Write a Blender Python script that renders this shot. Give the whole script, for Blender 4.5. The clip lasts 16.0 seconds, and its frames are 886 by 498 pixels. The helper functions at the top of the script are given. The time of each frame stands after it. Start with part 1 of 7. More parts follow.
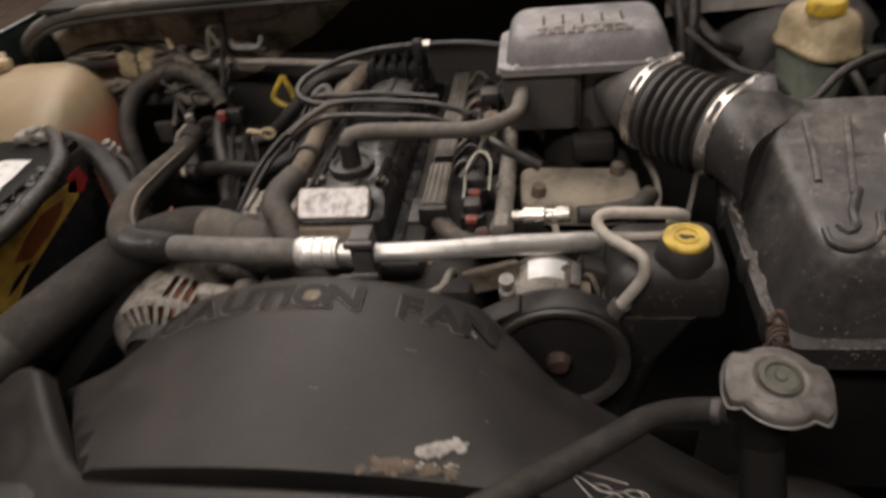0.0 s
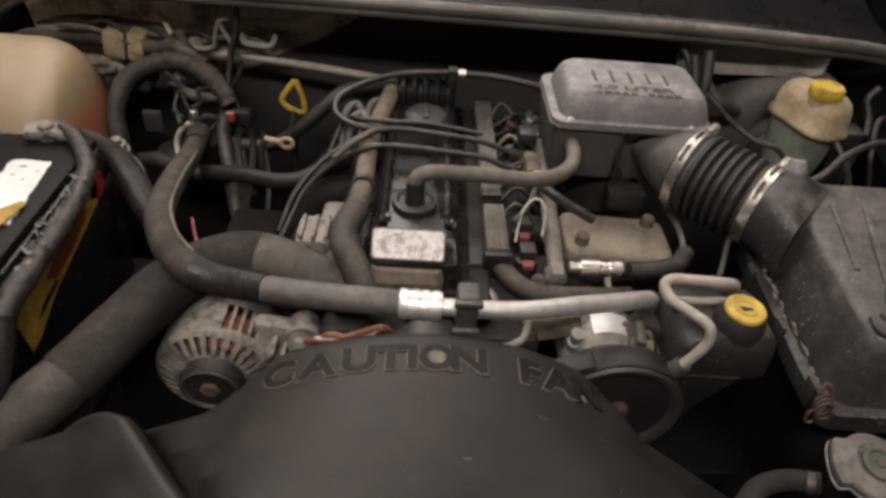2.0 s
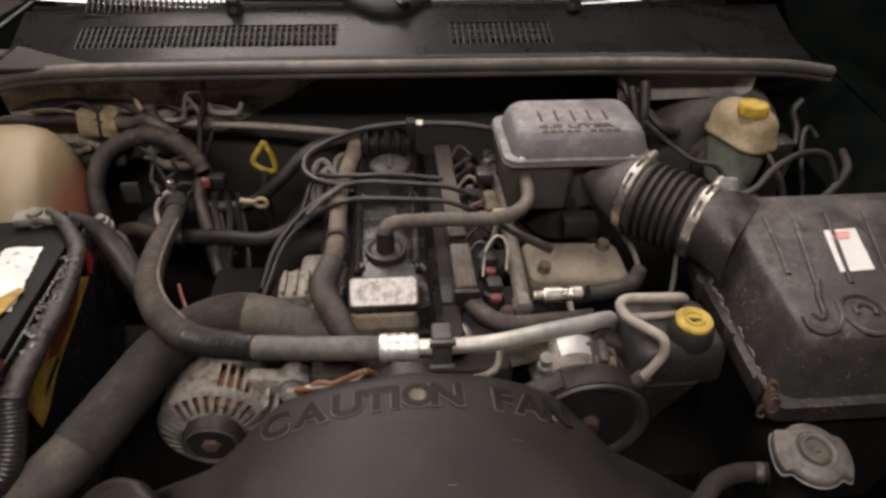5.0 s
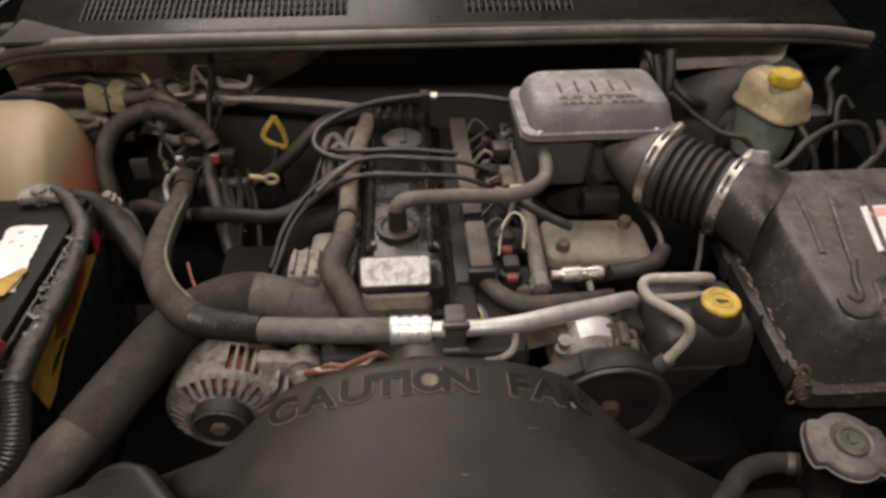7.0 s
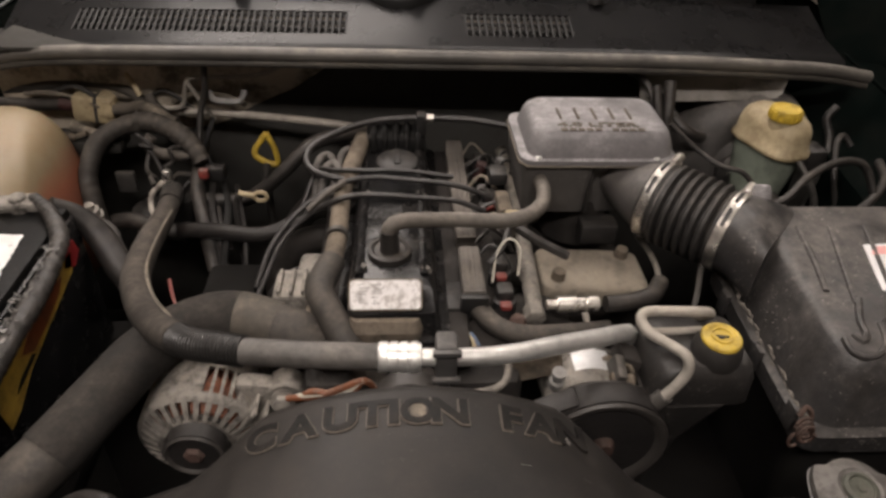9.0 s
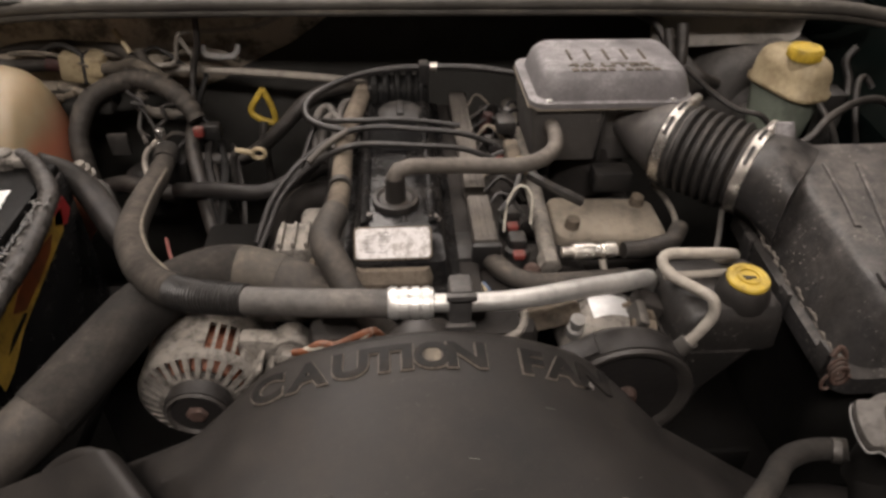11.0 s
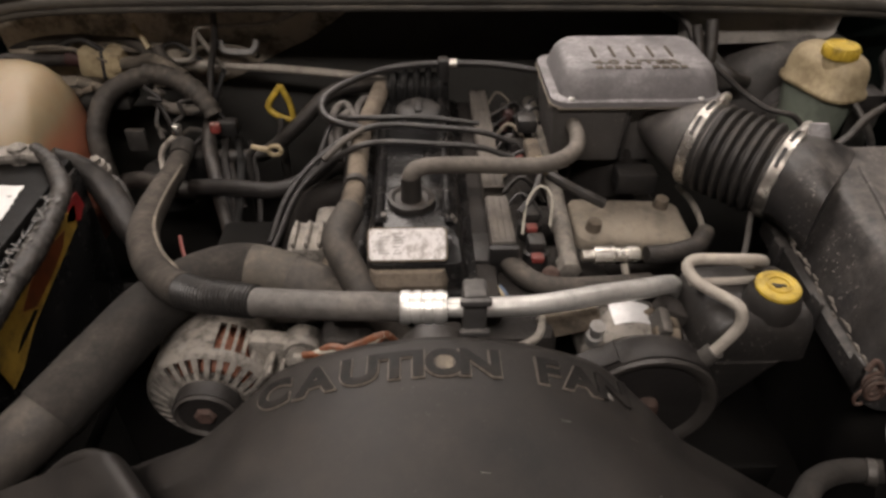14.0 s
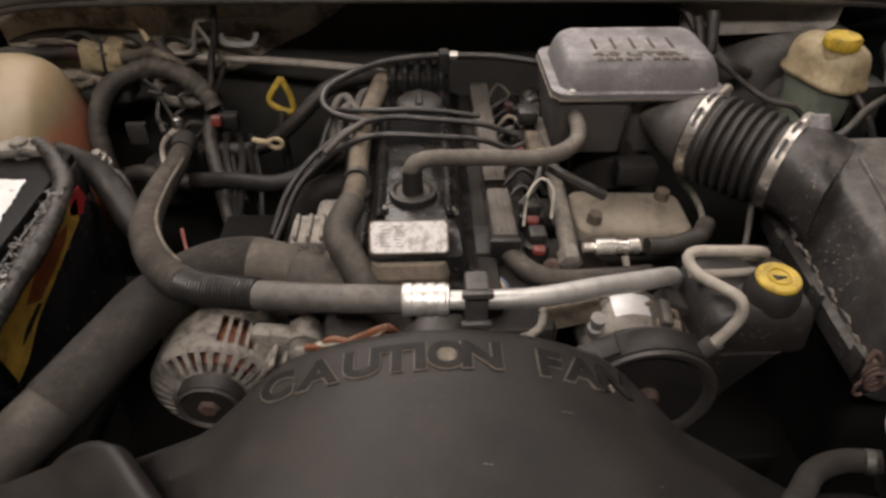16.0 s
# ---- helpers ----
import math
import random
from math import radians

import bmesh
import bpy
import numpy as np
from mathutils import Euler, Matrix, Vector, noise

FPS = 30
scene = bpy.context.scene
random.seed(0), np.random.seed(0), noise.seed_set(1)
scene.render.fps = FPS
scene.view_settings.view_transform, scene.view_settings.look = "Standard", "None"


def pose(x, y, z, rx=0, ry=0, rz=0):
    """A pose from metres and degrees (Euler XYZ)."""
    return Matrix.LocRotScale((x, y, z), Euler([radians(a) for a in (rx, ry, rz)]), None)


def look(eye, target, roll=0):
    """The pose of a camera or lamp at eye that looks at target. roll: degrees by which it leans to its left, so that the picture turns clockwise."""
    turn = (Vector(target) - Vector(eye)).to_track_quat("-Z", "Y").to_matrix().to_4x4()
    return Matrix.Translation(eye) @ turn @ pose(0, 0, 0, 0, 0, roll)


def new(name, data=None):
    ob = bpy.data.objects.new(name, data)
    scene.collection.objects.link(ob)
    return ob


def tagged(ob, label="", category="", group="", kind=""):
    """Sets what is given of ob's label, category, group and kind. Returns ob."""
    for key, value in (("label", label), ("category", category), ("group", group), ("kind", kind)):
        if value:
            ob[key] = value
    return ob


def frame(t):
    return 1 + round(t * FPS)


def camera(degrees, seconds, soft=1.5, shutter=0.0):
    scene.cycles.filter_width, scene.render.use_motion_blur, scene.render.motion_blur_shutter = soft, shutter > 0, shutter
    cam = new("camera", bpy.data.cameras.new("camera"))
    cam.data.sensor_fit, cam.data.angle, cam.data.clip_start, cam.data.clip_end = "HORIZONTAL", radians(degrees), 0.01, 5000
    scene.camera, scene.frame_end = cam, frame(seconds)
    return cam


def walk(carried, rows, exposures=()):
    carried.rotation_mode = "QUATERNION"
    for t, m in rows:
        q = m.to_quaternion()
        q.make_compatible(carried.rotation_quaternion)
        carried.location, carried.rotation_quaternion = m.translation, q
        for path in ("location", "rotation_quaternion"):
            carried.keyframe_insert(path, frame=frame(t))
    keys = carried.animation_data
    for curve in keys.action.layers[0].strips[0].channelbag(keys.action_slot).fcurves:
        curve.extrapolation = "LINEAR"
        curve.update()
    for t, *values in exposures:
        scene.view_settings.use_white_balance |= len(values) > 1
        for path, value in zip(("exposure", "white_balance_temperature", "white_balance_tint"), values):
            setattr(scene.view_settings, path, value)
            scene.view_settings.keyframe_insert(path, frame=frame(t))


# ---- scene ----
cam = camera(67.2, 16.0, 2.9, 0.8)
PATH = [
    (0, (0.189, 0.027, 1.307), (-0.112, 1.614, 0.128), -7.3),
    (0.5, (0.094, 0.038, 1.318), (0.041, 1.683, 0.182), -3.8),
    (1, (-0.001, 0.054, 1.326), (0.034, 1.679, 0.161), -2.3),
    (1.5, (-0.024, 0.054, 1.347), (0.002, 1.683, 0.187), 3.2),
    (2, (-0.025, 0.048, 1.389), (0.068, 1.598, 0.13), 5.5),
    (2.5, (-0.036, 0.039, 1.427), (0.024, 1.651, 0.245), 2.9),
    (3, (-0.056, 0.02, 1.437), (-0.076, 1.665, 0.3), 1.5),
    (3.5, (-0.063, 0.011, 1.441), (-0.152, 1.623, 0.259), 0.1),
    (4, (-0.056, 0.011, 1.438), (-0.032, 1.613, 0.241), 1.0),
    (4.5, (-0.033, 0.013, 1.442), (0.072, 1.601, 0.231), 0.6),
    (4.7, (-0.022, 0.012, 1.445), (0.131, 1.604, 0.244), 1.1),
    (6.8, (-0.01, 0.033, 1.434), (0.101, 1.595, 0.19), -0.0),
    (7, (-0.01, 0.038, 1.429), (0.084, 1.589, 0.169), -0.2),
    (7.5, (-0.014, 0.048, 1.427), (0.072, 1.582, 0.147), -0.1),
    (8, (-0.011, 0.054, 1.426), (0.055, 1.594, 0.151), -0.6),
    (8.5, (-0.011, 0.056, 1.424), (0.056, 1.647, 0.214), -0.2),
    (9, (-0.014, 0.056, 1.41), (0.117, 1.656, 0.217), 2.5),
    (9.2, (-0.012, 0.058, 1.41), (0.103, 1.605, 0.148), 2.4),
    (11.3, (-0.028, 0.064, 1.355), (0.103, 1.637, 0.126), 1.1),
    (11.5, (-0.031, 0.068, 1.358), (0.101, 1.645, 0.135), 1.2),
    (12, (-0.018, 0.068, 1.35), (0.122, 1.662, 0.151), 0.0),
    (12.5, (-0.024, 0.074, 1.355), (0.127, 1.669, 0.157), 1.1),
    (13, (-0.017, 0.078, 1.353), (0.075, 1.66, 0.134), 0.4),
    (13.5, (-0.018, 0.08, 1.349), (0.04, 1.654, 0.116), 0.3),
    (14, (-0.015, 0.08, 1.349), (0.049, 1.647, 0.108), 0.5),
    (14.5, (-0.016, 0.081, 1.349), (0.03, 1.638, 0.094), -0.0),
    (15, (-0.016, 0.081, 1.35), (0.048, 1.637, 0.095), 0.4),
    (15.5, (-0.017, 0.08, 1.349), (0.033, 1.632, 0.088), 0.0),
    (16, (-0.016, 0.079, 1.351), (0.046, 1.63, 0.091), 0.3),
]
walk(cam, [(t, look(eye, target, roll)) for t, eye, target, roll in PATH],
     [(0.0, 0.06), (3.5, 0.07), (4.7, 0.05), (8.0, 0.12), (9.2, 0.12), (11.5, 0.21), (12.5, 0.14), (16.0, 0.08)])

# ---- world and lights ----
world = bpy.data.worlds.new("garage_air")
scene.world = world
world.use_nodes = True
world.node_tree.nodes["Background"].inputs[0].default_value = (0.9, 0.85, 0.78, 1)
world.node_tree.nodes["Background"].inputs[1].default_value = 0.03


def area_lamp(name, x, y, z, sx, sy, watts, colour):
    data = bpy.data.lights.new(name, "AREA")
    data.shape, data.size, data.size_y, data.energy, data.color = "RECTANGLE", sx, sy, watts, colour
    ob = new(name, data)
    ob.matrix_world = pose(x, y, z)
    return ob


WARM = (1.0, 0.893, 0.825)
# No lamp is in view; the front one is added as fill.
area_lamp("fill_light_front", -0.20, -0.55, 2.47, 1.3, 0.22, 30, WARM)
# Extra lamp added to lay a sheen on the shroud.
area_lamp("sheen_light_left", -0.75, 0.95, 2.47, 0.4, 0.9, 4.5, WARM)
area_lamp("tube_light_over", -0.05, 1.47, 2.47, 3.2, 0.34, 12, WARM)
area_lamp("tube_light_side", -0.55, 2.31, 2.47, 1.20, 0.82, 15.5, WARM)


# ---- materials ----
def noise_node(nt, scale, detail=5.0, rough=0.6):
    n = nt.nodes.new("ShaderNodeTexNoise")
    n.inputs["Scale"].default_value, n.inputs["Detail"].default_value, n.inputs["Roughness"].default_value = scale, detail, rough
    return n


def ramp_node(nt, src, a, b):
    r = nt.nodes.new("ShaderNodeMapRange")
    r.inputs[1].default_value, r.inputs[2].default_value = a, b
    nt.links.new(src, r.inputs[0])
    return r.outputs[0]


def mix_node(nt, fac, a, b, kind="MIX"):
    m = nt.nodes.new("ShaderNodeMix")
    m.data_type, m.blend_type = "RGBA", kind
    for sock, v in ((m.inputs[0], fac), (m.inputs[6], a), (m.inputs[7], b)):
        if isinstance(v, (int, float)):
            sock.default_value = v
        elif isinstance(v, tuple):
            sock.default_value = (*v, 1)
        else:
            nt.links.new(v, sock)
    return m.outputs[2]


def surface(name, base, rough=0.5, metal=0.0, dust=(0.20, 0.175, 0.15), dusty=0.3, grime=(0.02, 0.017, 0.014), grimy=0.3,
            scale=40.0, bump=0.15, coat=0.0, spec=0.5, vary=0.25, flecks=0.0):
    """A worn surface: base colour with grain, greasy patches and dust on the faces that look up."""
    m = bpy.data.materials.new(name)
    m.use_nodes = True
    nt = m.node_tree
    bsdf = nt.nodes["Principled BSDF"]
    geo = nt.nodes.new("ShaderNodeNewGeometry")
    co = nt.nodes.new("ShaderNodeTexCoord").outputs["Object"]
    fine, wide = noise_node(nt, scale * 6, 6), noise_node(nt, scale * 0.35, 4)
    blot = noise_node(nt, scale, 5, 0.7)
    for n in (fine, wide, blot):
        nt.links.new(co, n.inputs["Vector"])
    dark = tuple(c * (1 - vary) for c in base)
    light = tuple(min(1, c * (1 + vary)) for c in base)
    col = mix_node(nt, ramp_node(nt, wide.outputs[0], 0.3, 0.7), dark, light)
    g = nt.nodes.new("ShaderNodeMath")
    g.operation = "MULTIPLY"
    nt.links.new(ramp_node(nt, blot.outputs[0], 0.46, 0.62), g.inputs[0])
    g.inputs[1].default_value = grimy
    col = mix_node(nt, g.outputs[0], col, grime)
    sep = nt.nodes.new("ShaderNodeSeparateXYZ")
    nt.links.new(geo.outputs["Normal"], sep.inputs[0])
    up = ramp_node(nt, sep.outputs[2], 0.0, 0.95)
    d = nt.nodes.new("ShaderNodeMath")
    d.operation = "MULTIPLY"
    nt.links.new(up, d.inputs[0])
    patch = noise_node(nt, scale * 1.7, 8, 0.75)
    nt.links.new(co, patch.inputs["Vector"])
    grain = nt.nodes.new("ShaderNodeMath")
    grain.operation = "MULTIPLY"
    nt.links.new(ramp_node(nt, patch.outputs[0], 0.36, 0.66), grain.inputs[0])
    nt.links.new(ramp_node(nt, fine.outputs[0], 0.1, 0.75), grain.inputs[1])
    nt.links.new(grain.outputs[0], d.inputs[1])
    e = nt.nodes.new("ShaderNodeMath")
    e.operation, e.use_clamp = "MULTIPLY", True
    nt.links.new(d.outputs[0], e.inputs[0])
    w = nt.nodes.new("ShaderNodeMapRange")
    w.inputs[1].default_value, w.inputs[2].default_value = 0.36, 0.64
    w.inputs[3].default_value, w.inputs[4].default_value = dusty * 0.9, dusty * 4.6
    nt.links.new(wide.outputs[0], w.inputs[0])
    nt.links.new(w.outputs[0], e.inputs[1])
    col = mix_node(nt, e.outputs[0], col, dust)
    speck = noise_node(nt, 460, 3, 0.6)
    nt.links.new(co, speck.inputs["Vector"])
    sp = nt.nodes.new("ShaderNodeMath")
    sp.operation, sp.use_clamp = "MULTIPLY", True
    nt.links.new(ramp_node(nt, speck.outputs[0], 0.66, 0.74), sp.inputs[0])
    sp.inputs[1].default_value = min(0.35, dusty * 0.8)
    col = mix_node(nt, sp.outputs[0], col, tuple(min(1, c * 1.25) for c in dust))
    if flecks:
        dots, area = noise_node(nt, 240, 2, 0.55), noise_node(nt, 17, 3, 0.6)
        for n in (dots, area):
            nt.links.new(co, n.inputs["Vector"])
        fl = nt.nodes.new("ShaderNodeMath")
        fl.operation, fl.use_clamp = "MULTIPLY", True
        nt.links.new(ramp_node(nt, dots.outputs[0], 0.63, 0.70), fl.inputs[0])
        nt.links.new(ramp_node(nt, area.outputs[0], 0.48, 0.62), fl.inputs[1])
        fs = nt.nodes.new("ShaderNodeMath")
        fs.operation, fs.use_clamp = "MULTIPLY", True
        nt.links.new(fl.outputs[0], fs.inputs[0])
        fs.inputs[1].default_value = flecks
        col = mix_node(nt, fs.outputs[0], col, (0.36, 0.33, 0.30))
    nt.links.new(col, bsdf.inputs["Base Color"])
    r = nt.nodes.new("ShaderNodeMapRange")
    r.inputs[3].default_value, r.inputs[4].default_value = max(0.05, rough - 0.12), min(1, rough + 0.18)
    nt.links.new(blot.outputs[0], r.inputs[0])
    ra = nt.nodes.new("ShaderNodeMath")
    ra.operation, ra.use_clamp = "MULTIPLY_ADD", True
    nt.links.new(e.outputs[0], ra.inputs[0])
    ra.inputs[1].default_value = 0.45
    nt.links.new(r.outputs[0], ra.inputs[2])
    nt.links.new(ra.outputs[0], bsdf.inputs["Roughness"])
    if metal:
        me = nt.nodes.new("ShaderNodeMath")
        me.operation, me.use_clamp = "MULTIPLY_ADD", True
        nt.links.new(e.outputs[0], me.inputs[0])
        me.inputs[1].default_value, me.inputs[2].default_value = -metal, metal
        nt.links.new(me.outputs[0], bsdf.inputs["Metallic"])
    bsdf.inputs["Specular IOR Level"].default_value = spec
    bsdf.inputs["Coat Weight"].default_value = coat
    if bump:
        b = nt.nodes.new("ShaderNodeBump")
        b.inputs["Strength"].default_value, b.inputs["Distance"].default_value = bump, 0.002
        nt.links.new(fine.outputs[0], b.inputs["Height"])
        lump = nt.nodes.new("ShaderNodeBump")
        lump.inputs["Strength"].default_value, lump.inputs["Distance"].default_value = min(0.6, bump * 2.5), 0.004
        nt.links.new(blot.outputs[0], lump.inputs["Height"])
        nt.links.new(lump.outputs[0], b.inputs["Normal"])
        nt.links.new(b.outputs[0], bsdf.inputs["Normal"])
    return m


PLASTIC = surface("dusty_black_plastic", (0.015, 0.0145, 0.0145), 0.42, dusty=0.12, grimy=0.2)
SHROUD = surface("shroud_plastic", (0.0125, 0.0113, 0.0106), 0.44, dust=(0.066, 0.056, 0.048), dusty=0.14, grimy=0.35, scale=9, bump=0.07, vary=0.50, spec=0.34, flecks=0.05)
GLOSS = surface("glossy_black_plastic", (0.011, 0.011, 0.0115), 0.22, dusty=0.05, grimy=0.1, bump=0.05, spec=0.38, scale=30, flecks=0.2)
ENAMEL = surface("greasy_black_enamel", (0.007, 0.007, 0.0075), 0.22, dust=(0.13, 0.112, 0.095), dusty=0.025, grimy=0.3, bump=0.22, spec=0.40, scale=20, flecks=0.25)
COWL = surface("cowl_plastic", (0.010, 0.010, 0.0105), 0.25, dusty=0.012, grimy=0.03, scale=9, bump=0.0, spec=0.16)
RUBBER = surface("dusty_rubber", (0.017, 0.0155, 0.0145), 0.42, dust=(0.15, 0.128, 0.108), dusty=0.22, grimy=0.45, bump=0.22, scale=34)
ACSLEEVE = surface("dusty_foam_sleeve", (0.034, 0.030, 0.026), 0.8, dust=(0.135, 0.115, 0.096), dusty=0.30, bump=0.25, spec=0.25, scale=26)
SLEEVE = surface("foam_sleeve", (0.020, 0.0185, 0.017), 0.85, dust=(0.085, 0.073, 0.062), dusty=0.22, bump=0.2, spec=0.25, scale=30)
PALEHOSE = surface("grey_hose", (0.082, 0.076, 0.070), 0.50, dust=(0.21, 0.19, 0.17), dusty=0.33, grimy=0.4)
SEAL = surface("seal_rubber", (0.088, 0.082, 0.074), 0.42, dust=(0.25, 0.228, 0.195), dusty=0.5, grimy=0.2, bump=0.08, scale=16)
ALU = surface("bright_aluminium", (0.82, 0.80, 0.77), 0.40, 0.8, dust=(0.5, 0.46, 0.4), dusty=0.10, grimy=0.2, bump=0.1)
CAST = surface("cast_aluminium", (0.27, 0.25, 0.225), 0.6, 0.45, dust=(0.27, 0.24, 0.20), dusty=0.35, grimy=0.75, scale=75, bump=0.4)
DUSTALU = surface("dusty_aluminium", (0.135, 0.109, 0.082), 0.75, 0.15, dust=(0.175, 0.143, 0.107), dusty=0.45, grimy=0.65, scale=55, bump=0.4)
STEEL = surface("clamp_steel", (0.78, 0.75, 0.70), 0.26, 0.95, dust=(0.26, 0.20, 0.13), dusty=0.16, grime=(0.10, 0.06, 0.035), grimy=0.55, scale=30)
DARKSTEEL = surface("dark_steel", (0.09, 0.085, 0.08), 0.45, 0.6, dusty=0.25, grimy=0.5)
LINE = surface("painted_steel_line", (0.36, 0.33, 0.29), 0.5, 0.2, dust=(0.42, 0.38, 0.32), dusty=0.5, grimy=0.3)
YELLOW = surface("yellow_plastic", (0.56, 0.39, 0.045), 0.42, dust=(0.5, 0.40, 0.16), dusty=0.3, grime=(0.10, 0.065, 0.02), grimy=0.5, scale=60)
BOTTLE = surface("yellowed_plastic", (0.225, 0.175, 0.105), 0.38, dust=(0.26, 0.205, 0.135), dusty=0.25, grime=(0.20, 0.125, 0.06), grimy=0.45, scale=14, bump=0.06, vary=0.22)
GREENISH = surface("clouded_green_plastic", (0.19, 0.215, 0.175), 0.35, dust=(0.36, 0.33, 0.27), dusty=0.3, grimy=0.3, scale=25)
CREAM = surface("cream_plastic", (0.40, 0.325, 0.20), 0.5, dust=(0.30, 0.25, 0.165), dusty=0.4, grime=(0.14, 0.095, 0.045), grimy=0.55)
# Up-facing dust is pale enough to paint in the overhead sheen as well.
LIDGREY = surface("grey_lid_plastic", (0.15, 0.143, 0.144), 0.40, dust=(0.42, 0.398, 0.405), dusty=0.40, grimy=0.12, scale=55, bump=0.03, vary=0.08)
BOXGREY = surface("dark_grey_plastic", (0.020, 0.0185, 0.0175), 0.45, dust=(0.095, 0.08, 0.07), dusty=0.2, grimy=0.3, scale=20, flecks=0.3)
DUCT = surface("dusty_duct_plastic", (0.062, 0.058, 0.055), 0.45, dust=(0.24, 0.216, 0.195), dusty=0.30, grimy=0.25, scale=20, bump=0.08, flecks=0.2)
FLAKEWHITE = surface("chalky_white_scuff", (0.34, 0.32, 0.30), 0.9, dust=(0.36, 0.33, 0.30), dusty=0.3, grime=(0.11, 0.09, 0.075), grimy=0.6, scale=150, bump=0.5)
FLAKEBROWN = surface("crumbly_brown_scuff", (0.115, 0.088, 0.066), 0.95, dust=(0.16, 0.125, 0.095), dusty=0.3, grimy=0.5, scale=150, bump=0.6)
SCUFF = surface("scuffed_edge", (0.115, 0.102, 0.088), 0.8, dust=(0.20, 0.18, 0.155), dusty=0.4, grimy=0.6, scale=60, bump=0.4)
AIRBOX = surface("air_box_plastic", (0.026, 0.025, 0.025), 0.36, dust=(0.20, 0.18, 0.163), dusty=0.27, grimy=0.4, scale=24, bump=0.18, flecks=0.7)
PAPER = surface("label_paper", (0.70, 0.68, 0.67), 0.5, dust=(0.42, 0.37, 0.32), dusty=0.12, grime=(0.26, 0.23, 0.21), grimy=0.75, scale=90, bump=0.02, vary=0.06)
# White diffuse base stands in for the lamp mirrored in the foil.
FOIL = surface("whitened_label_foil", (0.86, 0.86, 0.85), 0.32, 0.25, dusty=0.02, grimy=0.10, bump=0.25, scale=18)
GOLD = surface("label_gold", (0.42, 0.27, 0.05), 0.3, 0.1, dusty=0.05, grimy=0.45, bump=0.02)
ORANGE = surface("label_orange", (0.16, 0.045, 0.016), 0.35, dusty=0.08, grimy=0.4, bump=0.02)
LABELRED = surface("label_red", (0.34, 0.022, 0.024), 0.35, dusty=0.05, grimy=0.3, bump=0.02)
INK = surface("print_ink", (0.030, 0.028, 0.028), 0.6, dusty=0.02, bump=0.0)
RED = surface("red_plastic", (0.24, 0.045, 0.038), 0.45, dusty=0.3, grimy=0.5)
COPPER = surface("copper_winding", (0.19, 0.065, 0.032), 0.5, 0.2, dusty=0.0, grimy=0.5, scale=120)
HARNESS = surface("corrugated_loom", (0.018, 0.017, 0.016), 0.38, dust=(0.14, 0.125, 0.11), dusty=0.2, grimy=0.2)
WIREGREY = surface("ignition_wire", (0.018, 0.017, 0.017), 0.34, dust=(0.19, 0.17, 0.155), dusty=0.12)
WIREWHITE = surface("pale_wire", (0.55, 0.52, 0.44), 0.5, dusty=0.3)
WIREORANGE = surface("orange_wire", (0.20, 0.065, 0.025), 0.5, dusty=0.3, grimy=0.5)
BLOCK = surface("greasy_cast_iron", (0.022, 0.019, 0.017), 0.7, 0.2, dust=(0.07, 0.058, 0.048), dusty=0.15, grimy=0.5, bump=0.6)
FIREWALL = surface("firewall_paint", (0.036, 0.035, 0.032), 0.7, dust=(0.12, 0.105, 0.085), dusty=0.06, grimy=0.4, scale=12, spec=0.25)
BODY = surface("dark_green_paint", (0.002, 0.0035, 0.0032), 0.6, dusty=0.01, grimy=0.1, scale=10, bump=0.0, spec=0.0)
# Pale tone that paints the gloss line on the left wing's top edge.
EDGE = surface("edge_highlight_paint", (0.30, 0.31, 0.32), 0.35, 0.3, dusty=0.2, grimy=0.4)
WOOD = surface("old_timber", (0.034, 0.018, 0.010), 0.8, dusty=0.03, grimy=0.6, scale=9, bump=0.3)
CONCRETE = surface("concrete_floor", (0.16, 0.15, 0.14), 0.85, dusty=0.05, grimy=0.4, scale=2, bump=0.2)
WALL = surface("garage_wall", (0.34, 0.30, 0.265), 0.9, dusty=0.0, grimy=0.25, scale=2, bump=0.1)
CEIL = surface("ceiling_board", (0.62, 0.60, 0.57), 0.9, dusty=0.0, grimy=0.1, scale=2, bump=0.05)
BLUE = surface("blue_plastic", (0.02, 0.06, 0.30), 0.4, dusty=0.2, grimy=0.3)
WINDSCREEN = bpy.data.materials.new("windscreen_glass")
WINDSCREEN.use_nodes = True
for key, value in (("Base Color", (0.010, 0.012, 0.012, 1)), ("Roughness", 0.03), ("IOR", 1.9), ("Coat Weight", 1.0), ("Coat IOR", 2.0), ("Coat Roughness", 0.02)):
    WINDSCREEN.node_tree.nodes["Principled BSDF"].inputs[key].default_value = value
STEELCAP = surface("cap_steel", (0.15, 0.14, 0.13), 0.48, 0.5, dust=(0.15, 0.136, 0.122), dusty=0.30, grimy=0.45, scale=80, bump=0.2)
PALERUB = surface("brown_dusty_rubber", (0.029, 0.0255, 0.022), 0.62, dust=(0.15, 0.128, 0.105), dusty=0.32, grimy=0.3, scale=22)
TANRUB = surface("tan_dusty_rubber", (0.046, 0.040, 0.032), 0.65, dust=(0.17, 0.145, 0.115), dusty=0.35, grimy=0.3, scale=26, bump=0.25)
CORRUGATED = surface("clean_corrugated_sleeve", (0.013, 0.0125, 0.012), 0.36, dust=(0.07, 0.06, 0.052), dusty=0.10, grimy=0.2, bump=0.1)
BANDED = surface("tan_rubber_band", (0.085, 0.072, 0.055), 0.65, dust=(0.24, 0.205, 0.16), dusty=0.5, grimy=0.2)
BREATHER = surface("brown_rubber", (0.075, 0.066, 0.056), 0.55, dust=(0.21, 0.185, 0.16), dusty=0.4, grimy=0.15, scale=25)
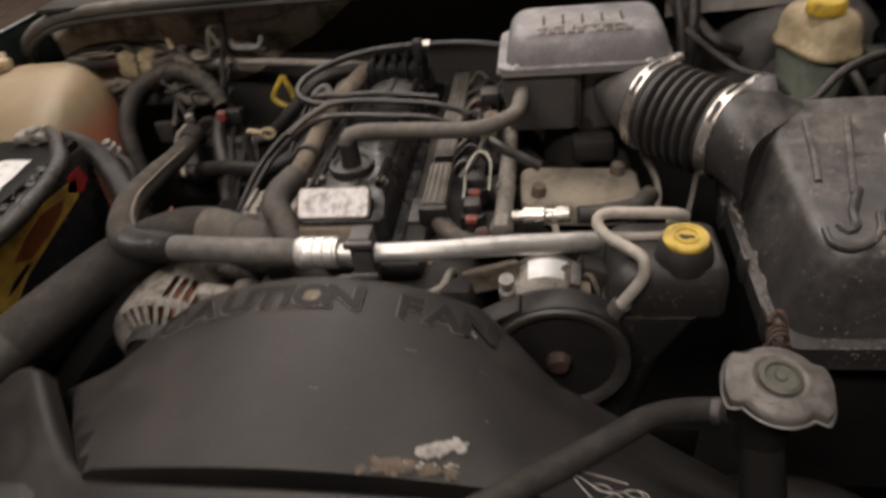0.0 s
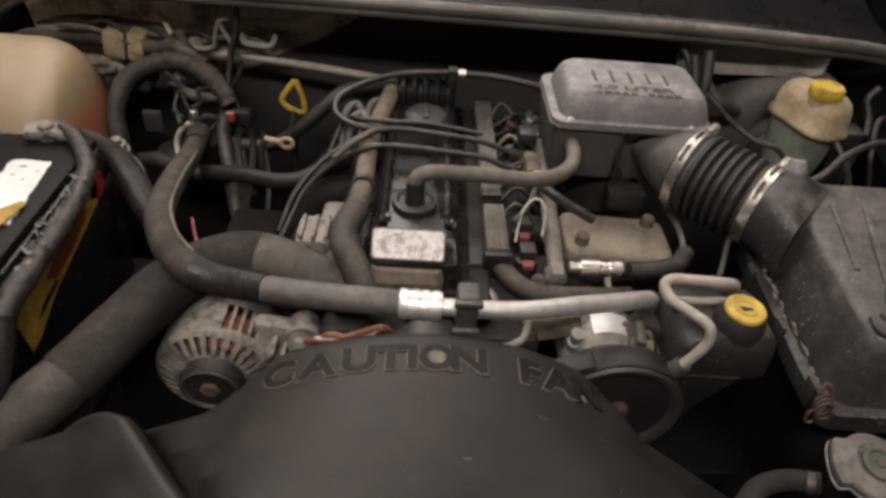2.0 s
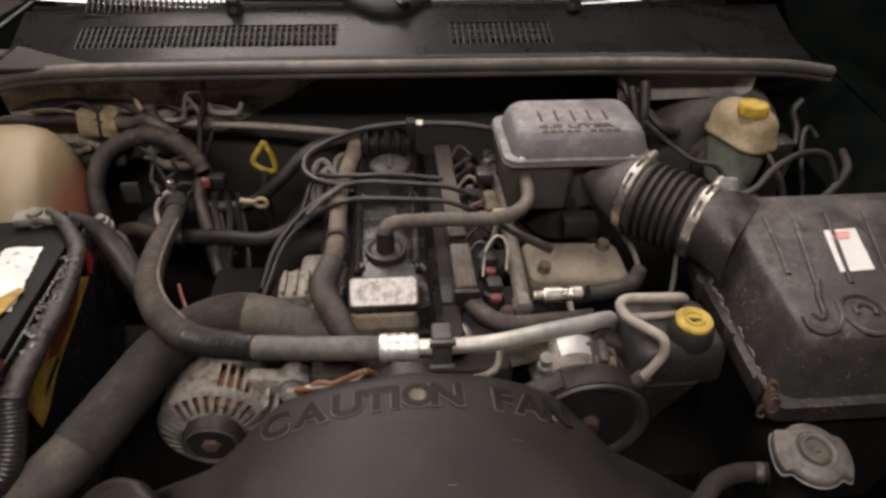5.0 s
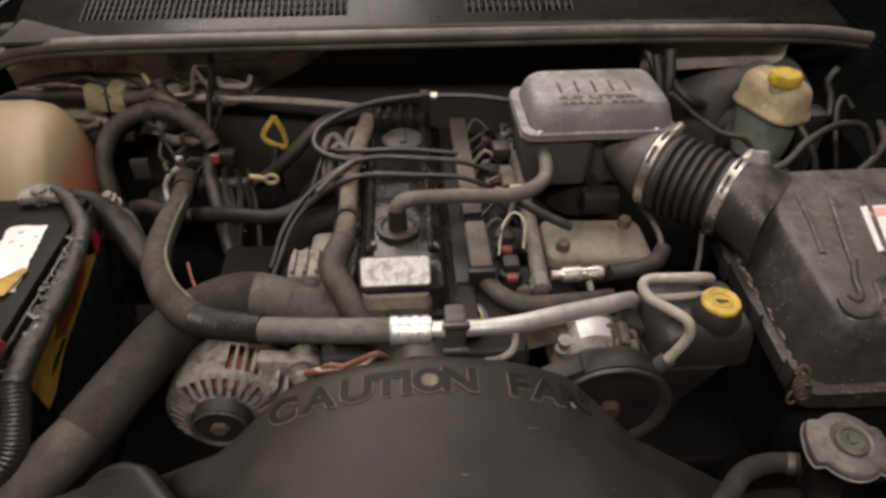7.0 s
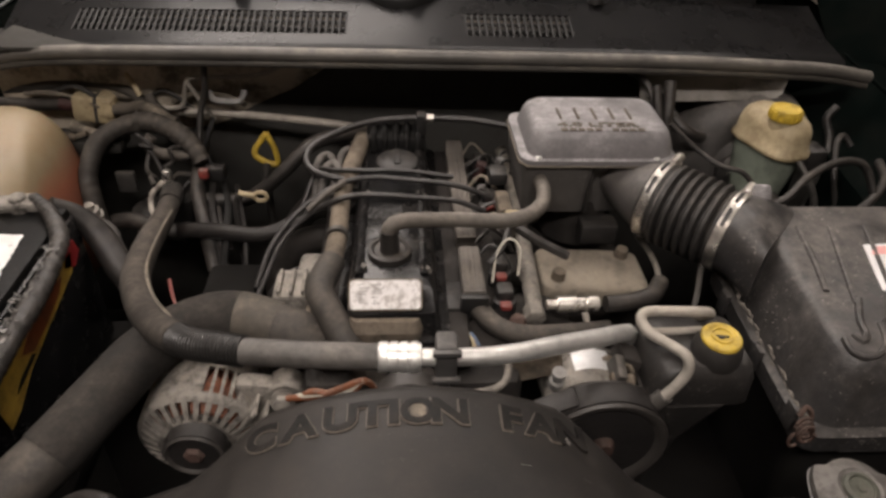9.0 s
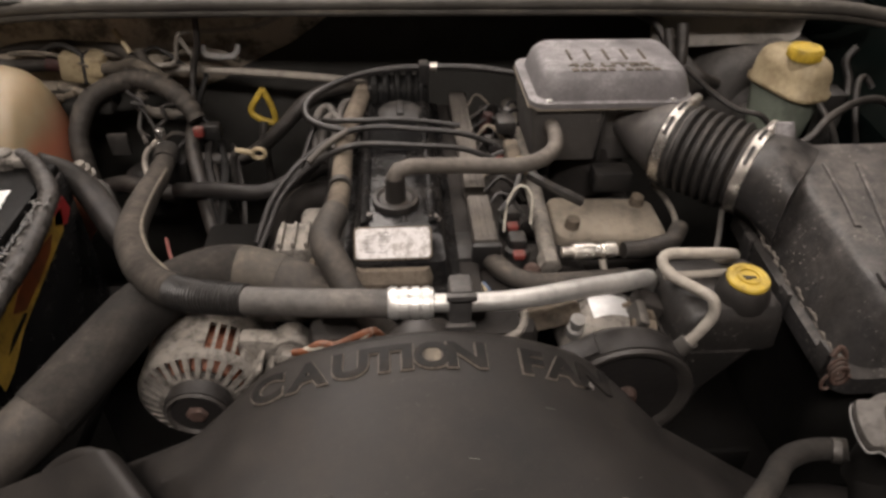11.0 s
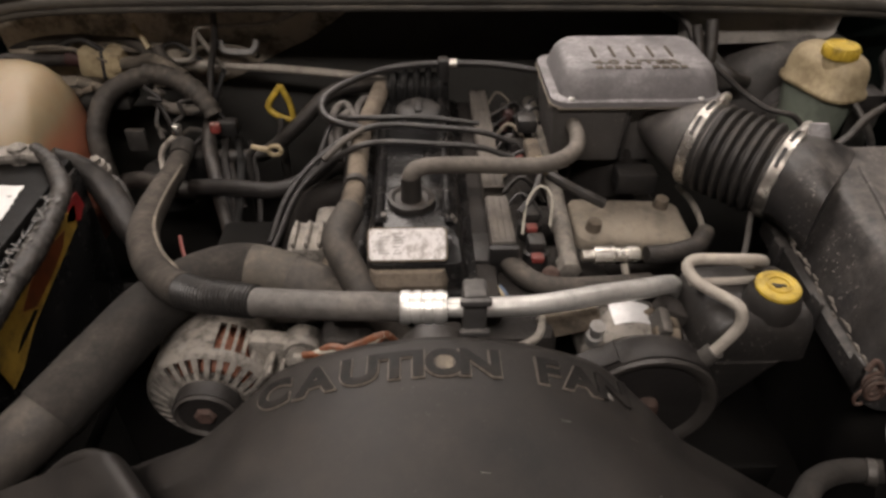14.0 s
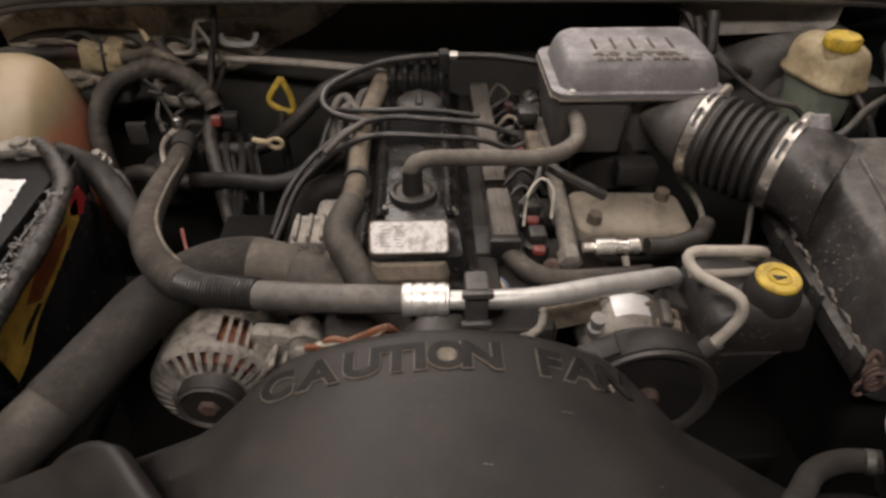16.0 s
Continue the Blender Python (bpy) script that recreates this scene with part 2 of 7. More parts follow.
PINK = surface("faded_red_print", (0.75, 0.38, 0.36), 0.6, dusty=0.05, bump=0)
TROUGH = surface("grey_trough_plastic", (0.105, 0.094, 0.083), 0.6, dust=(0.18, 0.16, 0.136), dusty=0.5, grimy=0.35)
LINEGREY = surface("dull_grey_metal", (0.22, 0.215, 0.21), 0.5, 0.5, dust=(0.28, 0.26, 0.235), dusty=0.4, grimy=0.35)
BELT = surface("belt_rubber", (0.018, 0.0165, 0.016), 0.40, dusty=0.04, grimy=0.2, spec=0.3)
LETTERBLACK = surface("dark_letter_plastic", (0.0085, 0.0078, 0.0075), 0.5, dust=(0.05, 0.043, 0.037), dusty=0.10, grimy=0.3, bump=0.08, spec=0.2)
LETTEREDGE = surface("dusty_letter_edge", (0.105, 0.089, 0.075), 0.7, dust=(0.17, 0.145, 0.12), dusty=0.35, grimy=0.7, scale=60, bump=0.1)
MAROON = surface("maroon_tape", (0.05, 0.018, 0.017), 0.6, dusty=0.2)
PULLEY = surface("pulley_black", (0.040, 0.036, 0.033), 0.45, dusty=0.05, grimy=0.4, spec=0.5)
# Pale loom dust, lightened further to offset the shade under the cowl.
LOOMDUST = surface("lightened_dusty_loom", (0.10, 0.086, 0.070), 0.75, dust=(0.36, 0.305, 0.235), dusty=0.45, grimy=0.5, scale=30, bump=0.5)
SILVER = surface("silver_sticker", (0.66, 0.66, 0.66), 0.45, 0.4, dusty=0.08, grimy=0.2, bump=0.05)
CRUST = surface("pale_corrosion", (0.40, 0.345, 0.265), 0.9, dust=(0.5, 0.45, 0.36), dusty=0.4, grime=(0.12, 0.08, 0.04), grimy=0.6, bump=0.6)
STICKER = surface("white_sticker", (0.80, 0.79, 0.79), 0.4, dusty=0.03, grimy=0.05, bump=0.0, vary=0.05)
# Matt near-black that puts the shade deep in the bay into the colour.
DEEP = surface("bay_shade_black", (0.010, 0.0095, 0.009), 0.9, dusty=0.0, grimy=0.1, bump=0.0, spec=0.05)
BELLOWS = surface("bellows_rubber", (0.017, 0.0158, 0.015), 0.5, dust=(0.14, 0.12, 0.098), dusty=0.22, grimy=0.2, scale=26, bump=0.1)
TANPRINT = surface("brown_recessed_print", (0.085, 0.068, 0.05), 0.7, dusty=0.1, bump=0.0)
DULLBLUE = surface("dusty_blue_wire", (0.06, 0.10, 0.17), 0.5, dusty=0.2)
CAPDISC = surface("dull_green_disc", (0.050, 0.054, 0.040), 0.5, dusty=0.12, grimy=0.5)
FLAKED = surface("flaking_black_loom", (0.020, 0.018, 0.0165), 0.40, dust=(0.13, 0.115, 0.098), dusty=0.12, grime=(0.13, 0.115, 0.10), grimy=0.25, scale=80, bump=0.4)
LATCH = surface("brown_rust", (0.060, 0.031, 0.022), 0.8, dusty=0.15, grimy=0.5, scale=90, bump=0.5)
SEALFOOT = surface("seal_foot_rubber", (0.045, 0.041, 0.035), 0.6, dust=(0.20, 0.175, 0.135), dusty=0.4, grimy=0.4, bump=0.15, scale=16)
CLIPGREY = surface("grey_clip_plastic", (0.055, 0.053, 0.052), 0.45, dust=(0.2, 0.185, 0.17), dusty=0.3)
PLATE = surface("dusty_cast_plate", (0.265, 0.23, 0.183), 0.75, 0.1, dust=(0.28, 0.24, 0.187), dusty=0.45, grimy=0.4, bump=0.3)
SHIELD = surface("dusty_heat_shield", (0.26, 0.245, 0.225), 0.7, 0.2, dust=(0.26, 0.24, 0.21), dusty=0.4, grimy=0.5, scale=20)
RUSTNUT = surface("pinkish_worn_nut", (0.115, 0.072, 0.060), 0.6, 0.3, dusty=0.15, grimy=0.4, scale=90, bump=0.3)
NUT = surface("dull_rusty_nut", (0.075, 0.044, 0.035), 0.7, 0.3, dusty=0.1, grimy=0.5, scale=90, bump=0.4)
# Same for the top label: the reflection is painted in as white.
LABELFOIL = surface("whitened_printed_foil", (0.84, 0.83, 0.80), 0.32, 0.2, dusty=0.03, grimy=0.10, bump=0.12, scale=18)
TRAYBLACK = surface("shiny_black_tray", (0.006, 0.006, 0.006), 0.45, dusty=0.006, grimy=0.2, bump=0.12, spec=0.12, flecks=0.05)
RAIL = surface("dusty_rail_metal", (0.20, 0.185, 0.165), 0.6, 0.3, dust=(0.32, 0.285, 0.24), dusty=0.5, grimy=0.5, scale=60, bump=0.4)
GRILLE = surface("grille_black", (0.008, 0.008, 0.008), 0.5, dusty=0.02, grimy=0.1, bump=0.0, spec=0.3)
# Dusty tan, with the base lightened to make up for shade below the seal.
TANWALL = surface("lightened_dusty_firewall", (0.46, 0.40, 0.32), 0.8, dust=(0.48, 0.42, 0.33), dusty=0.4, grimy=0.75, scale=18, bump=0.3)
GLOW = bpy.data.materials.new("lamp_diffuser")
GLOW.use_nodes = True
GLOW.node_tree.nodes["Principled BSDF"].inputs["Emission Color"].default_value = (*WARM, 1)
GLOW.node_tree.nodes["Principled BSDF"].inputs["Emission Strength"].default_value = 4.0


# ---- mesh helpers ----
def finish(bm, name, material, smooth=True, sharp=38):
    bmesh.ops.recalc_face_normals(bm, faces=bm.faces)
    for e in bm.edges:
        if len(e.link_faces) == 1 or e.calc_face_angle(0.0) > radians(sharp):
            e.smooth = False
    for f in bm.faces:
        f.smooth = smooth
    me = bpy.data.meshes.new(name)
    bm.to_mesh(me)
    bm.free()
    me.materials.append(material)
    return me


def part(name, bm, material, parent=None, label="", sharp=38, solid=0.0):
    """One mesh object under a thing or a part."""
    ob = new(name, finish(bm, name, material, True, sharp))
    if parent is not None:
        ob.parent = parent
    if solid:
        mod = ob.modifiers.new("thickness", "SOLIDIFY")
        mod.thickness, mod.offset = solid, -1
    if label:
        tagged(ob, label)
    return ob


def thing(name, label, category, group="", kind="", at=(0, 0, 0)):
    ob = new(name)
    ob.empty_display_size = 0.05
    return tagged(ob, label, category, group, kind)


def box(cx, cy, cz, sx, sy, sz, bevel=0.003, m=None, seg=2):
    bm = bmesh.new()
    bmesh.ops.create_cube(bm, size=1)
    bmesh.ops.scale(bm, vec=(sx, sy, sz), verts=bm.verts)
    if bevel:
        bmesh.ops.bevel(bm, geom=list(bm.edges), offset=min(bevel, 0.45 * min(sx, sy, sz)), segments=seg, affect="EDGES", profile=0.5)
    if m is not None:
        bmesh.ops.transform(bm, matrix=m, verts=bm.verts)
    bmesh.ops.translate(bm, vec=(cx, cy, cz), verts=bm.verts)
    return bm


def merge(*bms):
    out = bmesh.new()
    for b in bms:
        me = bpy.data.meshes.new("tmp")
        b.to_mesh(me)
        b.free()
        out.from_mesh(me)
        bpy.data.meshes.remove(me)
    return out


def rings_mesh(rings, closed=True, caps=True, skip=None):
    bm = bmesh.new()
    rows = [[bm.verts.new(p) for p in ring] for ring in rings]
    n = len(rows[0])
    for a in range(len(rows) - 1):
        for b in range(n if closed else n - 1):
            if skip and skip(a, b):
                continue
            bm.faces.new((rows[a][b], rows[a][(b + 1) % n], rows[a + 1][(b + 1) % n], rows[a + 1][b]))
    if caps and closed:
        bm.faces.new(rows[0])
        bm.faces.new(rows[-1])
    return bm


def axis_frame(d):
    d = Vector(d).normalized()
    side = d.cross(Vector((0, 0, 1)))
    side = side.normalized() if side.length > 1e-4 else Vector((1, 0, 0))
    return d, side, side.cross(d).normalized()


def lathe(at, axis, profile, n=32, caps=True, skip=None, turn=0.0):
    """Profile of (distance along the axis, radius) turned round the axis through at."""
    d, u, v = axis_frame(axis)
    at = Vector(at)
    rings = [[at + d * s + (u * math.cos(2 * math.pi * k / n + turn) + v * math.sin(2 * math.pi * k / n + turn)) * max(r, 1e-4) for k in range(n)] for s, r in profile]
    return rings_mesh(rings, True, caps, skip)


def spline(pts, step=0.006):
    pts = [Vector(p) for p in pts]
    if len(pts) == 2:
        n = max(2, int((pts[1] - pts[0]).length / step))
        return [pts[0].lerp(pts[1], i / n) for i in range(n + 1)]
    ext = [2 * pts[0] - pts[1], *pts, 2 * pts[-1] - pts[-2]]
    out = []
    for i in range(1, len(ext) - 2):
        p0, p1, p2, p3 = ext[i - 1 : i + 3]
        n = max(2, int((p2 - p1).length / step))
        for k in range(n):
            t = k / n
            out.append(0.5 * (2 * p1 + (p2 - p0) * t + (2 * p0 - 5 * p1 + 4 * p2 - p3) * t * t + (3 * p1 - p0 - 3 * p2 + p3) * t ** 3))
    out.append(pts[-1])
    return out


def tube(pts, r, n=12, step=0.006, flat=1.0, rib=0.0, pitch=0.006):
    """A hose or pipe through pts; r is a number or two or more radii spread along it; rib: depth of corrugations."""
    if rib:
        step = pitch / 4
    path = spline(pts, step)
    radii = [r] if isinstance(r, (int, float)) else list(r)
    prev = None
    rings, run = [], 0.0
    for i, p in enumerate(path):
        d = (path[min(i + 1, len(path) - 1)] - path[max(i - 1, 0)]).normalized()
        if prev is None:
            _, u, _ = axis_frame(d)
        else:
            u = (prev - d * prev.dot(d)).normalized()
        prev = u
        v = u.cross(d)
        if i:
            run += (p - path[i - 1]).length
        f = i / (len(path) - 1) * (len(radii) - 1)
        k = min(int(f), len(radii) - 2) if len(radii) > 1 else 0
        rr = radii[k] + (radii[k + 1] - radii[k]) * (f - k) if len(radii) > 1 else radii[0]
        if rib:
            rr += rib * (0.5 if (run % pitch) < pitch * 0.5 else -0.5)
        rings.append([p + (u * math.cos(2 * math.pi * j / n) + v * flat * math.sin(2 * math.pi * j / n)) * rr for j in range(n)])
    return rings_mesh(rings)


def rounded(cx, cy, hx, hy, z, corner, n=6, turn=0.0):
    """A rounded rectangle at height z, as a ring of points."""
    out = []
    for k, (sx, sy) in enumerate(((1, 1), (-1, 1), (-1, -1), (1, -1))):
        for j in range(n + 1):
            a = radians(90 * k + 90 * j / n)
            out.append((sx * (hx - corner) + corner * math.cos(a), sy * (hy - corner) + corner * math.sin(a)))
    c, s = math.cos(radians(turn)), math.sin(radians(turn))
    return [Vector((cx + x * c - y * s, cy + x * s + y * c, z)) for x, y in out]


def bolt(name, at, axis, r, h, material, parent):
    return part(name, merge(lathe(at, axis, [(0, r * 1.5), (h * 0.25, r * 1.5)], 16), lathe(at, axis, [(0, r), (h, r), (h * 1.05, r * 0.85)], 6)), material, parent)


def letters(text, size, depth, material, parent, m, name="lettering", bold=0.0):
    """Raised or printed characters in the built-in font, as a mesh."""
    cu = bpy.data.curves.new(name, "FONT")
    cu.body, cu.size, cu.extrude, cu.align_x, cu.align_y = text, size, depth, "CENTER", "CENTER"
    cu.offset = bold
    tmp = new("tmp", cu)
    me = bpy.data.meshes.new_from_object(tmp.evaluated_get(bpy.context.evaluated_depsgraph_get()))
    bpy.data.objects.remove(tmp)
    me.materials.clear()
    me.materials.append(material)
    ob = new(name, me)
    ob.matrix_basis = m
    ob.parent = parent
    return ob


# ---- the room ----
def room():
    tagged(part("floor", box(0, 0.9, -0.05, 6.2, 7.2, 0.1, 0), CONCRETE), "grey stained concrete garage floor", "floor", kind="structure")
    tagged(part("ceiling", box(0, 0.9, 2.6, 6.2, 7.2, 0.1, 0), CEIL), "off-white garage ceiling boards", "ceiling", kind="structure")
    for name, x, y, sx, sy in (("wall_north", 0, 4.45, 6.2, 0.1), ("wall_south", 0, -2.65, 6.2, 0.1), ("wall_east", 3.05, 0.9, 0.1, 7.0), ("wall_west", -3.05, 0.9, 0.1, 7.0)):
        tagged(part(name, box(x, y, 1.275, sx, sy, 2.55, 0), WALL), "brown-grey painted garage wall", "wall", kind="structure")
    # assumed fixtures for the unseen lamps
    for x, y, sx, sy in ((-0.75, 0.95, 0.5, 1.0), (-0.20, -0.55, 1.5, 0.36), (-0.05, 1.47, 3.3, 0.44), (-0.55, 2.31, 1.30, 0.92)):
        t = thing("ceiling_light", "white fluorescent ceiling light, unseen and assumed, switched on", "ceiling light", "garage lights")
        part("housing", box(x, y, 2.535, sx, sy, 0.03, 0.005), CEIL, t)
        part("diffuser", box(x, y, 2.508, sx - 0.1, sy - 0.1, 0.02, 0.004), GLOW, t)
    bench = thing("workbench", "old brown wooden workbench with bare boards", "workbench")
    for k in range(5):
        part("board", box(-1.35 - 0.15 * k, 1.9, 0.80 + random.uniform(0, 0.01), 0.14, 2.4, 0.035, 0.004), WOOD, bench)
    for x, y in ((-1.4, 0.8), (-1.9, 0.8), (-1.4, 3.0), (-1.9, 3.0)):
        part("leg", box(x, y, 0.39, 0.08, 0.08, 0.78, 0.004), WOOD, bench)
    part("upright", box(-2.02, 1.9, 1.0, 0.03, 2.4, 0.4, 0.004), WOOD, bench)
    for x, y, turn in ((-1.55, 1.75, 14), (-1.72, 2.1, 6)):
        tagged(part("timber_offcut", box(x, y, 0.865, 0.09, 0.9, 0.045, 0.004, pose(0, 0, 0, 0, 0, turn)), WOOD), "rough brown timber offcut lying on the workbench", "timber", "offcuts")
    jug = thing("blue_jug", "blue plastic jug standing on the workbench", "jug")
    part("body", rings_mesh([rounded(-1.45, 2.75, w, w * 0.8, z, 0.03) for z, w in ((0.825, 0.085), (0.83, 0.09), (1.02, 0.09), (1.06, 0.06), (1.075, 0.035))]), BLUE, jug)
    part("cap", lathe((-1.45, 2.75, 1.07), (0, 0, 1), [(0, 0.026), (0.03, 0.026)], 20), PLASTIC, jug)


room()


# ---- the vehicle's body round the engine bay ----
car = thing("car", "dark green vehicle with its engine bay open, dusty inside", "car")


def cowl_height(x, v):
    """Top of the cowl at x, v from its front lip (0) to its rear edge (1)."""
    return 1.068 + 0.045 * v - 0.055 * (x / 0.62) ** 2 * 0.5


def cowl_y(x, v):
    return 0.988 + 0.145 * v + (0.06 + 0.032 * max(0.0, min(1.0, v / 0.25))) * (x / 0.62) ** 2 * (1 - 0.2 * v)


def glass_z(x, y):
    """Height of the windscreen over its foot."""
    return 1.10 + (y - 1.125 - 0.10 * (x / 0.68) ** 2) * 0.6056


def body():
    part("firewall", box(0, 1.125, 0.735, 1.30, 0.03, 0.61, 0.004), FIREWALL, car)
    part("cowl_tray", box(0, 1.10, 1.030, 1.24, 0.05, 0.012, 0.003), FIREWALL, car)
    # cowl panel with two openings for the air intake
    xs = [-0.612, -0.59, -0.565, -0.53] + [-0.50 + 0.41 * k / 20 for k in range(21)] + [-0.04, 0, 0.04] + [0.087 + 0.163 * k / 8 for k in range(9)] + [0.31, 0.38, 0.45, 0.52, 0.58, 0.63, 0.68, 0.71]
    vs = [-0.06, 0.0, 0.10, 0.24, 0.60, 0.8, 0.92, 1.0]
    rings = [[Vector((x, cowl_y(x, v), cowl_height(x, v) - (0.012 if v < 0 else 0.0) - (0.012 if v == 1.0 else 0.0))) for x in xs] for v in vs]
    hole = lambda a, b: a == 3 and ((-0.501 < xs[b] and xs[b + 1] < -0.089) or (0.086 < xs[b] and xs[b + 1] < 0.251))
    cowl = part("cowl_panel", rings_mesh(rings, False, False, hole), COWL, car, "glossy black plastic cowl panel with slotted air grilles", sharp=75, solid=0.004)
    part("rear_strip", tube([(0.1 * k, cowl_y(0.1 * k, 1.02), cowl_height(0.1 * k, 1.0) - 0.006) for k in range(-6, 7)], 0.0065, 8, 0.03), GRILLE, cowl, "black rubber strip at the foot of the windscreen")
    shape = finish(box(0, 0, 0, 0.0042, 0.055, 0.008, 0.001), "slat", GRILLE)
    for a, b, n in ((-0.50, -0.09, 42), (0.087, 0.25, 16)):
        for k in range(n + 1):
            x = a + (b - a) * k / n
            v = 0.42
            ob = new("slat", shape)
            ob.matrix_basis = pose(x, cowl_y(x, v), cowl_height(x, v) - 0.004, 17.5)
            ob.parent = cowl
        for j in range(4):
            v = 0.26 + 0.32 * j / 3
            part("cross_bar", tube([(a + (b - a) * k / 6, cowl_y(a + (b - a) * k / 6, v), cowl_height(a + (b - a) * k / 6, v) - 0.005) for k in range(7)], 0.0028, 6), GRILLE, cowl)
    part("grille_shadow_tray", box(-0.1, 1.07, 1.052, 1.0, 0.11, 0.006, 0.001), FIREWALL, car)
    line = [(-0.688, 1.070, 0.972), (-0.668, 1.050, 0.992), (-0.635, 1.036, 1.016), (-0.590, 1.032, 1.034), (-0.500, 1.016, 1.048), (-0.337, 0.994, 1.058), (0.0, 0.976, 1.064), (0.344, 0.981, 1.060), (0.560, 0.994, 1.049), (0.640, 0.998, 1.043), (0.712, 1.004, 1.030)]
    low = [(x, y - 0.002, z - 0.0135) for x, y, z in line]
    seal = part("cowl_seal", tube(line, 0.0098, 12, 0.015), SEAL, car, "dusty rubber hood seal along the cowl")
    part("seal_foot", tube(low, 0.0052, 10, 0.015), SEALFOOT, seal)
    # windscreen, wiper arms
    # foot of the glass stands in for the glossy rear cowl panel
    glass = part("windscreen", rings_mesh([[Vector((0.68 * k / 6 - 0.0, y - 0.02 + 0.10 * (k / 6) ** 2, z)) for k in range(-6, 7)] for y, z in ((1.145, 1.100), (1.5, 1.315), (1.9, 1.55))], False, False), WINDSCREEN, car, "dark raked windscreen, its foot standing for the rear cowl, reflecting the lights", solid=0.005)
    rear = part("rear_cowl_grille", tube([(q, 1.099 + 0.10 * (q / 0.68) ** 2, glass_z(q, 1.099 + 0.10 * (q / 0.68) ** 2) + 0.003) for q in (-0.50, -0.38, -0.26)], 0.003, 6), GRILLE, car, "second row of grille slots at the foot of the glass")
    part("front_bar", tube([(q, 1.113 + 0.10 * (q / 0.68) ** 2, glass_z(q, 1.113 + 0.10 * (q / 0.68) ** 2) + 0.003) for q in (0.095, 0.18, 0.268)], 0.003, 6), GRILLE, rear)
    long_slat = finish(box(0, 0, 0, 0.0036, 0.058, 0.004, 0.001), "slat", GRILLE)
    for a, b, n in ((-0.50, -0.26, 24), (0.098, 0.266, 17)):
        for k in range(n + 1):
            x = a + (b - a) * k / n
            ob = new("slat", long_slat)
            y = (1.143 if x > 0 else 1.120) + 0.10 * (x / 0.68) ** 2
            ob.matrix_basis = pose(x, y, glass_z(x, y) + 0.003, 31.2) @ Matrix.Diagonal((1, 1 if x > 0 else 0.62, 1, 1))
            ob.parent = rear
        for j in range(4):
            part("cross_bar", tube([(q, 1.103 + (0.018 + 0.014 * j if a > 0 else 0.009 * j) + 0.10 * (q / 0.68) ** 2, glass_z(q, 1.103 + (0.018 + 0.014 * j if a > 0 else 0.009 * j) + 0.10 * (q / 0.68) ** 2) + 0.003) for q in [a + (b - a) * k / 4 for k in range(5)]], 0.0014, 6), GRILLE, rear)
    blade = part("wiper_arm", tube([(0.085, 1.215, 1.172), (0.20, 1.216, 1.172), (0.354, 1.216, 1.170), (0.47, 1.215, 1.166), (0.567, 1.212, 1.158), (0.70, 1.205, 1.15)], (0.026, 0.024, 0.022, 0.018, 0.014), 12, 0.02), GRILLE, car, "long black wiper arm resting on the glass")
    part("wiper_rod", tube([(0.354, 1.188, 1.146), (0.46, 1.180, 1.142), (0.567, 1.168, 1.134), (0.70, 1.165, 1.132)], 0.0035, 8), COWL, blade)
    cover = [(-0.30, 1.275), (-0.165, 1.197), (-0.09, 1.155), (-0.03, 1.126), (0.0, 1.118), (0.030, 1.120), (0.052, 1.138), (0.068, 1.165), (0.078, 1.20), (0.085, 1.275)]
    part("wiper_cover", rings_mesh([[Vector((0.0 + (x + 0.08) * f - 0.08, y + (1.2 - y) * (1 - f), glass_z(x, y + (1.2 - y) * (1 - f)) + h)) for x, y in cover] for f, h in ((1.0, 0.002), (1.0, 0.012), (0.96, 0.017))]), GRILLE, car, "black plastic cover over the wiper spindle")
    for x, dx in ((0.0, -0.42),):
        arm = part("wiper_arm", merge(rings_mesh([[Vector((x + w * c, 1.105 + d * q, 1.100 + h + 0.26 * d * q)) for c, q in ((-1.3, 0.5), (-1.0, 0.0), (-0.5, -0.5), (0.1, -0.55), (0.6, -0.1), (1.0, 0.6), (1.0, 1.0), (-1.3, 1.0))] for h, w, d in ((0, 0.062, 0.040), (0.012, 0.062, 0.040), (0.020, 0.055, 0.034), (0.023, 0.040, 0.026))]), tube([(x - 0.03, 1.13, 1.128), (x + dx * 0.4, 1.16, 1.150), (x + dx, 1.20, 1.175)], (0.017, 0.014, 0.007), 10, 0.02, 0.6)), GRILLE, car, "black plastic wiper arm cover")
        part("pivot_cap", lathe((x + 0.015, 1.098, 1.116), (0, -0.3, 1), [(0, 0.012), (0.010, 0.011), (0.013, 0.007)], 18), GLOSS, arm)
        part("cover_lip", tube([(x - 0.080, 1.118, 1.103), (x - 0.062, 1.098, 1.097), (x - 0.03, 1.080, 1.093), (x + 0.006, 1.078, 1.093), (x + 0.04, 1.097, 1.098), (x + 0.064, 1.125, 1.106)], 0.0028, 6), COWL, arm)
        part("wiper_blade", tube([(x + dx * 0.3, 1.17, 1.135), (x + dx, 1.225, 1.165), (x + dx * 1.6, 1.25, 1.175)], 0.006, 6, 0.03), PLASTIC, arm)
    for x in (-0.255, 0.300):
        part("washer_nozzle", merge(lathe((x, 1.125, 1.10), (0, 0, 1), [(0, 0.014), (0.014, 0.013), (0.02, 0.008)], 14), box(x, 1.118, 1.118, 0.02, 0.018, 0.012, 0.004)), PLASTIC, car)
